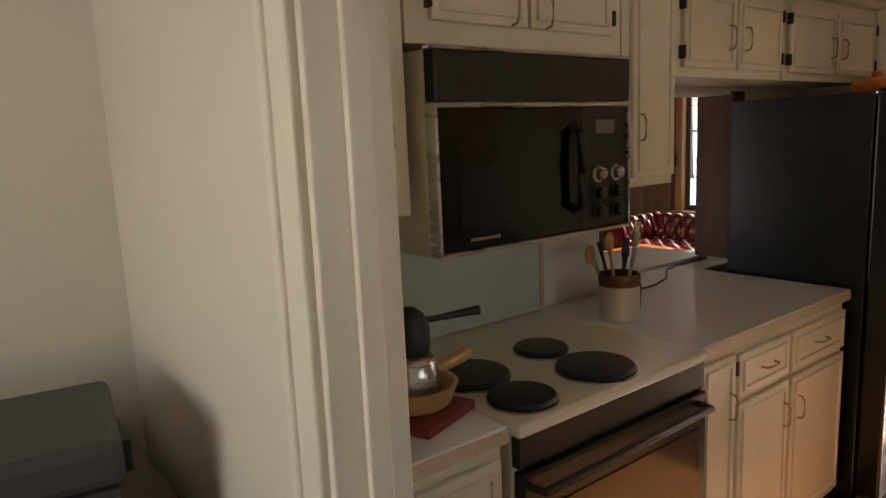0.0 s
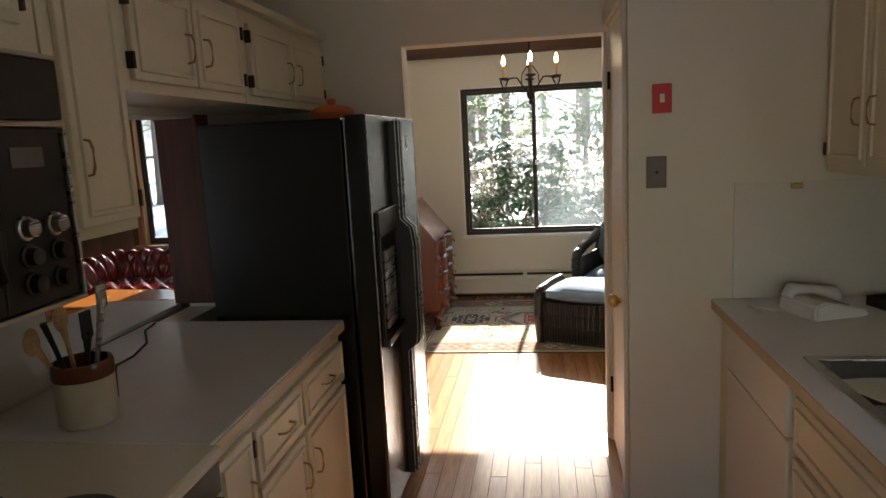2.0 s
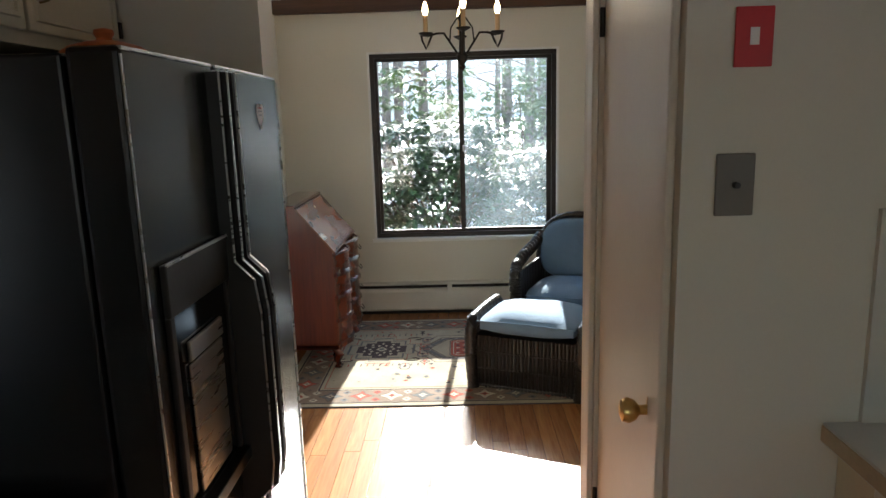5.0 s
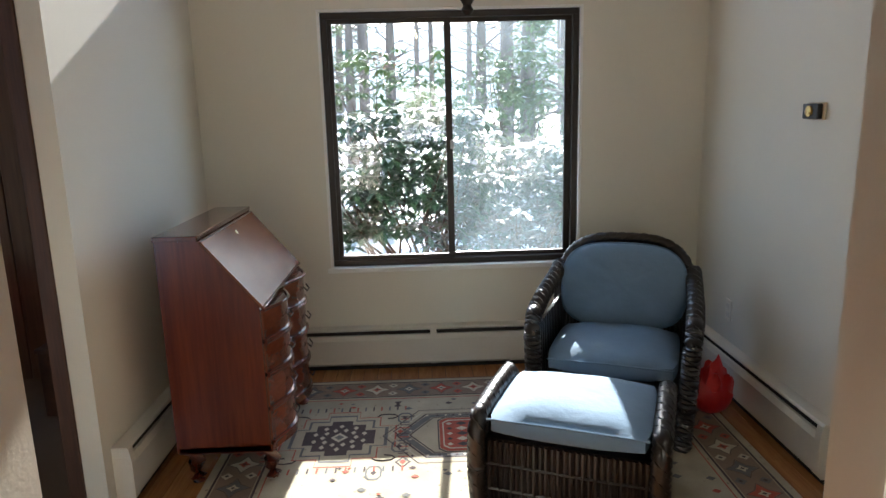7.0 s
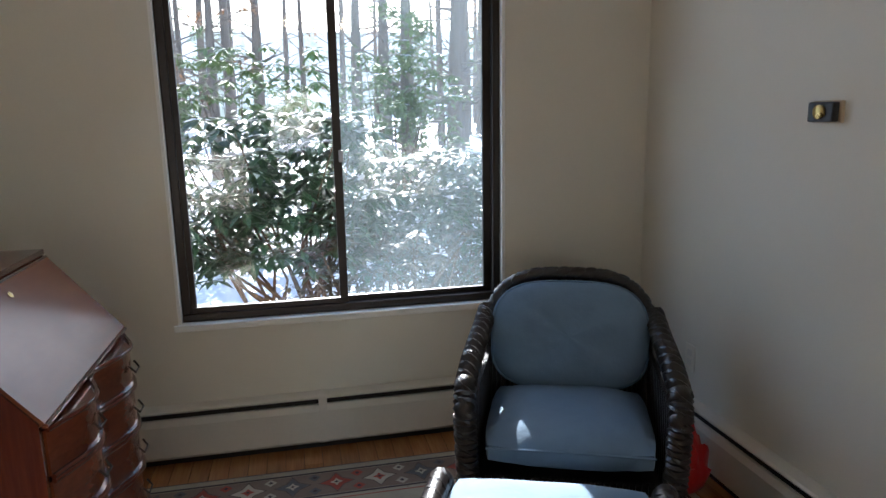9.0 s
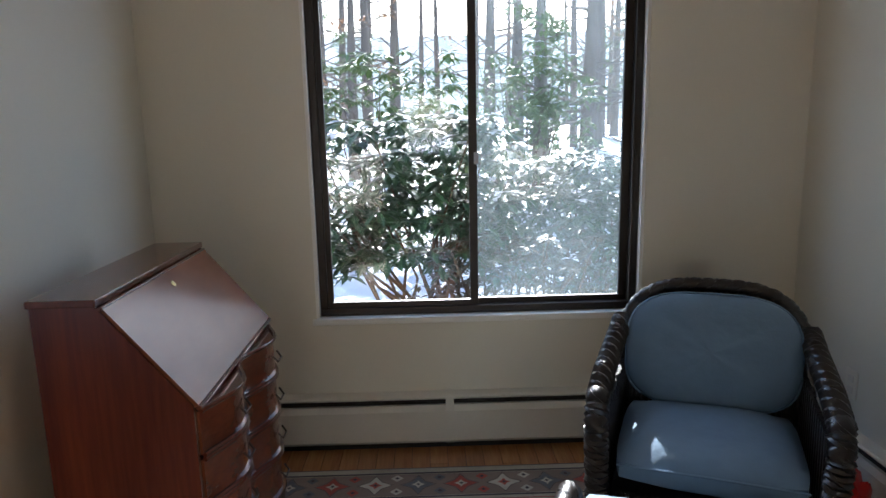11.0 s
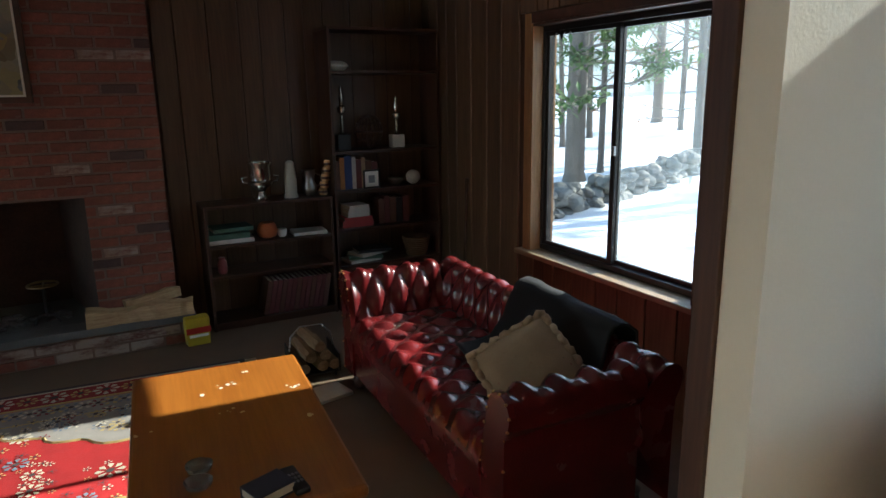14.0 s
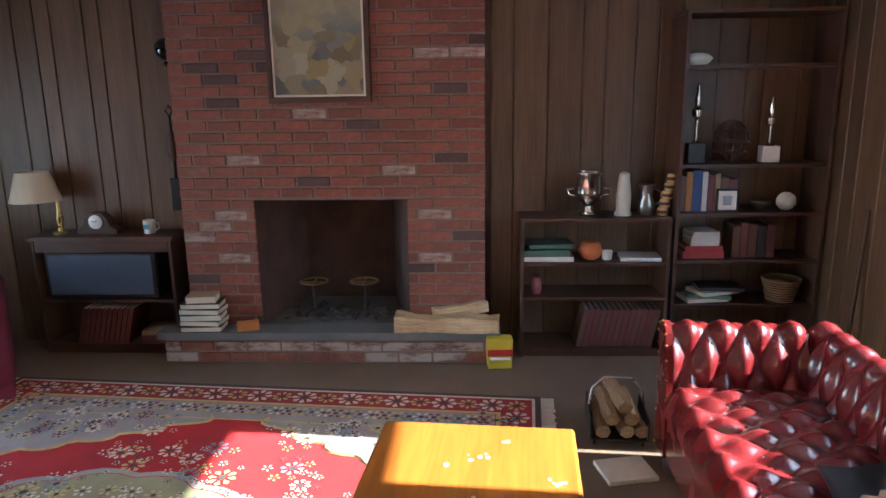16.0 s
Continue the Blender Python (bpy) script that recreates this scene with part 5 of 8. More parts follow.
flat_poly(ru, CX, CY, BOXA, 0.0079)
outline(dk, CX, CY, [(x * 1.08, y * 1.08) for x, y in BOXA], 0.95)
outline(cr, CX, CY, [(x * 0.88, y * 0.86) for x, y in BOXA], 0.93, 0.0084)
HEXB = [(0.0, -0.31), (0.215, -0.17), (0.215, 0.17), (0.0, 0.31), (-0.215, 0.17), (-0.215, -0.17)]
flat_ring(sl, CX, CY, [(x * 0.95, y * 0.95) for x, y in HEXB], 0.86, 0, 0.0078)
outline(dk, CX, CY, HEXB, 0.965)
outline(dk, CX, CY, [(x * 0.80, y * 0.80) for x, y in HEXB], 0.965)
outline(cr, CX, CY, [(x * 1.10, y * 1.10) for x, y in HEXB], 0.98)
outline(dk, CX, CY, [(x * 1.20, y * 1.20) for x, y in HEXB], 0.98)
for k in range(5):
    x = CX - 0.10 + 0.05 * k
    diamond(cr if k % 2 else dk, x, CY, 0.020, 0.030, 0.0088)
    for s in (-1, 1):
        diamond(dk if k % 2 else cr, x, CY + s * 0.058, 0.014, 0.015, 0.0088)
for k in range(36):
    a = 6.283 * k / 36
    w = 1.0 / max(abs(math.cos(a)) / 0.235, abs(math.sin(a)) * 0.8 / 0.235)
    diamond((cr, dk)[k % 2], CX + w * 0.82 * math.cos(a), CY + w * 0.82 * math.sin(a), 0.009, 0.009, 0.0089)
# small figures between them
for x, y in ((-0.06, 0.10), (-0.20, 0.10), (0.08, 0.08), (-0.34, 0.08), (0.24, 0.12), (0.30, 0.40), (0.32, 0.62), (0.34, -0.10), (0.36, -0.45), (-0.42, 0.20), (-0.42, -0.30), (-0.40, 0.62), (0.18, -0.70), (-0.20, -0.70), (0.0, 0.80), (0.4, 0.1)):
    x, y = x + 0.22, y + 0.28
    if abs(x) > hx - 0.30 or abs(y) > hy - 0.30:
        continue
    kind = r.randint(0, 2)
    if kind == 0:
        outline(dk, x, y, [(0.05, 0), (0, 0.035), (-0.05, 0), (0, -0.035)], 0.72)
        diamond(ru, x, y, 0.022, 0.014)
    elif kind == 1:
        flat_poly(dk, x, y, [(0.03, 0.02), (0, 0.006), (-0.03, 0.02), (-0.03, -0.02), (0, -0.006), (0.03, -0.02)], 0.0083)
    else:
        outline(sl, x, y, [(0.055, 0.02), (0.03, 0.035), (-0.03, 0.035), (-0.055, 0.02), (-0.055, -0.02), (-0.03, -0.035), (0.03, -0.035), (0.055, -0.02)], 0.78)
        diamond(dk, x, y, 0.02, 0.014)
for k in range(110):
    x, y = r.uniform(-hx + 0.28, hx - 0.28), r.uniform(-hy + 0.28, hy - 0.28)
    if max(abs(x - AX), abs(y - AY)) < 0.27 or max(abs(x - CX) * 1.2, abs(y - CY)) < 0.30:
        continue
    s = r.uniform(0.008, 0.017)
    flat_poly(r.choice((dk, sl, ru, sl)), x, y, [(s, 0), (0, s * 1.3), (-s, 0), (0, -s * 1.3)], 0.0091 + 0.00001 * k)
for side in range(4):
    L = (hy if side < 2 else hx) - 0.13
    n = int(2 * L / 0.17)
    for k in range(n + 1):
        u = -L + 2 * L * k / n
        c = ((-1 if side == 0 else 1) * (hx - 0.13), u) if side < 2 else (u, (-1 if side == 2 else 1) * (hy - 0.13))
        if side > 1 and k in (0, n):
            continue
        star = [((0.066 if q % 2 == 0 else 0.034) * math.cos(q * math.pi / 4), (0.066 if q % 2 == 0 else 0.034) * math.sin(q * math.pi / 4)) for q in range(8)]
        flat_poly((cr, ru, sl)[k % 3], *c, star, 0.0082)
        flat_ring(dk, *c, [(x * 1.12, y * 1.12) for x, y in star], 0.93, 0, 0.0085)
        flat_poly((ru, cr, cr)[k % 3], *c, [(x * 0.42, y * 0.42) for x, y in star], 0.0088)
        flat_poly(dk, *c, [(x * 0.16, y * 0.16) for x, y in star], 0.0092)
        for w in (-1, 1):
            e = (c[0] + w * 0.05, c[1] + L / n) if side < 2 else (c[0] + L / n, c[1] + w * 0.05)
            if k < n:
                diamond((ru, sl, cr)[k % 3], *e, 0.026, 0.026, 0.0083)
                diamond(dk, *e, 0.010, 0.010, 0.0088)
for bmx, mt in ((dk, M_RGDARK), (ru, M_RGRUST), (cr, M_RGCREAM), (sl, M_RGSLATE)):
    part("woven_motif", bmx, mt, rg, kind="stuff")

# slant-front desk
dk = thing("writing_desk", (8.51, 3.655, 0), "red mahogany slant-front desk with serpentine drawers", "desk")
D0, D1 = -0.395, 0.395
M_LID = surface("polished_mahogany_lid", (0.19, 0.068, 0.03), 0.24, vary=0.3, scale=5, stretch=(0.4, 1, 1), grain=7, relief=0.10)
M_LID.node_tree.nodes["Principled BSDF"].inputs["Specular IOR Level"].default_value = 0.32
M_BEAD = surface("polished_drawer_bead", (0.09, 0.022, 0.012), 0.16, vary=0.2, scale=9, relief=0.01, coat=0.6)
prof = [(0, 0.14), (0, 1.018), (-0.160, 1.018), (-0.378, 0.752), (-0.378, 0.14)]
for x in (D0, D1 - 0.02):
    bm = B()
    prism(bm, prof, "x", x, x + 0.02)
    part("side_panel", bm, M_MAHOG, dk)
part("top", boxes(((D0 - 0.010, -0.167, 1.018), (D1 + 0.004, 0.004, 1.038)), bevel=0.004), M_MAHOGX, dk)
part("top_bead", boxes(((D0 + 0.0, -0.177, 1.004), (D1, -0.161, 1.017)), bevel=0.004), M_MAHOGX, dk)
part("back_panel", boxes(((D0 + 0.02, -0.012, 0.14), (D1 - 0.02, -0.001, 1.016))), M_MAHOG, dk)
bm = B()
prism(bm, [(-0.166, 1.004), (-0.176, 1.012), (-0.390, 0.752), (-0.378, 0.744)], "x", D0 + 0.006, D1 - 0.006)
fl = part("slant_lid", bm, M_LID, dk, "polished slanting lid")
bm = B()
lathe(bm, [(0.009, 0), (0.010, 0.002), (0.004, 0.003)], (0, 0, 0), 14)
part("keyhole", bm, M_BRASS, fl, at=Matrix.Translation((0, -0.2045, 0.980)) @ pose(0, 0, 0, 55, 0, 0))
part("edge_bead", boxes(((D0 + 0.004, -0.397, 0.738), (D1 - 0.004, -0.382, 0.75)), bevel=0.004), M_MAHOGX, dk)


def serpent(x):
    u = (x - D0) / (D1 - D0)
    return -0.380 - 0.062 * (0.5 - 0.5 * math.cos(math.pi * 4 * u)) ** 0.8


zs = [0.165, 0.315, 0.46, 0.60, 0.735]
for z0, z1 in zip(zs, zs[1:]):
    bm = B()
    n = 36
    xs = [D0 + 0.022 + (D1 - D0 - 0.044) * i / n for i in range(n + 1)]
    poly = [(x, serpent(x)) for x in xs] + [(xs[-1], -0.356), (xs[0], -0.356)]
    prism(bm, poly, "z", z0 + 0.008, z1 - 0.008)
    d = part("drawer", bm, M_MAHOGX, dk, smooth=40)
    for zz in (z0 + 0.006, z1 - 0.006):
        bm = B()
        tube(bm, [(x, serpent(x) - 0.004, zz) for x in xs], 0.0075, 6)
        part("cock_bead", bm, M_BEAD, d, "polished drawer bead", smooth=60)
    for hxp in (-0.205, 0.205):
        bm = B()
        tube(bm, [(hxp - 0.03, serpent(hxp) - 0.004, (z0 + z1) / 2 + 0.01), (hxp - 0.026, serpent(hxp) - 0.02, (z0 + z1) / 2 - 0.012), (hxp + 0.026, serpent(hxp) - 0.02, (z0 + z1) / 2 - 0.012), (hxp + 0.03, serpent(hxp) - 0.004, (z0 + z1) / 2 + 0.01)], 0.0035, 6)
        part("drawer_pull", bm, M_IRON, d, "aged brass bail pull", smooth=60)
bm = B()
xs = [D0 + (D1 - D0) * i / 36 for i in range(37)]
prism(bm, [(x, serpent(x) - 0.006) for x in xs] + [(D1, -0.01), (D0, -0.01)], "z", 0.135, 0.165)
part("base_moulding", bm, M_MAHOGX, dk, smooth=40)
for x, y in ((D0 + 0.05, -0.36), (D1 - 0.05, -0.36), (D0 + 0.05, -0.05), (D1 - 0.05, -0.05)):
    bm = B()
    s = -1 if x < 0 else 1
    tube(bm, [(x, y, 0.138), (x + s * 0.012, y - 0.012, 0.09), (x + s * 0.002, y, 0.045), (x + s * 0.01, y - 0.012, 0.018), (x + s * 0.01, y - 0.012, 0.0)], [0.042, 0.036, 0.022, 0.034, 0.026], 10)
    part("foot", bm, M_MAHOG, dk, "carved ball foot", smooth=50)


# wicker chair and ottoman
def braid(bm, pts, r, turns):
    """A thick bar wrapped with slanting strands."""
    pts = [Vector(p) for p in pts]
    fine = []
    for a, b in zip(pts, pts[1:]):
        k = max(2, int((b - a).length / 0.011))
        fine += [a.lerp(b, i / k) for i in range(k)]
    fine.append(pts[-1])
    tube(bm, fine, [r * (1.0 + (0.14 if i % 2 else -0.06)) for i in range(len(fine))], 10)
    up = Vector((0, 0, 1))
    for s in (0, 1, 2):
        q = []
        for i, p in enumerate(fine):
            d = (fine[min(i + 1, len(fine) - 1)] - fine[max(i - 1, 0)]).normalized()
            x = d.cross(up)
            x = x.normalized() if x.length > 0.05 else Vector((1, 0, 0))
            y = x.cross(d)
            a = i * 0.42 + s * 2.094
            q.append(p + (x * math.cos(a) + y * math.sin(a)) * r * 0.9)
        tube(bm, q, r * 0.24, 5)


def ribs(bm, a, b, z0, z1, out, step=0.021):
    """Upright woven canes along a line."""
    a, b = Vector((*a, 0)), Vector((*b, 0))
    n = max(2, int((b - a).length / step))
    for i in range(n + 1):
        p = a.lerp(b, i / n) + Vector((*out, 0)) * (0.003 if i % 2 else 0.0)
        tube(bm, [(p.x, p.y, z0), (p.x + out[0] * 0.004, p.y + out[1] * 0.004, (z0 + z1) / 2), (p.x, p.y, z1)], 0.0095, 6)
    for k in range(int((z1 - z0) / 0.10) + 1):
        z = z0 + 0.02 + 0.10 * k
        if z < z1:
            tube(bm, [a + Vector((out[0] * 0.008, out[1] * 0.008, z)), b + Vector((out[0] * 0.008, out[1] * 0.008, z))], 0.007, 6)


def cushion(bm, x0, x1, y0, y1, z0, z1, puff=0.03, n=12, corner=0.1):
    """A padded block with domed faces and soft corners."""
    def shell(u, v, top):
        pu, pv = 2 * u - 1, 2 * v - 1
        x = (x0 + x1) / 2 + (x1 - x0) / 2 * pu * (1 - 0.07 * pv ** 4)
        y = (y0 + y1) / 2 + (y1 - y0) / 2 * pv * (1 - 0.07 * pu ** 4)
        e = min(u, 1 - u, 0.5) * 2, min(v, 1 - v, 0.5) * 2
        f = (1 - (1 - e[0]) ** 4) * (1 - (1 - e[1]) ** 4)
        wob = 0.006 * noise.noise(Vector((x * 7, y * 7, z0 * 9 + top)))
        return Vector((x, y, (z1 - puff + puff * f + wob * f) if top else (z0 + puff * (1 - f))))
    rows = {}
    for top in (0, 1):
        for i in range(n + 1):
            for j in range(n + 1):
                rows[top, i, j] = bm.verts.new(shell(i / n, j / n, top))
        for i in range(n):
            for j in range(n):
                bm.faces.new((rows[top, i, j], rows[top, i + 1, j], rows[top, i + 1, j + 1], rows[top, i, j + 1]))
    ring = [(i, 0) for i in range(n)] + [(n, j) for j in range(n)] + [(i, n) for i in range(n, 0, -1)] + [(0, j) for j in range(n, 0, -1)]
    for p, q in zip(ring, ring[1:] + ring[:1]):
        bm.faces.new((rows[0, *p], rows[0, *q], rows[1, *q], rows[1, *p]))


ot = thing("wicker_ottoman", (7.945, 2.065, 0.0), "dark wicker ottoman with a pale blue cushion", "ottoman", -112.2)
bm = B()
ribs(bm, (-0.30, -0.245), (0.30, -0.245), 0.0, 0.31, (0, -1))
ribs(bm, (-0.30, 0.22), (0.30, 0.22), 0.0, 0.31, (0, 1))
ribs(bm, (-0.305, -0.235), (-0.305, 0.215), 0.0, 0.36, (-1, 0))
ribs(bm, (0.305, -0.235), (0.305, 0.215), 0.0, 0.36, (1, 0))
box(bm, (-0.295, -0.235, 0.02), (0.295, 0.21, 0.31))
part("skirt", bm, M_WICKER, ot, "upright woven canes", smooth=50, kind="stuff")
for s in (-1, 1):
    bm = B()
    braid(bm, [(s * 0.305, -0.27, 0.0), (s * 0.318, -0.275, 0.2), (s * 0.318, -0.265, 0.345), (s * 0.318, -0.23, 0.395), (s * 0.318, 0.0, 0.405), (s * 0.318, 0.19, 0.40), (s * 0.318, 0.235, 0.36), (s * 0.31, 0.24, 0.1)], 0.032, 3)
    part("side_rail", bm, M_WICKER, ot, "braided side rail", smooth=60)
bm = B()
cushion(bm, -0.285, 0.285, -0.275, 0.23, 0.30, 0.445, 0.05)
cu = part("cushion", bm, M_BLUE, ot, "pale blue cotton cushion", smooth=60)
bm = B()
tube(bm, [(-0.28, -0.266, 0.398), (0.0, -0.268, 0.403), (0.28, -0.266, 0.398)], 0.004, 6)
part("piping", bm, M_BLUE, cu, smooth=60)

ac = thing("wicker_armchair", (8.65, 1.715, 0.0), "dark wicker armchair with blue cushions in the corner", "armchair", -112.2)
bm = B()
ribs(bm, (-0.30, -0.30), (0.30, -0.30), 0.0, 0.26, (0, -1))
for s in (-1, 1):
    ribs(bm, (s * 0.335, -0.29), (s * 0.335, 0.27), 0.0, 0.53, (s, 0))
box(bm, (-0.31, -0.29, 0.02), (0.31, 0.27, 0.26))
part("skirt", bm, M_WICKER, ac, "upright woven canes", smooth=50, kind="stuff")
# woven shell of the back
bm = B()
arch = [(0.355 * math.copysign(abs(math.cos(a)) ** 0.62, math.cos(a)), 0.50 + 0.335 * math.sin(a) ** 0.75) for a in (math.pi - math.pi * k / 24 for k in range(25))]
arch = [(-0.355, 0.40)] + [(x, z) for x, z in arch] + [(0.355, 0.40)]
lean = lambda z: 0.24 + 0.24 * (z - 0.3)
for k in range(-17, 18):
    x = k * 0.0200
    top = 0.49 + 0.33 * math.sqrt(max(0.0, 1 - (abs(x) / 0.355) ** 2.6))
    tube(bm, [(x, lean(0.02) + 0.03, 0.02), (x, lean(0.4) + 0.03, 0.4), (x, lean(top) + 0.02, top)], 0.0105, 6)
part("back_shell", bm, M_WICKER, ac, "upright woven canes", smooth=50, kind="stuff")
bm = B()
braid(bm, [(x, lean(z), z) for x, z in arch], 0.026, 3)
part("back_frame", bm, M_WICKER, ac, "braided arched frame", smooth=60)
for s in (-1, 1):
    bm = B()
    braid(bm, [(s * 0.35, lean(0.66), 0.68), (s * 0.36, 0.18, 0.635), (s * 0.368, -0.08, 0.60), (s * 0.368, -0.26, 0.565), (s * 0.362, -0.325, 0.50), (s * 0.35, -0.33, 0.2), (s * 0.338, -0.325, 0.0)], 0.038, 3)
    part("arm", bm, M_WICKER, ac, "braided rolled arm", smooth=60)
bm = B()
cushion(bm, -0.305, 0.305, -0.33, 0.24, 0.26, 0.435, 0.06)
cu = part("seat_cushion", bm, M_BLUE, ac, "pale blue seat cushion", smooth=60)
bm = B()
tube(bm, [(-0.29, -0.331, 0.372), (0, -0.334, 0.377), (0.29, -0.331, 0.372)], 0.004, 6)
part("piping", bm, M_BLUE, cu, smooth=60)
# rounded back cushion
bm = B()
n, mseg = 40, 9
rim = []
for k in range(n):
    a = 2 * math.pi * k / n
    ca, sa = math.cos(a), math.sin(a)
    ex = 0.62
    rim.append((0.322 * math.copysign(abs(ca) ** ex, ca), 0.222 * math.copysign(abs(sa) ** (0.72 if sa > 0 else 0.55), sa)))
rings = []
for q in range(-mseg, mseg + 1):
    f = q / mseg
    rr = math.sqrt(max(0, 1 - abs(f) ** 2.6)) if abs(f) < 1 else 0.0
    rings.append([bm.verts.new((x * max(rr, 0.02), 0.078 * f + 0.010 * noise.noise(Vector((x * 7, z * 7, f))), z * max(rr, 0.02))) for x, z in rim])
for a, b in zip(rings, rings[1:]):
    for k in range(n):
        bm.faces.new((a[k], a[(k + 1) % n], b[(k + 1) % n], b[k]))
bm.faces.new(rings[0]), bm.faces.new(rings[-1])
bc = part("back_cushion", bm, M_BLUE, ac, "rounded blue back cushion", smooth=70, at=pose(0, 0.25, 0.60, -13, 0, 0))
bm = B()
tube(bm, [(x * 1.002, -0.016, z * 1.002) for x, z in rim], 0.0045, 6, True)
part("piping", bm, M_BLUE, bc, smooth=60)
ac.scale = (0.95, 0.95, 0.97)
rb = thing("red_bag", (8.60, 1.25, 0.0), "crumpled red bag on the floor behind the armchair", "bag", 20)
bm = B()
bmesh.ops.create_icosphere(bm, subdivisions=3, radius=1)
for v in bm.verts:
    v.co = Vector((v.co.x * 0.07 * (1 - 0.35 * v.co.z), v.co.y * 0.10 * (1 - 0.35 * v.co.z), 0.13 + v.co.z * 0.13)) * (1 + 0.30 * noise.noise(v.co * 2.3) + 0.08 * noise.noise(v.co * 7))
    v.co.z = max(v.co.z, 0.0)
part("sack", bm, surface("red_nylon", (0.55, 0.02, 0.02), 0.45, vary=0.15, scale=8), rb, smooth=60)

# chandelier
cd = thing("chandelier", (7.72, 2.475, 1.70), "dark iron chandelier with lit candle bulbs", "chandelier")
bm = B()
lathe(bm, [(0.006, 0.06), (0.02, 0.075), (0.012, 0.09), (0.026, 0.115), (0.03, 0.135), (0.016, 0.155), (0.012, 0.30), (0.022, 0.32), (0.010, 0.34), (0.009, 1.43)], (0, 0, 0), 16)
part("stem", bm, M_IRON, cd, smooth=40)
bm = B()
lathe(bm, [(0.05, 1.43), (0.06, 1.46), (0.055, 1.498)], (0, 0, 0), 20)
part("ceiling_rose", bm, M_IRON, cd, smooth=40)
m, nt, b = blank("lit_bulb", 0.2)
b.inputs["Base Color"].default_value = (1, 0.9, 0.7, 1)
b.inputs["Emission Color"].default_value = (1.0, 0.72, 0.36, 1)
b.inputs["Emission Strength"].default_value = 9.0
M_BULB = m
M_CANDLE = surface("aged_candle_sleeve", (0.62, 0.42, 0.22), 0.5, vary=0.1)
for k in range(4):
    a = radians(90 * k + 92)
    ca, sa = math.cos(a), math.sin(a)
    P = lambda rr, z: (rr * ca, rr * sa, z)
    bm = B()
    tube(bm, [P(0.02, 0.14), P(0.06, 0.20), P(0.09, 0.245), P(0.13, 0.245), P(0.175, 0.232)], 0.006, 6)
    tube(bm, [P(0.062, 0.20), P(0.055, 0.27), P(0.02, 0.32)], 0.004, 6)
    tube(bm, [P(0.15, 0.24), P(0.168, 0.20), P(0.182, 0.172), P(0.20, 0.21), P(0.205, 0.238)], 0.006, 6)
    ar = part("arm", bm, M_IRON, cd, smooth=50)
    bm = B()
    lathe(bm, [(0.012, 0.232), (0.034, 0.244), (0.036, 0.25), (0.010, 0.25)], P(0.182, 0), 16)
    part("drip_pan", bm, M_IRON, ar, smooth=40)
    bm = B()
    lathe(bm, [(0.012, 0.25), (0.012, 0.33), (0.009, 0.334)], P(0.182, 0), 14)
    part("candle_sleeve", bm, M_CANDLE, ar, "tan candle sleeve", smooth=40)
    bm = B()
    lathe(bm, [(0.007, 0.334), (0.014, 0.352), (0.013, 0.368), (0.006, 0.392), (0.001, 0.402)], P(0.182, 0), 12)
    part("bulb", bm, M_BULB, ar, "glowing flame bulb", smooth=60)

# ---------------------------------------------------------------- family room
# chesterfield sofa: one rolled, buttoned shell swept round three sides
M_FELT = surface("black_wool_throw", (0.006, 0.006, 0.007), 0.9, vary=0.3, scale=9, grain=200, relief=0.5)
M_TAPESTRY = rug_cloth("tan_tapestry", (0.36, 0.26, 0.16), (0.30, 0.10, 0.08), (0.22, 0.22, 0.12), 22.0, 0.6)


def tuft(u, v, pu, pv):
    a, b = u / pu + v / pv, u / pu - v / pv
    return (math.sin(math.pi * a) ** 2 * math.sin(math.pi * b) ** 2 + 0.002) ** 0.44


sf = thing("chesterfield_sofa", (8.03, 5.645, 0), "red leather chesterfield sofa with deep button tufting", "sofa", -2.5)
L, DEP, TOP = 0.90, 0.80, 0.66
# profile: (outward from the inner seat line, height), inner foot to outer foot
prof = [(0.0, 0.36), (0.015, 0.44), (0.03, 0.52), (0.045, 0.58), (0.06, 0.625), (0.09, 0.655), (0.13, 0.66), (0.17, 0.64), (0.19, 0.60), (0.18, 0.55), (0.16, 0.51), (0.155, 0.40), (0.155, 0.25), (0.155, 0.10)]


def smooth_path(pts, n):
    """Even steps along a polyline."""
    pts = [Vector(p) for p in pts]
    seg = [(b - a).length for a, b in zip(pts, pts[1:])]
    tot = sum(seg)
    out = []
    for i in range(n + 1):
        d = tot * i / n
        k = 0
        while k < len(seg) - 1 and d > seg[k]:
            d -= seg[k]
            k += 1
        out.append(pts[k].lerp(pts[k + 1], min(1, d / seg[k])))
    return out, tot


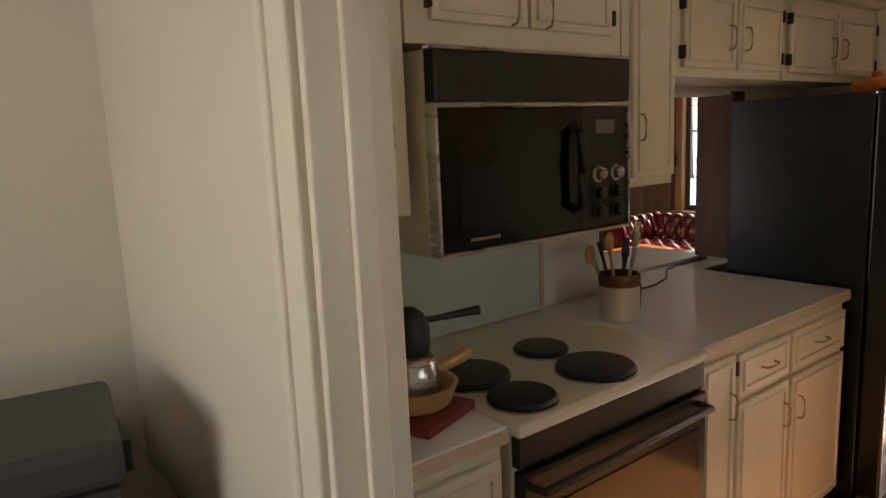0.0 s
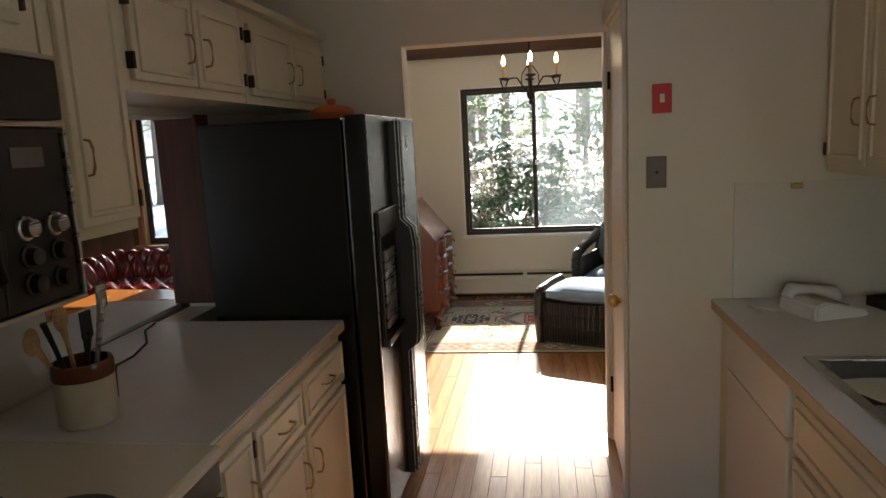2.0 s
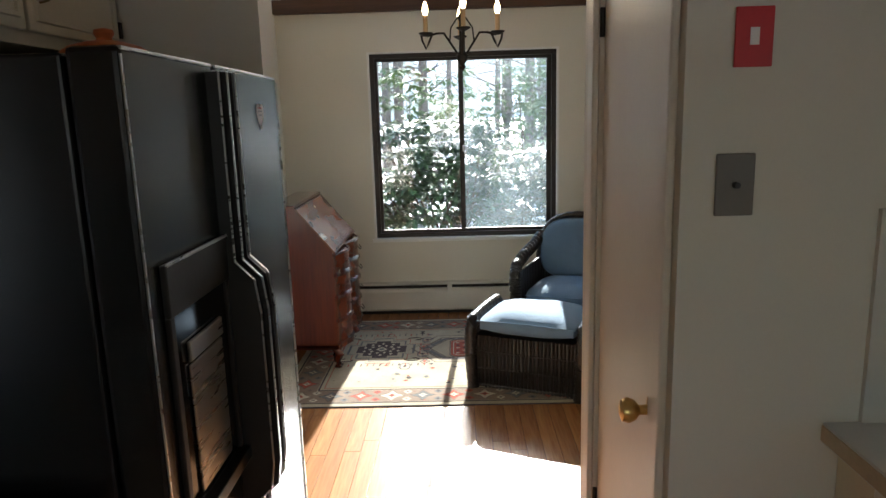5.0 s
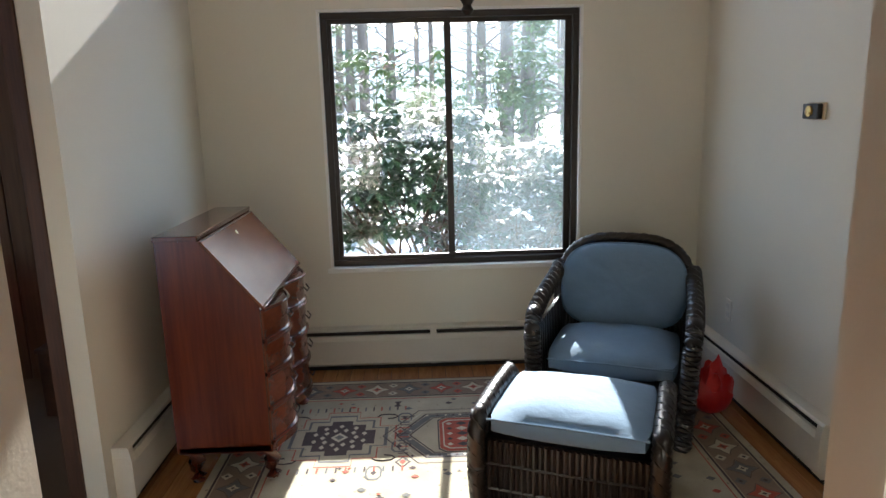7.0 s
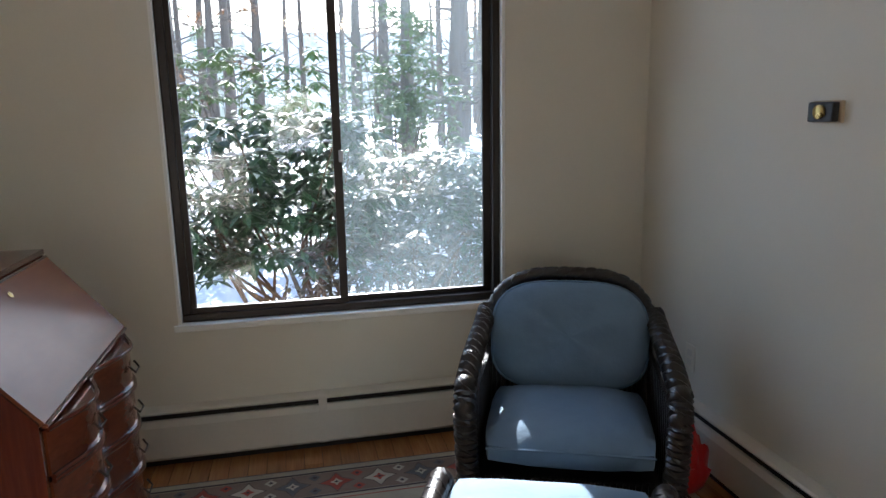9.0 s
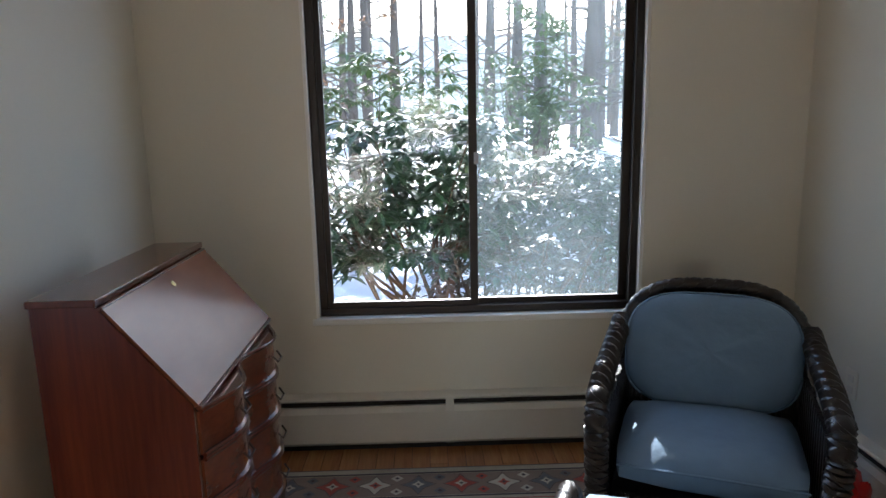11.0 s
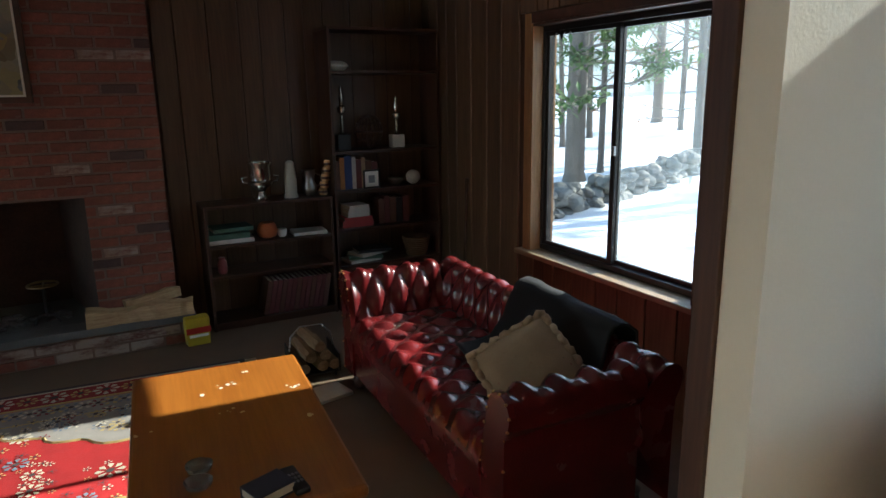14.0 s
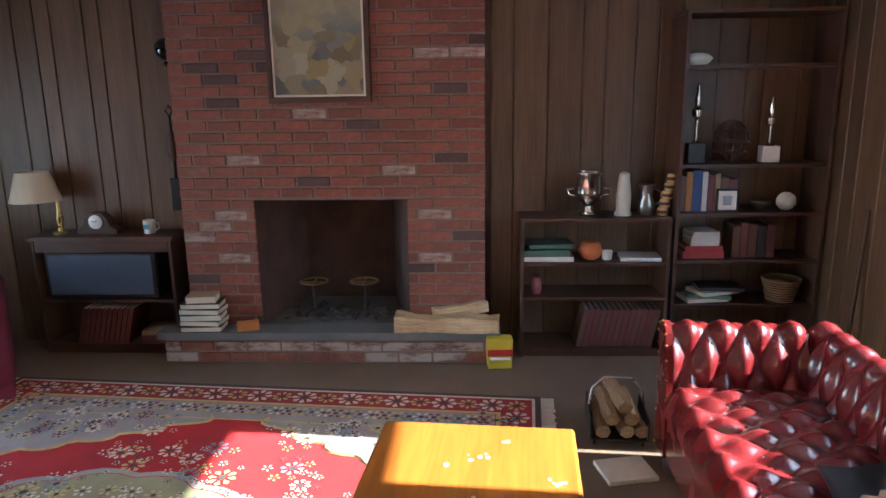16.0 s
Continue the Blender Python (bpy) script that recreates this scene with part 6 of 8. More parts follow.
def shell(path_pts, normals, m, name, pu=0.138, pv=0.31):
    pp, tot = smooth_path([(p[0], p[1], 0) for p in prof], m)
    n = len(path_pts)
    bm = B()
    rows = []
    s = 0.0
    for i, (p, nr) in enumerate(zip(path_pts, normals)):
        if i:
            s += (Vector(p) - Vector(path_pts[i - 1])).length
        row = []
        for j, q in enumerate(pp):
            v = tot * j / m
            a, b = pp[max(0, j - 1)], pp[min(m, j + 1)]
            t = (b - a).normalized()
            nv = (-t.y, t.x)
            h = 0.0
            if v < 0.47:
                fade = min(1, (0.47 - v) / 0.17, v / 0.03 + 0.2)
                h = 0.040 * (tuft(s, v, pu, pv) - 0.5) * fade
            d, z = q.x + nv[0] * h, q.y + nv[1] * h
            row.append(bm.verts.new((p[0] + nr[0] * d, p[1] + nr[1] * d, z)))
        rows.append(row)
    for a, b in zip(rows, rows[1:]):
        for j in range(m):
            bm.faces.new((a[j], b[j], b[j + 1], a[j + 1]))
    for row in (rows[0], rows[-1]):
        bm.faces.new(row)
    return part(name, bm, M_RED, sf, smooth=65)


# seat line in local x (depth) and y (length)
n1, n2 = 90, 240
IN = 0.53
arm = lambda y, s: ([(0.03 + IN * i / n1, y, 0) for i in range(n1 + 1)], [(0, s, 0)] * (n1 + 1))
p, nr = arm(-0.72, -1)
shell(p, nr, 44, "arm")
p, nr = arm(0.72, 1)
shell(p, nr, 44, "arm")
shell([(0.03 + IN - 0.02, -0.90 + 1.80 * i / n2, 0) for i in range(n2 + 1)], [(1, 0, 0)] * (n2 + 1), 44, "backrest")
for s in (-1, 1):
    bm = B()
    face = [(s * (0.72 + d), z) for d, z in prof] + [(s * 0.72, 0.10)]
    prism(bm, face, "x", 0.005, 0.03)
    fa = part("arm_front", bm, M_RED, sf, "scrolled arm front")
    for k, (d, z) in enumerate(prof):
        bm = B()
        bmesh.ops.create_icosphere(bm, subdivisions=1, radius=0.006, matrix=Matrix.Translation((0.004, s * (0.72 + d), z)))
        part("stud", bm, M_BRASS, fa, smooth=60)
bm = B()
nu, nv = 46, 100
rows = []
for i in range(nu + 1):
    x = 0.0 + 0.57 * i / nu
    row = []
    for j in range(nv + 1):
        y = -0.715 + 1.43 * j / nv
        e = min(i / nu * 9, 1)
        edge = min(1, (nv / 2 - abs(j - nv / 2)) / 4)
        z = 0.36 + 0.06 * (1 - (1 - e) ** 2) + 0.032 * (tuft(x + 0.05, y, 0.19, 0.165) - 0.4) * edge
        row.append(bm.verts.new((x, y, z)))
    rows.append(row)
for a, b in zip(rows, rows[1:]):
    for j in range(nv):
        bm.faces.new((a[j], a[j + 1], b[j + 1], b[j]))
bm.faces.new([bm.verts.new(c) for c in ((0.0, -0.715, 0.30), (0.57, -0.715, 0.30), (0.57, 0.715, 0.30), (0.0, 0.715, 0.30))])
base = list(bm.verts)[-4:]
bm.faces.new([r[0] for r in rows] + [base[1], base[0]])
bm.faces.new([r[-1] for r in rows] + [base[2], base[3]])
bm.faces.new(rows[0] + [base[3], base[0]])
part("seat", bm, M_RED, sf, "buttoned red leather seat", smooth=65)
part("front_rail", boxes(((0.012, -0.72, 0.10), (0.57, 0.72, 0.30)), bevel=0.015), M_RED, sf)
for x in (0.06, 0.63):
    for y in (-0.78, 0.78):
        bm = B()
        lathe(bm, [(0.02, 0.0), (0.035, 0.02), (0.04, 0.05), (0.025, 0.085), (0.035, 0.105)], (x, y, 0), 14)
        part("bun_foot", bm, M_DKWOOD, sf, smooth=40)
# black throw over the near end of the back
bm = B()
nx, ny = 26, 40
rows = []
drape = [(-0.33, 0.428), (-0.18, 0.425), (-0.05, 0.44), (0.02, 0.52), (0.055, 0.62), (0.09, 0.69), (0.15, 0.70), (0.205, 0.655), (0.215, 0.58), (0.20, 0.45)]
dp, dt = smooth_path([(a, b, 0) for a, b in drape], nx)
for j in range(ny + 1):
    y = -0.66 + 0.72 * j / ny
    row = []
    for i, q in enumerate(dp):
        w = 0.016 * noise.noise(Vector((q.x * 9, y * 7, q.y * 6))) + 0.012
        sk = 0.16 * (j / ny) * max(0, (6 - i) / 6)
        row.append(bm.verts.new((0.525 + q.x + sk * 0.6 + w * 0.3, y + 0.02 * noise.noise(Vector((i * 0.3, j * 0.2, 4))), q.y + w + 0.022)))
    rows.append(row)
for a, b in zip(rows, rows[1:]):
    for i in range(nx):
        bm.faces.new((a[i], b[i], b[i + 1], a[i + 1]))
th = part("throw_blanket", bm, M_FELT, None, smooth=70, at=sf.matrix_basis.copy())
md = th.modifiers.new("thick", "SOLIDIFY")
md.thickness = 0.008
tagged(th, "black wool throw draped over the sofa back", "blanket")
# cushion leaning in the near corner
pl = thing("tapestry_pillow", sf.matrix_basis @ Vector((0.33, -0.48, 0.425)), "tan tapestry pillow with a ruched border on the sofa", "pillow", -2.5)
bm = B()
cushion(bm, -0.165, 0.165, -0.165, 0.165, -0.055, 0.055, 0.05, 16)
pw = part("pillow_body", bm, M_TAPESTRY, pl, smooth=70, at=pose(0.0, -0.03, 0.13, 0, 0, -42) @ pose(0, 0, 0, 44, 0, 0) @ pose(0, 0, 0, 0, 0, 40))
bm = B()
ring = []
for k in range(96):
    a = k / 96 * 4
    sdx, f = int(a), a - int(a)
    c = [(-1, -1), (1, -1), (1, 1), (-1, 1), (-1, -1)]
    x, y = [c[sdx][i] + (c[sdx + 1][i] - c[sdx][i]) * f for i in (0, 1)]
    wv = 1 + 0.03 * math.sin(k * 2.1)
    ring.append((x * 0.17 * wv, y * 0.17 * wv, 0.012 * math.sin(k * 1.7)))
tube(bm, ring, 0.016, 6, True)
part("ruched_border", bm, surface("tan_plush", (0.38, 0.27, 0.17), 0.95, vary=0.2, scale=30, relief=0.8), pw, smooth=70)

# coffee table
ct = thing("coffee_table", (7.255, 5.30, 0), "worn orange pine coffee table with paint spots", "coffee table", -4.5)
part("tabletop", boxes(((-0.315, -0.54, 0.478), (0.315, 0.54, 0.52)), bevel=0.012), M_PINE, ct)
for x0, x1, y0, y1 in ((-0.27, 0.27, -0.49, -0.465), (-0.27, 0.27, 0.465, 0.49), (-0.28, -0.255, -0.46, 0.46), (0.255, 0.28, -0.46, 0.46)):
    part("apron", boxes(((x0, y0, 0.38), (x1, y1, 0.477)), bevel=0.003), M_PINE, ct)
for sx in (-1, 1):
    for sy in (-1, 1):
        bm = boxes(((sx * 0.295, sy * 0.505, 0), (sx * 0.24, sy * 0.45, 0.477)), bevel=0.006)
        part("leg", bm, M_PINE, ct)
M_SPOT = surface("pale_paint_spots", (0.62, 0.55, 0.42), 0.6, vary=0.1)
r = random.Random(5)
bm = B()
for cx, cy, s, k in ((0.02, 0.33, 0.05, 8), (0.24, 0.2, 0.03, 5), (-0.08, 0.28, 0.02, 3), (0.0, 0.08, 0.05, 6), (0.26, -0.05, 0.03, 4), (-0.28, 0.05, 0.04, 3), (0.1, 0.42, 0.02, 2)):
    for _ in range(k):
        a, d, q = r.uniform(0, 6.28), r.uniform(0, s), r.uniform(0.003, 0.010)
        flat_poly(bm, cx + d * math.cos(a), cy + d * math.sin(a), [(q * math.cos(t) * r.uniform(0.6, 1.2), q * math.sin(t)) for t in (0, 0.9, 1.8, 2.7, 3.6, 4.5, 5.4)], 0.5212 + r.uniform(0, 0.0006))
part("paint_spot", bm, M_SPOT, ct, kind="stuff")
M_CLEAR = glass("tumbler_glass")
M_CRYST = surface("cut_glass", (0.55, 0.55, 0.55), 0.06, vary=0.05, relief=0.0)
M_CRYST.node_tree.nodes["Principled BSDF"].inputs["Transmission Weight"].default_value = 0.85
for k, (x, y) in enumerate(((7.10, 4.96), (7.115, 5.05))):
    g = thing("glass_coaster", (x, y, 0.52), "small cut glass dish on the coffee table", "dish", group="glass dishes")
    bm = B()
    lathe(bm, [(0.028, 0), (0.036, 0.006), (0.040, 0.022), (0.037, 0.022), (0.03, 0.008)], (0, 0, 0), 14)
    part("dish", bm, M_CRYST, g)
bk = thing("dark_book", (7.265, 4.83, 0.52), "small dark book on the coffee table", "book", 20)
part("cover", boxes(((-0.06, -0.045, 0), (0.06, 0.045, 0.005)), ((-0.06, -0.045, 0.03), (0.06, 0.045, 0.035)), ((-0.06, 0.041, 0.005), (0.06, 0.045, 0.03)), bevel=0.001), surface("navy_cover", (0.03, 0.03, 0.045), 0.5), bk)
part("page_block", boxes(((-0.056, -0.042, 0.005), (0.056, 0.041, 0.03))), surface("paper_edges", (0.62, 0.55, 0.42), 0.8), bk)
rm = thing("remote_control", (7.345, 4.85, 0.52), "black remote control beside the book", "remote", 5)
part("body", boxes(((-0.022, -0.07, 0), (0.022, 0.07, 0.018)), bevel=0.006), M_BLACKM, rm)
for i in range(9):
    part("button", boxes(((-0.014 + 0.011 * (i % 3), -0.03 + 0.02 * (i // 3), 0.018), (-0.007 + 0.011 * (i % 3), -0.02 + 0.02 * (i // 3), 0.0205))), M_ALU, rm)

# red oriental rug
M_RGRED = rug_cloth("red_wool", (0.42, 0.012, 0.014), (0.55, 0.42, 0.30), (0.30, 0.05, 0.05), 5.5, 0.0)
M_RBORD = rug_cloth("red_border_wool", (0.32, 0.03, 0.03), (0.5, 0.42, 0.30), (0.12, 0.05, 0.06), 13.0, 0.9)
M_RGREY = rug_cloth("grey_floral_wool", (0.34, 0.30, 0.27), (0.52, 0.45, 0.33), (0.24, 0.05, 0.05), 19.0, 0.95)
M_RGOLD = cloth("gold_wool", (0.50, 0.36, 0.14))
M_RPALE = cloth("pale_wool", (0.60, 0.52, 0.40))
M_RGREEN = rug_cloth("sage_wool", (0.30, 0.28, 0.15), (0.55, 0.45, 0.25), (0.14, 0.08, 0.08), 18.0, 0.9)
WX, WY = 1.52, 1.05
rr_ = thing("red_oriental_rug", (6.04, 6.22, 0), "red oriental rug with floral borders and a gold medallion", "rug", -4.5)
part("rug_base", boxes(((-WX, -WY, 0), (WX, WY, 0.008)), bevel=0.002), M_RGRED, rr_)
for i, s in enumerate((-1, 1)):
    bm = B()
    for k in range(100):
        y = -WY + 2 * WY * (k + 0.5) / 100
        box(bm, (s * WX, y - 0.006, 0.0), (s * (WX + 0.07 + 0.02 * noise.noise(Vector((k * 0.6, s, 0)))), y + 0.005, 0.004))
    part("fringe", bm, M_RPALE, rr_, "cream wool fringe", kind="stuff")


def frame_band(i0, i1, z, mt):
    bm = boxes(((-WX + i0, -WY + i0, 0.0081), (-WX + i1, WY - i0, z)), ((WX - i1, -WY + i0, 0.0081), (WX - i0, WY - i0, z)), ((-WX + i1, -WY + i0, 0.0081), (WX - i1, -WY + i1, z)), ((-WX + i1, WY - i1, 0.0081), (WX - i1, WY - i0, z)))
    part("border_band", bm, mt, rr_)


frame_band(0.0, 0.03, 0.0090, M_RGDARK)
frame_band(0.03, 0.045, 0.0090, M_RPALE)
frame_band(0.05, 0.20, 0.0088, M_RBORD)
frame_band(0.205, 0.225, 0.0090, M_RGOLD)
frame_band(0.23, 0.40, 0.0088, M_RGREY)
frame_band(0.402, 0.412, 0.0090, M_RGOLD)
fl1, fl2, fl3, fl4, fl5, fl6 = B(), B(), B(), B(), B(), B()
zc = [0.0094]


def flower(bmo, bmi, x, y, s, petals=8):
    zc[0] += 0.000004
    for k in range(petals):
        a = 6.283 * k / petals
        ca, sa = math.cos(a), math.sin(a)
        flat_poly(bmo, x, y, [(s * (0.35 * ca), s * (0.35 * sa)), (s * (0.8 * ca - 0.22 * sa), s * (0.8 * sa + 0.22 * ca)), (s * ca, s * sa), (s * (0.8 * ca + 0.22 * sa), s * (0.8 * sa - 0.22 * ca))], zc[0])
    flat_poly(bmi, x, y, [(s * 0.3 * math.cos(t), s * 0.3 * math.sin(t)) for t in (0, 1, 2, 3, 4, 5)], zc[0] + 0.0003)


for side in range(4):
    half = (WY if side < 2 else WX) - 0.125
    n = int(2 * half / 0.125)
    for k in range(n + 1):
        u = -half + 2 * half * k / n
        c = ((-1 if side == 0 else 1) * (WX - 0.125), u) if side < 2 else (u, (-1 if side == 2 else 1) * (WY - 0.125))
        flower(fl1 if k % 2 else fl3, fl2, *c, 0.072 if k % 2 else 0.056)
    for k in range(2 * n):
        u = -half + 2 * half * (k + 0.5) / (2 * n)
        c = ((-1 if side == 0 else 1) * (WX - 0.295), u) if side < 2 else (u, (-1 if side == 2 else 1) * (WY - 0.295))
        flower((fl1, fl5, fl3, fl6)[k % 4], fl2, *c, 0.050, 6)
# scalloped corners and field flowers
for sx in (-1, 1):
    for sy in (-1, 1):
        pts = [(0, 0)]
        for k in range(25):
            f = k / 24
            wob = 1 + 0.10 * abs(math.sin(f * math.pi * 5))
            pts.append((sx * -0.98 * (1 - f) ** 0.9 * wob, sy * -0.50 * f ** 0.9 * wob))
        cx, cy = sx * (WX - 0.378), sy * (WY - 0.378)
        flat_poly(fl4, cx, cy, pts, 0.0086)
        edge = [(cx + x * 1.01, cy + y * 1.01, 0.0086) for x, y in pts[1:]]
        tube(fl3, edge, 0.008, 4)
        rs = random.Random(40 + sx * 2 + sy)
        for k in range(120):
            u, v = rs.random(), rs.random()
            if u + v < 0.95:
                flower(rs.choice((fl1, fl5, fl3, fl6)), fl2, cx - sx * u * 0.9, cy - sy * v * 0.46, rs.uniform(0.022, 0.045), rs.choice((5, 6, 8)))
r = random.Random(9)
for k in range(74):
    x, y = r.uniform(-1.08, 1.08), r.uniform(-0.62, 0.62)
    if (abs(x) / 1.1 + abs(y) / 0.66) > 1.15:
        continue
    # a spray: one rosette with buds round it and a stem
    flower(r.choice((fl1, fl1, fl3, fl6)), fl2, x, y, r.uniform(0.045, 0.065), 8)
    a0 = r.uniform(0, 6.28)
    for q in range(r.randint(4, 7)):
        a = a0 + q * 0.9
        d = r.uniform(0.07, 0.12)
        flower(r.choice((fl1, fl1, fl5, fl3)), fl2, x + d * math.cos(a), y + d * math.sin(a), r.uniform(0.016, 0.03), 5)
med = []
for k in range(48):
    a = 6.283 * k / 48
    w = 1 + 0.09 * abs(math.sin(a * 6))
    med.append((0.58 * math.cos(a) * w, 0.40 * math.sin(a) * w))
bm = B()
flat_poly(bm, -0.22, -0.32, med, 0.0091)
part("medallion", bm, M_RGREEN, rr_, "sage and gold medallion")
bm = B()
flat_ring(bm, -0.22, -0.32, [(x * 1.10, y * 1.10) for x, y in med], 0.92, 0, 0.0093)
part("medallion_ring", bm, M_RGREY, rr_, "pale scalloped ring round the medallion")
for k in range(26):
    a = 6.283 * k / 26
    flower(fl3 if k % 2 else fl1, fl2, -0.22 + 0.44 * math.cos(a), -0.32 + 0.30 * math.sin(a), 0.04, 6)
    flower(fl3, fl2, -0.22 + 0.24 * math.cos(a + 0.1), -0.32 + 0.16 * math.sin(a + 0.1), 0.03, 5)
for bmx, mt in ((fl1, M_RPALE), (fl2, M_RGDARK), (fl3, M_RGOLD), (fl4, M_RGREY), (fl5, cloth("wine_wool", (0.20, 0.03, 0.04))), (fl6, cloth("slate_blue_wool", (0.16, 0.19, 0.24)))):
    part("woven_motif", bmx, mt, rr_, kind="stuff")

# fireplace
CH0, CH1, CY = 5.50, 7.352, 7.77
FX0, FX1, FZ0, FZ1 = 5.95, 6.884, 0.20, 0.992
fp = thing("fireplace", ((CH0 + CH1) / 2, CY, 0), "red brick fireplace with a slate hearth and open firebox", "fireplace")
ox = (CH0 + CH1) / 2
M_MORTAR = surface("sooty_mortar", (0.215, 0.145, 0.115), 0.95, vary=0.25, scale=6, grain=80, relief=0.6)
M_SOOT = surface("sooted_firebrick", (0.085, 0.05, 0.038), 0.9, vary=0.5, scale=5, grain=60, relief=0.6)
M_SLATE = surface("grey_hearth_slate", (0.14, 0.145, 0.14), 0.6, vary=0.2, scale=4, grain=60, relief=0.3)
for nm, a, b in (("chimney_breast", (CH0, FZ1), (CH1, 2.85)), ("jamb_core", (CH0, 0.0), (FX0, FZ1)), ("jamb_core", (FX1, 0.0), (CH1, FZ1)), ("firebox_base", (FX0, 0.0), (FX1, FZ0))):
    part(nm, boxes(((a[0] - ox, 0.004, a[1]), (b[0] - ox, FN - CY - 0.001, b[1]))), M_MORTAR, fp)
part("hearth_core", boxes(((5.375 - ox, -0.13, 0), (7.405 - ox, 0.005, 0.155))), M_MORTAR, fp)
part("hearth_slab", boxes(((5.335 - ox, -0.165, 0.157), (7.442 - ox, 0.006, 0.205)), ((FX0 - ox + 0.002, 0.007, 0.201), (FX1 - ox - 0.002, 0.64, 0.206)), bevel=0.004), M_SLATE, fp, "worn grey slate slab")
bm = B()
x0, x1 = FX0 - ox, FX1 - ox
back = 0.62
for q in (((x0, 0.01, FZ0), (x0 + 0.16, back, FZ0), (x0 + 0.16, back, 1.3), (x0, 0.01, 1.3)), ((x1, 0.01, FZ0), (x1 - 0.16, back, FZ0), (x1 - 0.16, back, 1.3), (x1, 0.01, 1.3)), ((x0 + 0.16, back, FZ0), (x1 - 0.16, back, FZ0), (x1 - 0.16, back, 1.3), (x0 + 0.16, back, 1.3)), ((x0, 0.2, 1.25), (x1, 0.2, 1.25), (x1, back, 1.3), (x0, back, 1.3))):
    bm.faces.new([bm.verts.new(c) for c in q])
part("firebox_lining", bm, M_SOOT, fp, "soot blackened firebox")
for x in (-0.16, 0.16):
    a = thing("andiron", (6.43 + x, 7.86, 0.206), "iron andiron with a brass ring top", "andiron", group="andirons")
    bm = B()
    tube(bm, [(-0.07, 0, 0), (-0.05, 0, 0.05), (0, 0, 0.07), (0.05, 0, 0.05), (0.07, 0, 0)], 0.010, 8)
    tube(bm, [(0, 0, 0.06), (0, 0, 0.24)], 0.011, 8)
    tube(bm, [(0, 0, 0.06), (0, 0.2, 0.06), (0, 0.34, 0.0)], 0.009, 8)
    part("iron_bar", bm, M_IRON, a, smooth=50)
    bm = B()
    tube(bm, [(0.085 * math.cos(k * 0.3307), 0.085 * math.sin(k * 0.3307), 0.255) for k in range(19)], 0.007, 8, True)
    for k in (0, 1):
        tube(bm, [(-0.085 + 0.085 * k, -0.085 * k, 0.25), (0.085 - 0.085 * k, 0.085 * k, 0.25)], 0.005, 6)
    part("ring_top", bm, M_TARNISH, a, "brass ring top", smooth=50)
r = random.Random(12)
bm = B()
for k in range(60):
    v = bmesh.ops.create_icosphere(bm, subdivisions=1, radius=r.uniform(0.012, 0.032), matrix=Matrix.Translation((6.43 + r.gauss(0, 0.16), 7.93 + r.gauss(0, 0.06), 0.212 + abs(r.gauss(0, 0.015)))) @ Matrix.Diagonal((1.3, 1, 0.6, 1)))
for v in bm.verts:
    v.co.z = max(v.co.z, 0.2065)
tagged(part("ash_heap", bm, surface("ash_and_char", (0.09, 0.085, 0.08), 0.95, vary=0.6, scale=20)), "grey ashes and char on the hearth", "ashes", kind="stuff")
# split logs, books, bag
M_SPLIT = wood("split_log", (0.30, 0.18, 0.08), (0.70, 0.54, 0.31), 0.8, "x", 7)
for k, (x, y, z, ln, rz, ry) in enumerate(((7.12, 7.66, 0.206, 0.62, -2, -2), (7.20, 7.73, 0.29, 0.34, 6, -7))):
    lg = thing("split_log", (x, y, z), "pale split firewood log on the hearth", "log", rz, "logs on the hearth")
    bm = B()
    nseg = 14
    rings = []
    for i in range(nseg + 1):
        u = -ln / 2 + ln * i / nseg
        w = 1 + 0.26 * noise.noise(Vector((u * 5, k, 0))) + (0.10 * (2 * u / ln) ** 2 if k == 0 else 0.0)
        tri = [(-0.06, 0.0), (0.06, 0.0), (0.065, 0.055), (0.01, 0.10), (-0.055, 0.085)] if k == 0 else [(-0.05, 0.0), (0.05, 0.0), (0.04, 0.05), (-0.03, 0.055)]
        rings.append([bm.verts.new((u + 0.02 * noise.noise(Vector((a * 40, b * 40, i + 9 * k))), a * w + 0.012 * noise.noise(Vector((u * 17, b * 30, 5 + k))), 0.0 if b == 0 else max(0.012, b * w + 0.016 * noise.noise(Vector((u * 14, b * 20, k)))))) for a, b in tri])
    for a, b in zip(rings, rings[1:]):
        for q in range(len(a)):
            bm.faces.new((a[q], a[(q + 1) % len(a)], b[(q + 1) % len(a)], b[q]))
    bm.faces.new(rings[0]), bm.faces.new(rings[-1])
    part("log", bm, M_SPLIT, lg)
    if k:
        lg.rotation_euler.y = radians(ry)


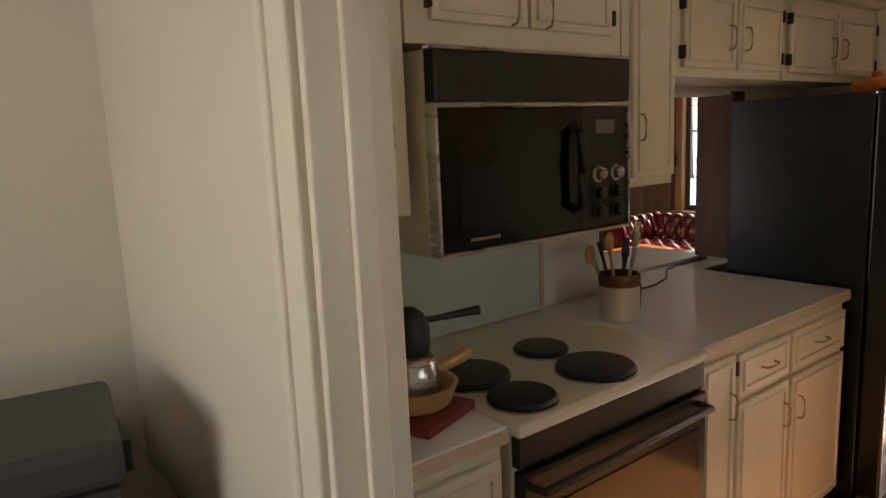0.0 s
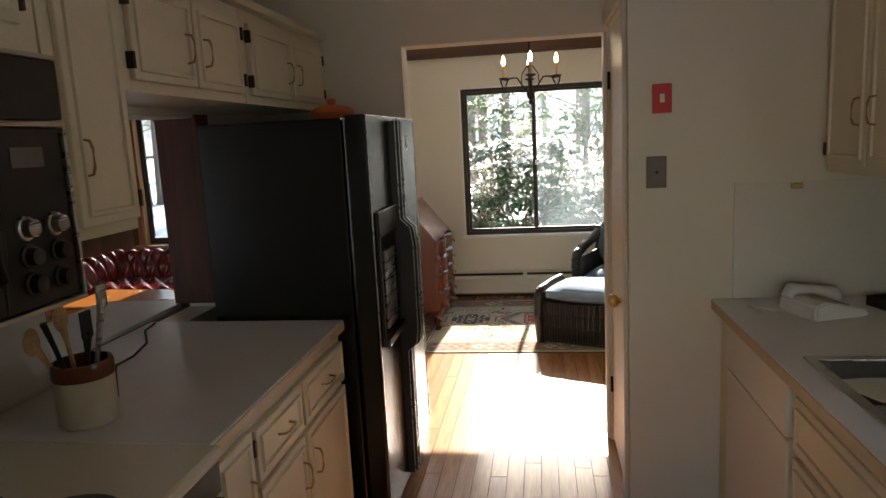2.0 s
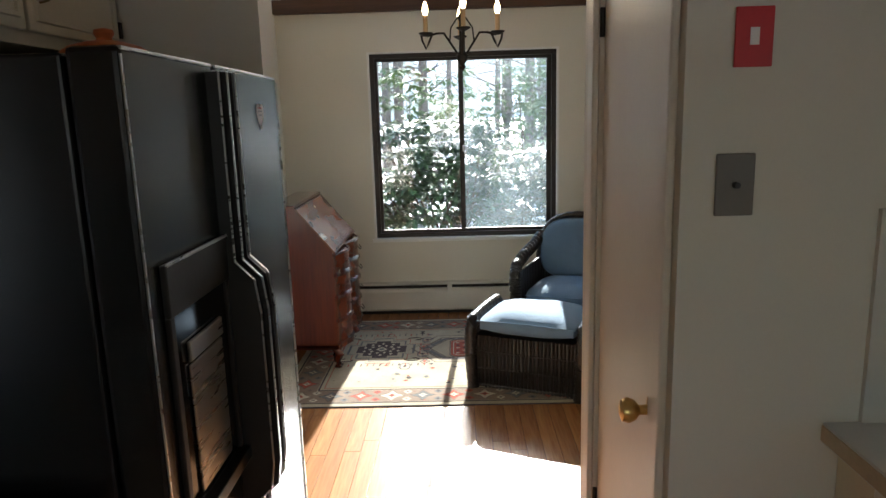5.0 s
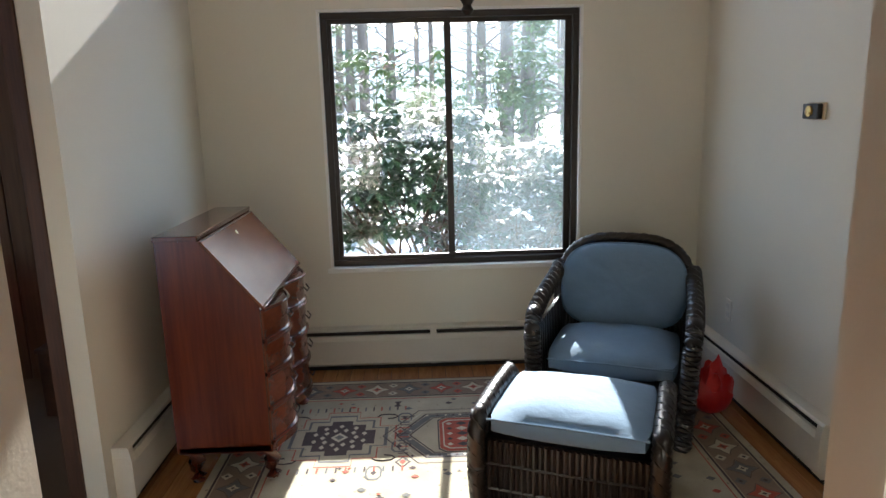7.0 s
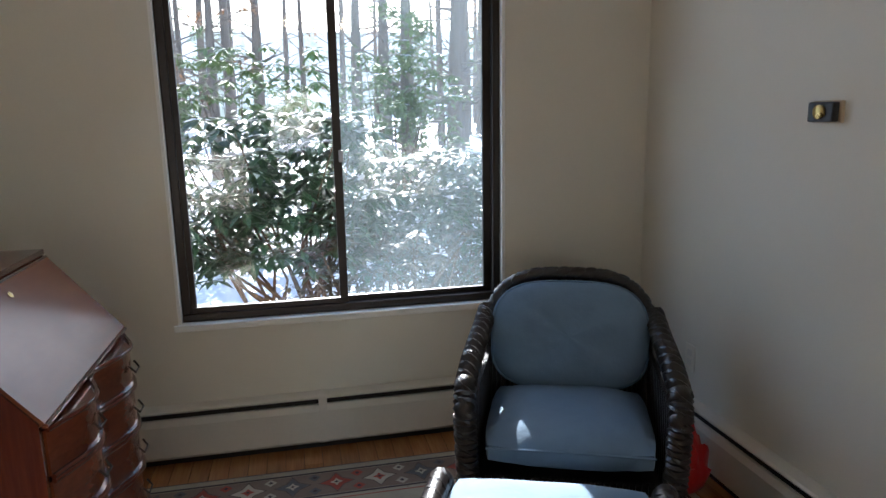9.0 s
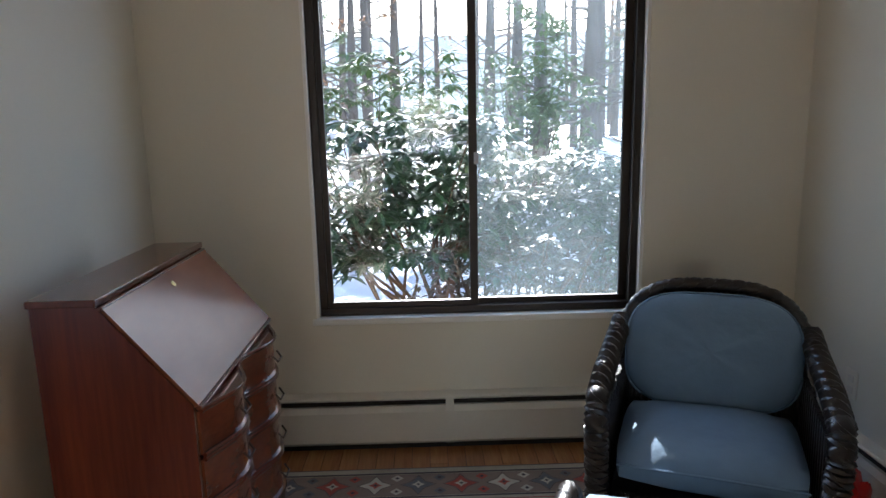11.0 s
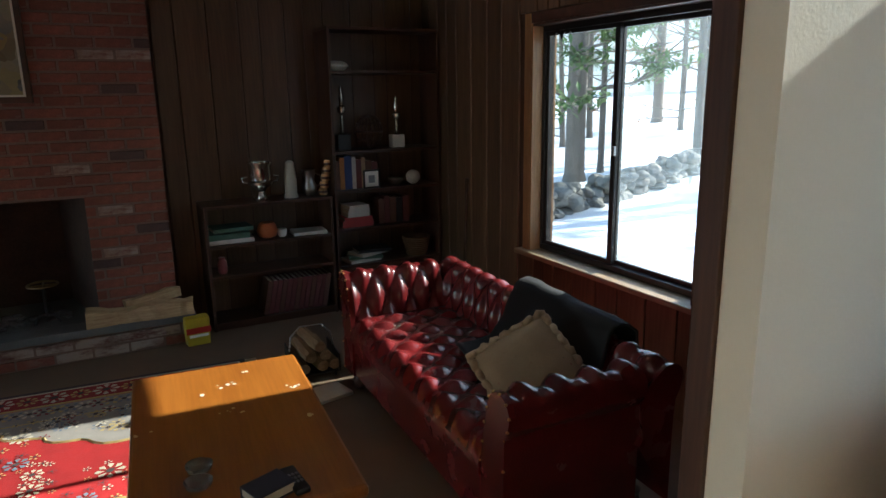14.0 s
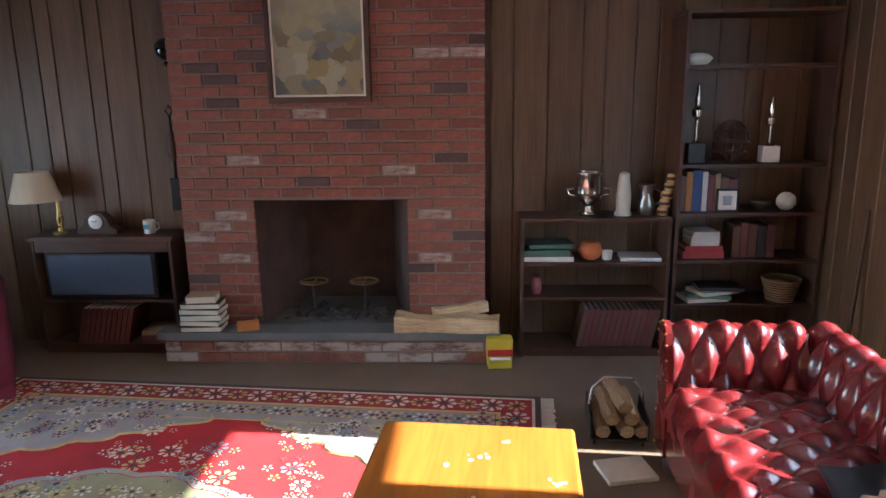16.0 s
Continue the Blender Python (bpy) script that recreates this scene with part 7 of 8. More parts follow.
def book(at, w, d, h, cover, rz=0.0, label="", group="", flat=True, lean=0.0):
    """A book lying flat, spine to -y, or standing with its spine to -y."""
    b_ = thing("book", at, label, "book", rz, group)
    if flat:
        cv = boxes(((-w / 2, -d / 2, 0), (w / 2, d / 2, 0.003)), ((-w / 2, -d / 2, h - 0.003), (w / 2, d / 2, h)), ((-w / 2, -d / 2, 0.003), (w / 2, -d / 2 + 0.003, h - 0.003)))
        pg = boxes(((-w / 2 + 0.004, -d / 2 + 0.003, 0.003), (w / 2 - 0.004, d / 2 - 0.005, h - 0.003)))
    else:
        cv = boxes(((-w / 2, -d / 2, 0), (-w / 2 + 0.003, d / 2, h)), ((w / 2 - 0.003, -d / 2, 0), (w / 2, d / 2, h)), ((-w / 2 + 0.003, -d / 2, 0), (w / 2 - 0.003, -d / 2 + 0.003, h)))
        pg = boxes(((-w / 2 + 0.003, -d / 2 + 0.003, 0.003), (w / 2 - 0.003, d / 2 - 0.004, h - 0.004)))
    part("cover", cv, cover, b_)
    part("page_block", pg, M_PAPER, b_)
    if lean:
        b_.rotation_euler.y = radians(lean)
    return b_


M_PAPER = surface("book_paper", (0.66, 0.60, 0.48), 0.85, vary=0.06, scale=30)
BK = {n: surface("book_cover_" + n, c, 0.5, vary=0.12, scale=12) for n, c in dict(black=(0.02, 0.02, 0.022), white=(0.6, 0.58, 0.54), blue=(0.06, 0.26, 0.36), navy=(0.03, 0.06, 0.20), red=(0.30, 0.03, 0.03), tan=(0.42, 0.30, 0.17), brown=(0.12, 0.05, 0.03), green=(0.07, 0.14, 0.10), orange=(0.5, 0.2, 0.05), maroon=(0.13, 0.03, 0.03)).items()}
z = 0.206
for k, (c, w, d, h, rz) in enumerate((("black", 0.25, 0.19, 0.034, 3), ("black", 0.25, 0.18, 0.034, -4), ("blue", 0.25, 0.19, 0.038, 6), ("black", 0.25, 0.18, 0.034, -2), ("black", 0.24, 0.17, 0.034, 4), ("tan", 0.18, 0.15, 0.042, 8))):
    # the fore-edges face the room
    book((5.61, 7.70, z), w, d, h, BK[c], 180 + rz, "hardback book in a stack on the hearth", "books stacked on the hearth")
    z += h + 0.0005
book((5.885, 7.68, 0.206), 0.13, 0.09, 0.04, BK["orange"], 20, "small orange book lying on the hearth", "")
yb = thing("yellow_bag", (7.435, 7.585, 0.0), "yellow and red paper bag by the hearth", "bag", 4)
bm = boxes(((-0.075, -0.045, 0), (0.075, 0.045, 0.19)), bevel=0.012)
for v in bm.verts:
    v.co += Vector((0.008 * noise.noise(v.co * 20), 0.010 * noise.noise(v.co * 17 + Vector((3, 0, 0))), 0)) * (v.co.z > 0.01)
part("bag_body", bm, surface("yellow_paper", (0.55, 0.42, 0.03), 0.5, vary=0.1), yb)
part("red_band", boxes(((-0.077, -0.048, 0.085), (0.077, -0.046, 0.125))), surface("red_print_band", (0.5, 0.03, 0.02), 0.5), yb)
part("white_band", boxes(((-0.06, -0.048, 0.06), (0.06, -0.046, 0.078))), M_SILL, yb)
# painting
pt = thing("landscape_painting", (6.395, CY, 1.565), "framed landscape painting in ochre and grey on the chimney", "painting")
PW, PH = 0.302, 0.80
for name, bm in (("frame_rail", boxes(((-PW, -0.035, 0), (PW, 0, 0.035)), bevel=0.004)), ("frame_rail", boxes(((-PW, -0.035, PH), (PW, 0, PH + 0.035)), bevel=0.004)), ("frame_stile", boxes(((-PW, -0.035, 0.035), (-PW + 0.032, 0, PH)), bevel=0.004)), ("frame_stile", boxes(((PW - 0.032, -0.035, 0.035), (PW, 0, PH)), bevel=0.004))):
    part(name, bm, M_DKWOOD, pt)
for a, b in (((-PW + 0.032, 0.035), (PW - 0.032, 0.047)), ((-PW + 0.032, PH - 0.012), (PW - 0.032, PH)), ((-PW + 0.032, 0.047), (-PW + 0.044, PH - 0.012)), ((PW - 0.044, 0.047), (PW - 0.032, PH - 0.012))):
    part("inner_slip", boxes(((a[0], -0.028, a[1]), (b[0], -0.004, b[1])), bevel=0.002), M_TRIM, pt, "cream inner slip")
m, nt, b = blank("oil_landscape", 0.45)
co = nt.nodes.new("ShaderNodeTexCoord")
sp = nt.nodes.new("ShaderNodeSeparateXYZ")
nt.links.new(co.outputs["Object"], sp.inputs[0])
vo = nt.nodes.new("ShaderNodeTexVoronoi")
vo.inputs["Scale"].default_value, vo.inputs["Randomness"].default_value = 11.0, 1.0
warp = nt.nodes.new("ShaderNodeVectorMath")
warp.operation = "MULTIPLY_ADD"
wob = nt.nodes.new("ShaderNodeTexNoise")
wob.inputs["Scale"].default_value = 9.0
nt.links.new(co.outputs["Object"], wob.inputs["Vector"])
nt.links.new(wob.outputs["Color"], warp.inputs[0])
warp.inputs[1].default_value = (0.16, 0.16, 0.10)
nt.links.new(co.outputs["Object"], warp.inputs[2])
nt.links.new(warp.outputs[0], vo.inputs["Vector"])
patch = nt.nodes.new("ShaderNodeSeparateColor")
nt.links.new(vo.outputs["Color"], patch.inputs[0])
c = ramp(nt, patch.outputs[0], [(0.0, (0.055, 0.055, 0.05)), (0.22, (0.16, 0.17, 0.17)), (0.42, (0.34, 0.30, 0.18)), (0.6, (0.14, 0.10, 0.035)), (0.8, (0.44, 0.40, 0.27)), (1.0, (0.30, 0.24, 0.07))])
sky_part = ramp(nt, math_node(nt, "ADD", sp.outputs["Z"], math_node(nt, "MULTIPLY", noise_tex(nt, 5, 4), 0.3)), [(0.52, (0, 0, 0)), (0.62, (0.75, 0.75, 0.75))])
c = mixc(nt, sky_part, c, ramp(nt, noise_tex(nt, 6, 4), [(0.35, (0.42, 0.36, 0.14)), (0.65, (0.26, 0.28, 0.22))]))
c = mixc(nt, math_node(nt, "MULTIPLY", noise_tex(nt, 22, 4, (1, 1, 1.5), 0.7), 0.4), c, (0.12, 0.11, 0.08))
nt.links.new(c, b.inputs["Base Color"])
bump(nt, b, noise_tex(nt, 90, 3), 0.4, 0.003)
part("canvas", boxes(((-PW + 0.044, -0.022, 0.047), (PW - 0.044, -0.010, PH - 0.012))), m, pt)


# shelves
def shelf_unit(name, x0, x1, y0, y1, top, levels, label, t=0.02):
    s = thing(name, ((x0 + x1) / 2, y1, 0), label, "bookshelf")
    hx, dp = (x1 - x0) / 2, y1 - y0
    for x in (-hx, hx - t):
        part("side_board", boxes(((x, -dp, 0), (x + t, 0, top)), bevel=0.002), M_DKWOODZ, s)
    part("top_board", boxes(((-hx, -dp - 0.004, top), (hx, 0, top + t)), bevel=0.002), M_DKWOOD, s)
    for z in levels:
        part("shelf", boxes(((-hx + t, -dp + 0.004, z - t), (hx - t, -0.006, z)), bevel=0.002), M_DKWOOD, s)
    part("back_board", boxes(((-hx + t, -0.006, 0.02), (hx - t, -0.001, top))), M_DKWOOD, s)
    part("plinth", boxes(((-hx + t, -dp + 0.02, 0), (hx - t, -dp + 0.035, max(0.02, levels[0] - t)))), M_DKWOOD, s)
    return s


shelf_unit("low_bookshelf", 7.565, 8.457, 7.742, FN - 0.003, 0.852, (0.055, 0.385, 0.60), "low dark wood bookshelf")
shelf_unit("tall_bookshelf", 8.475, 9.335, 7.742, FN - 0.003, 2.02, (0.08, 0.34, 0.615, 0.90, 1.185, 1.745), "tall dark wood bookshelf holding trophies and books")
# low shelf contents
for k, (c, w, h, dx) in enumerate((("white", 0.30, 0.03, 0), ("green", 0.28, 0.04, -0.02), ("green", 0.27, 0.025, 0.01))):
    book((7.74 + dx, 7.88, 0.60 + 0.0405 * k - 0.01 * (k == 1)), w, 0.2, h, BK[c], 2 * k, "large flat book on the low shelf", "flat books on the low shelf")
t = thing("orange_bowl", (8.0, 7.86, 0.60), "round orange pottery bowl on the low shelf", "bowl")
bm = B()
lathe(bm, [(0.035, 0), (0.06, 0.012), (0.075, 0.05), (0.06, 0.095), (0.045, 0.11), (0.04, 0.108)], (0, 0, 0), 24)
part("bowl", bm, M_TERRA, t, smooth=40)
t = thing("white_cup", (8.10, 7.84, 0.60), "small white cup on the low shelf", "cup")
bm = B()
lathe(bm, [(0.022, 0), (0.03, 0.01), (0.034, 0.055), (0.030, 0.055), (0.02, 0.012)], (0, 0, 0), 18)
part("cup", bm, M_WHITE, t, smooth=40)
book((8.30, 7.87, 0.60), 0.24, 0.18, 0.022, BK["white"], -4, "thin flat book on the low shelf", "")
t = thing("pink_jar", (7.67, 7.84, 0.385), "small dark pink jar on the shelf", "jar")
bm = B()
lathe(bm, [(0.026, 0), (0.034, 0.02), (0.032, 0.08), (0.02, 0.10), (0.024, 0.115)], (0, 0, 0), 18)
part("jar", bm, surface("dusky_pink_glaze", (0.35, 0.10, 0.10), 0.3), t, smooth=40)
for k in range(13):
    book((7.93 + 0.036 * k, 7.87, 0.057), 0.032, 0.19, 0.245, BK["maroon" if k % 3 else "brown"], 0, "maroon bound volume leaning on the bottom shelf", "row of maroon volumes", False, 12)
M_PEWTER = surface("dull_pewter", (0.30, 0.28, 0.26), 0.35, 1.0, vary=0.15, scale=8)
t = thing("silver_trophy_bowl", (7.98, 7.86, 0.872), "silver footed ice bucket with side handles", "trophy")
bm = B()
lathe(bm, [(0.055, 0), (0.058, 0.012), (0.035, 0.03), (0.028, 0.06), (0.045, 0.085), (0.085, 0.11), (0.09, 0.13), (0.075, 0.14), (0.075, 0.24), (0.088, 0.258), (0.088, 0.265), (0.07, 0.265), (0.065, 0.14)], (0, 0, 0), 32)
part("cup", bm, M_SILVER, t, smooth=40)
for s in (-1, 1):
    bm = B()
    tube(bm, [(s * 0.085, 0, 0.12), (s * 0.12, 0, 0.13), (s * 0.125, 0, 0.16), (s * 0.09, 0, 0.165)], 0.006, 6)
    part("handle", bm, M_SILVER, t, smooth=50)
t = thing("pewter_tankard", (8.19, 7.86, 0.872), "tall pale tankard on the low bookshelf", "tankard")
bm = B()
lathe(bm, [(0.05, 0), (0.052, 0.01), (0.042, 0.03), (0.045, 0.12), (0.036, 0.20), (0.030, 0.25), (0.012, 0.262)], (0, 0, 0), 24)
part("body", bm, surface("pale_stoneware", (0.5, 0.46, 0.38), 0.35, vary=0.1), t, smooth=40)
t = thing("pewter_jug", (8.33, 7.87, 0.872), "dull pewter jug on the low bookshelf", "jug")
bm = B()
lathe(bm, [(0.04, 0), (0.05, 0.02), (0.055, 0.07), (0.035, 0.11), (0.045, 0.17), (0.05, 0.185), (0.042, 0.185)], (0, 0, 0), 24)
part("body", bm, M_PEWTER, t, smooth=40)
bm = B()
tube(bm, [(0.045, 0, 0.16), (0.085, 0, 0.14), (0.085, 0, 0.08), (0.05, 0, 0.06)], 0.006, 6)
part("handle", bm, M_PEWTER, t, smooth=50)
t = thing("striped_carving", (8.42, 7.84, 0.872), "leaning carved figure in dark and pale stripes", "carving", 0)
bm = B()
for k in range(5):
    lathe(bm, [(0.028, 0.05 * k + 0.002), (0.034, 0.05 * k + 0.025), (0.028, 0.05 * k + 0.05)], (0.012 * k, 0, 0), 14)
part("carving", bm, M_BEECH, t, smooth=40)
for k in range(5):
    bm = B()
    lathe(bm, [(0.0345, 0.05 * k + 0.016), (0.0355, 0.05 * k + 0.025), (0.0345, 0.05 * k + 0.034)], (0.012 * k, 0, 0), 14)
    part("dark_stripe", bm, M_DKWOOD, t, smooth=40)


def trophy(x, z, h, base_mat, label):
    t = thing("trophy", (x, 7.87, z), label, "trophy", group="trophies")
    part("base", boxes(((-0.05, -0.04, 0), (0.05, 0.04, 0.10 * h / 0.4)), bevel=0.004), base_mat, t)
    bm = B()
    b0 = 0.10 * h / 0.4
    lathe(bm, [(0.03, b0), (0.012, b0 + 0.02), (0.010, b0 + 0.30 * h), (0.03, b0 + 0.34 * h), (0.034, b0 + 0.42 * h), (0.014, b0 + 0.46 * h)], (0, 0, 0), 20)
    part("stem", bm, M_SILVER, t, smooth=40)
    bm = B()
    lathe(bm, [(0.014, b0 + 0.46 * h), (0.02, b0 + 0.55 * h), (0.010, b0 + 0.66 * h), (0.013, b0 + 0.70 * h), (0.004, b0 + 0.75 * h)], (0, 0, 0), 14)
    part("figure", bm, M_SILVER, t, smooth=40)
    return t


trophy(8.60, 1.185, 0.46, M_BLACKM, "tall silver trophy on a black base")
trophy(9.03, 1.185, 0.38, M_WHITE, "silver figure trophy on a white base")
t = thing("wire_globe", (8.81, 7.88, 1.185), "dark round basketwork globe on the shelf", "globe")
bm = B()
for k in range(9):
    a = math.pi * k / 9
    tube(bm, [(0.10 * math.cos(a) * math.sin(q * 0.2618), 0.10 * math.sin(a) * math.sin(q * 0.2618), 0.125 + 0.12 * math.cos(q * 0.2618)) for q in range(25)], 0.006, 5)
for zz in (-0.06, 0.0, 0.06):
    rr2 = math.sqrt(0.0100 - zz * zz * 0.69)
    tube(bm, [(rr2 * math.cos(q * 0.2618), rr2 * math.sin(q * 0.2618), 0.125 + zz) for q in range(24)], 0.006, 5, True)
part("basket", bm, M_DKWOOD, t, smooth=50, kind="stuff")
t = thing("sun_hat", (8.58, 7.86, 1.745), "folded white sun hat on the upper shelf", "hat")
bm = B()
cushion(bm, -0.07, 0.07, -0.06, 0.05, 0, 0.07, 0.03, 8)
part("cap", bm, M_WHITE, t, smooth=70)
x = 8.51
for k, (c, w, h) in enumerate((("brown", 0.035, 0.21), ("orange", 0.035, 0.235), ("navy", 0.055, 0.245), ("white", 0.03, 0.235), ("maroon", 0.04, 0.215), ("tan", 0.03, 0.225), ("brown", 0.05, 0.20), ("maroon", 0.04, 0.19))):
    book((x + w / 2, 7.90, 0.90), w, 0.17, h, BK[c], 0, "upright hardback on the tall bookshelf", "upright books on the tall shelf", False)
    x += w + 0.002
t = thing("photo_frame", (8.78, 7.785, 0.90), "small framed photograph standing on the shelf", "photo frame")
part("frame", boxes(((-0.065, -0.006, 0), (0.065, 0.008, 0.012)), ((-0.065, -0.006, 0.125), (0.065, 0.008, 0.137)), ((-0.065, -0.006, 0.012), (-0.053, 0.008, 0.125)), ((0.053, -0.006, 0.012), (0.065, 0.008, 0.125)), bevel=0.002), M_BLACKM, t)
part("mount", boxes(((-0.053, -0.001, 0.012), (0.053, 0.004, 0.125))), M_SILL, t)
part("picture", boxes(((-0.025, -0.002, 0.04), (0.025, -0.001, 0.095))), surface("grey_photo", (0.2, 0.22, 0.25), 0.3, vary=0.4, scale=40), t)
t = thing("pale_ball", (9.14, 7.83, 0.90), "pale worn ball on the shelf", "ball")
bm = B()
bmesh.ops.create_uvsphere(bm, u_segments=20, v_segments=12, radius=0.055, matrix=Matrix.Translation((0, 0, 0.055)))
part("ball", bm, surface("worn_pale_leather", (0.5, 0.46, 0.42), 0.5, vary=0.15, scale=15), t, smooth=70)
t = thing("grey_bowl", (9.0, 7.85, 0.90), "small grey bowl on the shelf", "bowl")
bm = B()
lathe(bm, [(0.03, 0), (0.055, 0.03), (0.058, 0.055), (0.05, 0.055)], (0, 0, 0), 18)
part("bowl", bm, M_PEWTER, t, smooth=40)
z = 0.615
for k, (c, w, h) in enumerate((("red", 0.24, 0.045), ("red", 0.22, 0.03), ("white", 0.17, 0.03), ("white", 0.17, 0.03), ("white", 0.16, 0.025))):
    book((8.67, 7.88, z), w, 0.17, h, BK[c], 2 * k - 3, "flat book in a stack on the tall shelf", "books stacked on the tall shelf")
    z += h + 0.0005
x = 8.84
for k, (c, w, h) in enumerate((("brown", 0.045, 0.19), ("maroon", 0.04, 0.21), ("brown", 0.05, 0.2), ("black", 0.05, 0.19), ("maroon", 0.05, 0.2))):
    book((x + w / 2, 7.90, 0.616), w, 0.17, h, BK[c], 0, "dark upright book on the tall bookshelf", "dark books on the tall shelf", False)
    x += w + 0.004
for k, (c, rz) in enumerate((("white", 8), ("green", -12), ("white", 20), ("black", -4))):
    book((8.70 + 0.03 * k, 7.87, 0.341 + 0.0225 * k), 0.26, 0.18, 0.022, BK[c], rz, "loose magazine on the lower shelf", "loose magazines")
t = thing("woven_basket", (9.16, 7.84, 0.341), "small brown woven basket on the shelf", "basket")
bm = B()
for k in range(9):
    rad = 0.075 + 0.004 * k
    tube(bm, [(rad * math.cos(q * 0.2618), rad * math.sin(q * 0.2618), 0.008 + 0.016 * k) for q in range(24)], 0.0085, 5, True)
lathe(bm, [(0.07, 0.0), (0.07, 0.006)], (0, 0, 0), 20)
part("basket", bm, wood("basket_cane", (0.12, 0.06, 0.03), (0.25, 0.14, 0.07), 0.6, "x", 8), t, smooth=60, kind="stuff")

# media cabinet by the chimney with lamp, clock, mug
mc = thing("media_cabinet", (4.95, FN - 0.004, 0), "dark wood media cabinet with a screen and leaning records", "cabinet")
for x in (-0.45, 0.43):
    part("side_board", boxes(((x, -0.262, 0.02), (x + 0.02, 0, 0.745)), bevel=0.003), M_DKWOODZ, mc)
for z in (0.04, 0.34):
    part("shelf", boxes(((-0.43, -0.255, z), (0.43, -0.01, z + 0.02)), bevel=0.002), M_DKWOOD, mc)
part("top_board", boxes(((-0.465, -0.275, 0.745), (0.465, 0, 0.77)), bevel=0.004), M_DKWOOD, mc)
part("back_board", boxes(((-0.43, -0.008, 0.06), (0.43, -0.002, 0.744))), M_DKWOOD, mc)
part("apron_rail", boxes(((-0.429, -0.26, 0.668), (0.429, -0.242, 0.744)), bevel=0.003), M_DKWOOD, mc)
part("base", boxes(((-0.44, -0.25, 0), (0.44, -0.02, 0.04))), M_DKWOOD, mc)
tv = thing("television", (4.92, 7.905, 0.361), "grey-blue television screen in the cabinet", "television")
part("case", boxes(((-0.36, -0.10, 0), (0.36, 0.12, 0.30)), bevel=0.01), M_BLACKM, tv)
part("screen", boxes(((-0.335, -0.108, 0.03), (0.335, -0.1, 0.285)), bevel=0.003), surface("grey_blue_screen", (0.075, 0.10, 0.14), 0.3, vary=0.08), tv)
for k in range(10):
    book((4.73 + 0.034 * k, 7.915, 0.062), 0.028, 0.24, 0.245, BK["maroon" if k % 4 else "brown"], 0, "thin record sleeve leaning in the cabinet", "records in the cabinet", False, 14)
for k in range(3):
    book((5.24, 7.91, 0.0605 + 0.028 * k), 0.22, 0.2, 0.027, BK[("maroon", "brown", "tan")[k]], 3 * k, "flat album in the media cabinet", "albums in the cabinet")
tl = thing("table_lamp", (4.64, 7.90, 0.77), "brass swing-arm table lamp with a cream shade", "lamp")
bm = B()
lathe(bm, [(0.05, 0), (0.05, 0.012), (0.02, 0.02), (0.014, 0.05), (0.024, 0.09), (0.014, 0.13), (0.010, 0.20), (0.008, 0.235)], (0, 0, 0), 20)
part("stand", bm, M_BRASS, tl, smooth=40)
bm = B()
tube(bm, [(0, 0, 0.22), (-0.03, -0.01, 0.245), (-0.10, -0.03, 0.24), (-0.12, -0.03, 0.26)], 0.006, 6)
part("swing_arm", bm, M_BRASS, tl, smooth=50)
bm = B()
lathe(bm, [(0.15, 0.215), (0.095, 0.40), (0.093, 0.40), (0.147, 0.217)], (-0.12, -0.03, 0), 28)
part("shade", bm, surface("cream_pleated_shade", (0.66, 0.58, 0.42), 0.8, vary=0.06, scale=20), tl, "cream cloth shade", smooth=40)
mcx = thing("mantel_clock", (4.89, 7.91, 0.77), "dark wooden mantel clock with a pale dial", "clock")
bm = B()
prism(bm, [(-0.13, 0), (0.13, 0), (0.13, 0.025), (0.09, 0.05), (0.07, 0.10), (0.03, 0.135), (-0.03, 0.135), (-0.07, 0.10), (-0.09, 0.05), (-0.13, 0.025)], "y", -0.04, 0.04)
part("case", bm, M_DKWOOD, mcx)
bm = B()
lathe(bm, [(0.045, -0.041), (0.045, -0.046), (0.038, -0.048)], (0, 0, 0.078), 28, "y")
part("dial", bm, M_WHITE, mcx, smooth=40)
for dx, dz in ((0.016, 0.018), (-0.024, 0.008)):
    bm = B()
    tube(bm, [(0, -0.0495, 0.078), (dx, -0.0495, 0.078 + dz)], 0.0015, 5)
    part("clock_hand", bm, M_BLACKM, mcx)
mg = thing("mug", (5.22, 7.90, 0.77), "white and blue mug on the media cabinet", "mug")
bm = B()
lathe(bm, [(0.032, 0), (0.036, 0.006), (0.037, 0.085), (0.033, 0.085), (0.03, 0.01)], (0, 0, 0), 22)
part("cup", bm, M_WHITE, mg, smooth=40)
bm = B()
tube(bm, [(0.035, 0, 0.07), (0.06, 0, 0.065), (0.062, 0, 0.03), (0.035, 0, 0.018)], 0.005, 6)
part("handle", bm, M_WHITE, mg, smooth=50)
part("blue_band", boxes(((-0.02, -0.0385, 0.03), (0.02, -0.0365, 0.06))), BK["blue"], mg)
sc = thing("wall_sconce", (5.50, 7.92, 1.36), "dark carved wall ornament beside the chimney", "ornament")
bm = B()
tube(bm, [(0, -0.03, 0.0), (0.03, -0.05, 0.12), (0.0, -0.04, 0.28), (0.02, -0.05, 0.40), (-0.02, -0.06, 0.47)], [0.012, 0.03, 0.018, 0.03, 0.05], 10)
bmesh.ops.create_icosphere(bm, subdivisions=2, radius=0.075, matrix=Matrix.Translation((-0.03, -0.07, 0.53)) @ Matrix.Diagonal((1, 0.7, 0.9, 1)))
for v in bm.verts:
    v.co += Vector((1, 1, 1)) * 0.012 * noise.noise(v.co * 22)
part("carving", bm, M_GLASSB, sc, smooth=60)
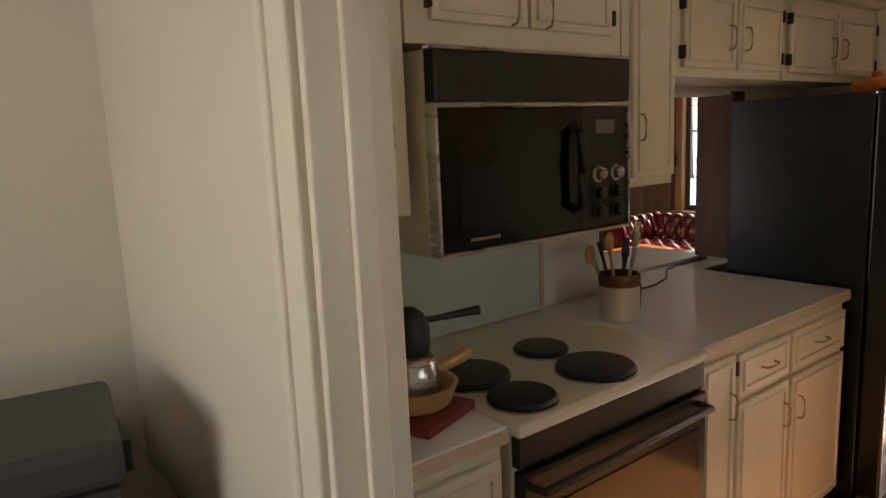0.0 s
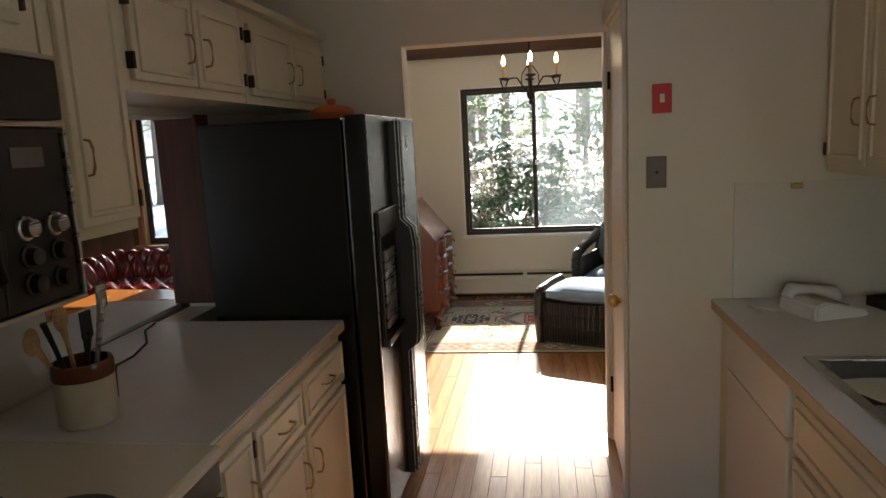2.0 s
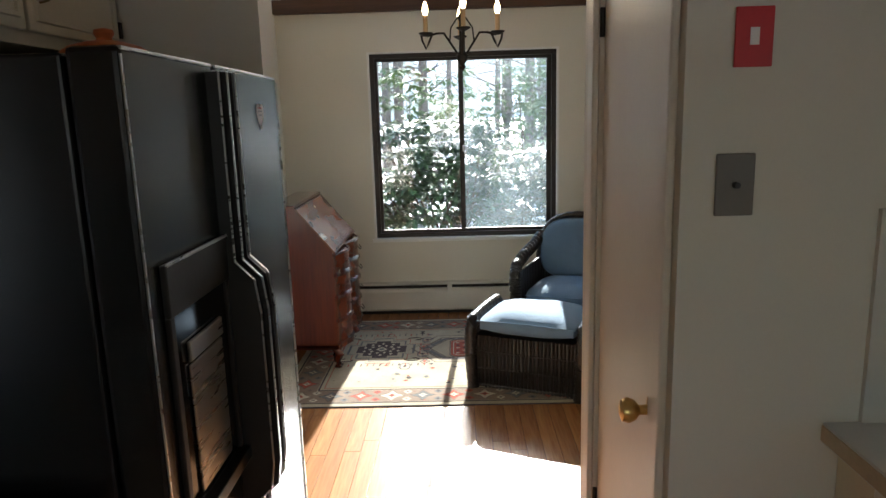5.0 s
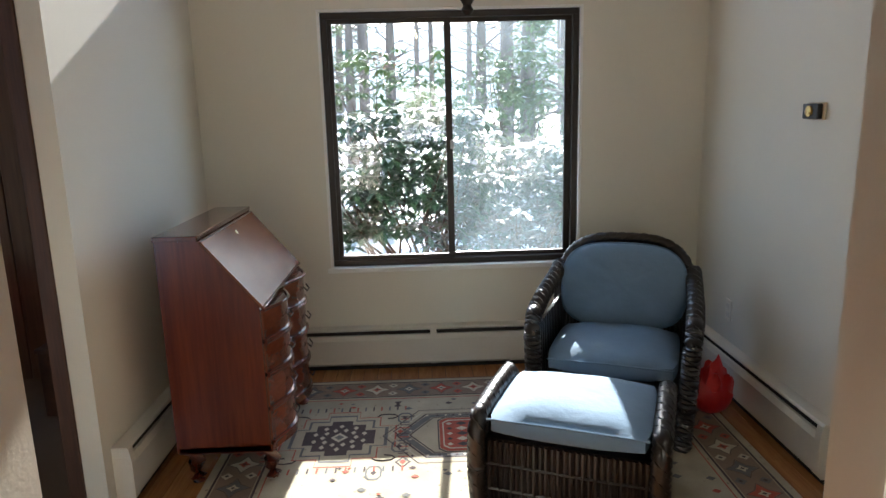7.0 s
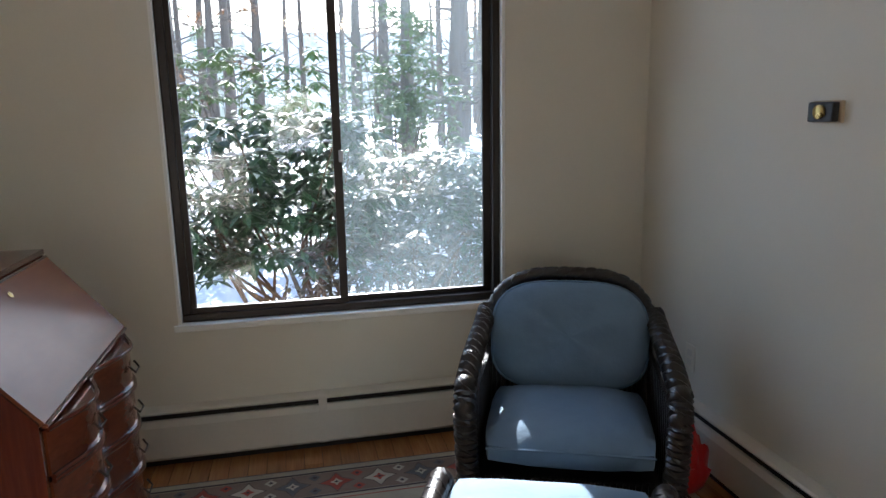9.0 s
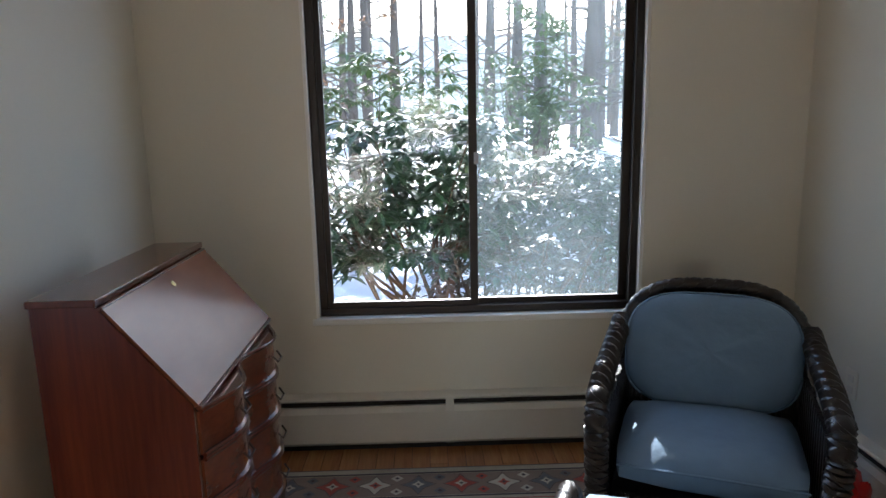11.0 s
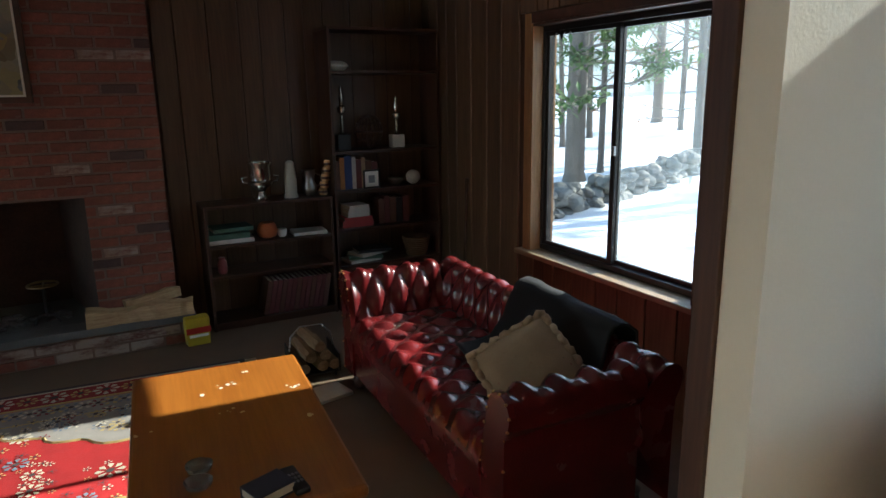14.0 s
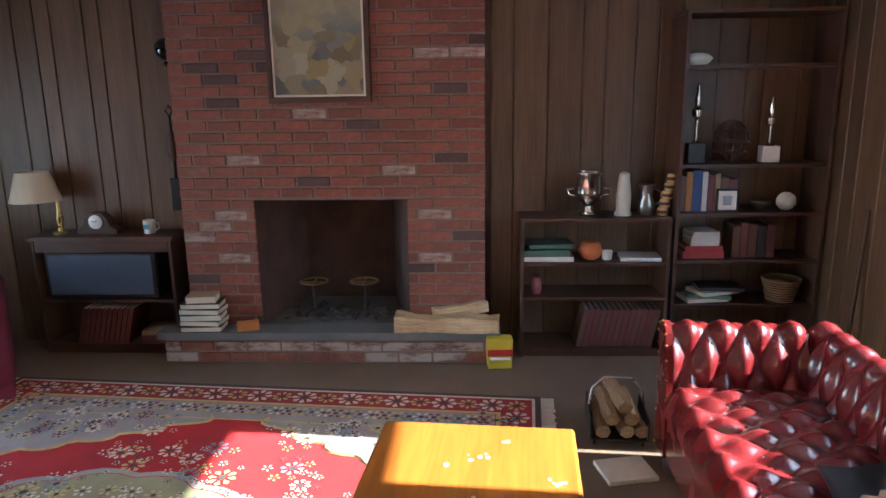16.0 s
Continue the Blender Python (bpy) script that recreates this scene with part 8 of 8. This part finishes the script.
# fire tool hung on the side of the chimney
ft = thing("fire_tool", (CH0 - 0.035, 7.80, 0.93), "long dark iron fire tool hanging on the chimney", "fire tool")
bm = B()
tube(bm, [(0, 0, 0.10), (0.004, 0, 0.34), (0, 0, 0.58)], [0.009, 0.011, 0.009], 8)
tube(bm, [(0, 0, 0.57), (-0.022, 0, 0.60), (0, 0, 0.635), (0.022, 0, 0.60), (0, 0, 0.57)], 0.005, 6)
part("shaft", bm, M_IRON, ft, smooth=50)
bm = B()
lathe(bm, [(0.010, 0.30), (0.03, 0.34), (0.034, 0.40), (0.022, 0.46), (0.010, 0.48)], (0, 0, 0), 14)
part("grip", bm, M_DKWOODZ, ft, smooth=40)
part("blade", boxes(((-0.032, -0.012, 0.0), (0.032, 0.004, 0.20)), bevel=0.005), M_IRON, ft)
part("hook", boxes(((0.0, -0.004, 0.618), (0.034, 0.004, 0.628))), M_IRON, ft)
am = thing("maroon_armchair", (4.20, 7.16, 0), "maroon upholstered armchair by the media cabinet", "armchair", 35)
M_MAROON = surface("maroon_velvet", (0.14, 0.012, 0.03), 0.8, vary=0.15, scale=6, grain=200, relief=0.3)
for nme, a, b_, bv in (("seat", (-0.32, -0.36, 0.1), (0.32, 0.3, 0.42), 0.05), ("backrest", (-0.36, 0.28, 0.08), (0.36, 0.46, 0.82), 0.07), ("arm", (-0.44, -0.38, 0.06), (-0.325, 0.28, 0.60), 0.05), ("arm", (0.325, -0.38, 0.06), (0.44, 0.28, 0.60), 0.05)):
    part(nme, boxes((a, b_), bevel=bv), M_MAROON, am, smooth=60)
part("skirt", boxes(((-0.43, -0.365, 0.0), (0.43, 0.44, 0.1))), M_MAROON, am)
# wood basket beside the sofa
lb = thing("log_basket", (7.96, 6.78, 0), "black iron log carrier full of firewood", "log basket", -5)
part("tray", boxes(((-0.16, -0.2, 0.05), (0.16, 0.2, 0.06)), ((-0.17, -0.2, 0.05), (-0.16, 0.2, 0.2)), ((0.16, -0.2, 0.05), (0.17, 0.2, 0.2)), bevel=0.002), M_IRON, lb)
for y in (-0.16, 0.16):
    for x in (-0.14, 0.14):
        part("foot", boxes(((x - 0.008, y - 0.008, 0), (x + 0.008, y + 0.008, 0.05))), M_IRON, lb)
bm = B()
tube(bm, [(-0.165, 0, 0.2), (-0.15, 0, 0.32), (-0.08, 0, 0.40), (0.08, 0, 0.40), (0.15, 0, 0.32), (0.165, 0, 0.2)], 0.007, 8)
part("handle", bm, M_STEEL, lb, smooth=50)
r = random.Random(21)
for k, (x, z) in enumerate(((-0.10, 0.06), (0.02, 0.06), (0.11, 0.06), (-0.06, 0.15), (0.06, 0.15), (0.0, 0.23))):
    lg = thing("firewood_log", (7.96 + x * 0.78, 6.78, z * 0.70 + 0.004), "split firewood log in the carrier", "log", r.uniform(84, 96), "logs in the carrier")
    lg.scale = (0.8, 0.78, 0.72)
    bm = B()
    tube(bm, [(-0.19, 0, 0.045), (-0.06, 0.006, 0.047), (0.08, -0.004, 0.046), (0.19, 0, 0.045)], [0.044, 0.046, 0.043, 0.045], 7)
    lgm = part("log", bm, wood("firewood_%d" % k, (0.16, 0.09, 0.05), (0.46, 0.32, 0.17), 0.85, "x", 8), lg)
lb.scale = (0.78, 0.78, 0.70)
ws = thing("walking_stick", (9.27, 7.28, 0), "plain wooden stick leaning on the panelled wall", "stick")
bm = B()
tube(bm, [(0, 0, 0.0), (0.03, 0.02, 0.5), (0.065, 0.05, 0.98)], 0.013, 8)
part("stick", bm, M_DKWOODZ, ws, smooth=50)
mg = thing("floor_magazine", (7.93, 6.42, 0.0), "pale magazine lying on the carpet by the sofa", "magazine", 12)
part("paper_block", boxes(((-0.11, -0.09, 0), (0.11, 0.09, 0.02)), bevel=0.002), M_PAPER, mg)
sb = thing("side_crate", (8.98, 4.40, 0), "dark wooden crate between sofa and wall", "crate", 0)
part("box", boxes(((-0.16, -0.18, 0.0), (0.16, 0.18, 0.34)), bevel=0.005), M_DKWOOD, sb)
part("lid", boxes(((-0.17, -0.19, 0.34), (0.17, 0.19, 0.36)), bevel=0.004), M_DKWOOD, sb)

# ---------------------------------------------------------------- pieces of the setting
# walnut panels
def planks(parent_name, along_x, lo, hi, face, skip, z1, label, seed):
    r = random.Random(seed)
    p = thing(parent_name, (0, 0, 0), label, "panelling", kind="structure")
    u = lo
    cache = {}
    while u < hi - 0.01:
        w = min(r.choice((0.105, 0.14, 0.175, 0.21)), hi - u)
        spans = [(0.0, z1)]
        for a, b, s0, s1 in skip:
            if u + w > a + 0.001 and u < b - 0.001:
                spans = [(q0, q1) for z0_, z1_ in spans for q0, q1 in ((z0_, min(z1_, s0)), (max(z0_, s1), z1_)) if q1 - q0 > 0.01]
        for q0, q1 in spans:
            key = (round(w, 3), round(q1 - q0, 3))
            if key not in cache:
                bm = B()
                g = 0.0025
                prism(bm, [(g, 0), (g, -0.008), (g + 0.004, -0.012), (w - g - 0.004, -0.012), (w - g, -0.008), (w - g, 0)], "z", 0, q1 - q0)
                bmesh.ops.recalc_face_normals(bm, faces=bm.faces)
                me = bpy.data.meshes.new("plank")
                bm.to_mesh(me)
                bm.free()
                me.materials.append(M_PANEL)
                cache[key] = me
            o = new("plank", cache[key])
            o.parent = p
            o.matrix_basis = pose(u, face, q0) if along_x else pose(face, u + w, q0, 0, 0, -90)
        u += w
    return p


planks("panelling_north", True, 3.05, EAST, FN, [(CH0, CH1, -1, 4)], 2.85, "dark walnut plank panelling", 1)
planks("panelling_east", False, N + 0.125, FN - 0.013, EAST, [(5.16, 6.62, 0.58, 2.04)], 2.87, "dark walnut plank panelling round the window", 2)


# bricks
def brick_face(name, col, smear, amount):
    """Fired clay, each brick its own shade, with pale mortar smeared over part of it."""
    m = surface(name, col, 0.85, vary=0.3, scale=14, grain=70, relief=0.6, island=0.5)
    nt = m.node_tree
    b = nt.nodes["Principled BSDF"]
    base = b.inputs["Base Color"].links[0].from_socket
    mask = ramp(nt, noise_tex(nt, 9, 6, (0.5, 1, 1.3), 0.7), [(0.50 - amount, (0, 0, 0)), (0.66 - amount, (0.85, 0.85, 0.85))])
    nt.links.new(mixc(nt, mask, base, smear), b.inputs["Base Color"])
    return m


M_BRICK = brick_face("red_brick", (0.245, 0.086, 0.056), (0.28, 0.185, 0.14), -0.03)
M_BRICKW = brick_face("whitened_brick", (0.22, 0.09, 0.065), (0.46, 0.38, 0.32), 0.10)
M_BRICKD = surface("burnt_brick", (0.09, 0.05, 0.045), 0.8, vary=0.3, scale=14, grain=70, relief=0.6, island=0.3)
cache = {}


def brick_mesh(w, d, h, mt):
    key = (round(w, 3), round(d, 3), round(h, 3), mt.name)
    if key not in cache:
        bm = boxes(((0, -0.004, 0), (w, d, h)), bevel=0.004)
        me = bpy.data.meshes.new("brick")
        bm.to_mesh(me)
        bm.free()
        me.materials.append(mt)
        cache[key] = me
    return cache[key]


r = random.Random(4)
BL, BH, J = 0.194, 0.0535, 0.0135
rest = {}
count = 0
z, row = 0.205, 0
while z < 2.8:
    u = CH0 + (0 if row % 2 == 0 else -(BL + J) / 2)
    while u < CH1:
        a, b = max(u, CH0), min(u + BL, CH1)
        u += BL + J
        segs = [(a, b)]
        if z + BH > FZ0 and z < FZ1 - 0.01:
            segs = [(s0, s1) for s0, s1 in ((a, min(b, FX0)), (max(a, FX1), b)) if s1 - s0 > 0.02]
        for s0, s1 in segs:
            if s1 - s0 < 0.02:
                continue
            q = r.random()
            mt = M_BRICKW if q < 0.045 else M_BRICKD if q < 0.12 else M_BRICK
            dy = r.uniform(-0.003, 0.003)
            if z < 2.2 and count < 300 and s0 > 5.5:
                o = new("brick", brick_mesh(s1 - s0, 0.02, BH, mt))
                o.parent = fp
                o.matrix_basis = pose(s0 - ox, dy, z, 0, 0, 0)
                count += 1
            else:
                bmr = rest.setdefault(mt.name, B())
                box(bmr, (s0 - ox, dy - 0.004, z), (s1 - ox, dy + 0.02, z + BH))
    z += BH + J
    row += 1
# hearth front
for rw in range(2):
    z = 0.012 + rw * 0.07
    u = 5.375 - (0.1 if rw else 0)
    while u < 7.405:
        a, b = max(u, 5.375), min(u + BL, 7.405)
        u += BL + J
        if b - a < 0.02:
            continue
        mt = M_BRICKW if r.random() < 0.55 else M_BRICK
        bmr = rest.setdefault(mt.name, B())
        box(bmr, (a - ox, -0.142 + r.uniform(-.002, .002), z), (b - ox, -0.128, z + BH), 0.0)
for nm, bmr in rest.items():
    part("brick_rest", bmr, bpy.data.materials[nm], fp, kind="stuff")

# oak strips
r = random.Random(8)
fb = thing("floor_boards", (0, 0, 0), "glossy oak strip floor", "floor", kind="structure")
cache2 = {}
y = S
while y < 3.92 - 0.01:
    w = min(0.078, 3.92 - y)
    x = 2.3 - r.uniform(0, 0.9)
    while x < EAST:
        ln = r.choice((0.8, 1.0, 1.2, 1.4))
        a, b = max(x, 2.0), min(x + ln, EAST)
        x += ln
        if b - a < 0.03:
            continue
        key = (round(b - a, 3), round(w, 3))
        if key not in cache2:
            bm = B()
            box(bm, (0.0008, 0.0008, -0.0118), (b - a - 0.0008, w - 0.0008, 0.0), 0.0008, 1)
            me = bpy.data.meshes.new("board")
            bm.to_mesh(me)
            bm.free()
            me.materials.append(M_FLOOR)
            cache2[key] = me
        o = new("board", cache2[key])
        o.parent = fb
        o.location = (a, y, r.uniform(-0.0004, 0))
    y += w
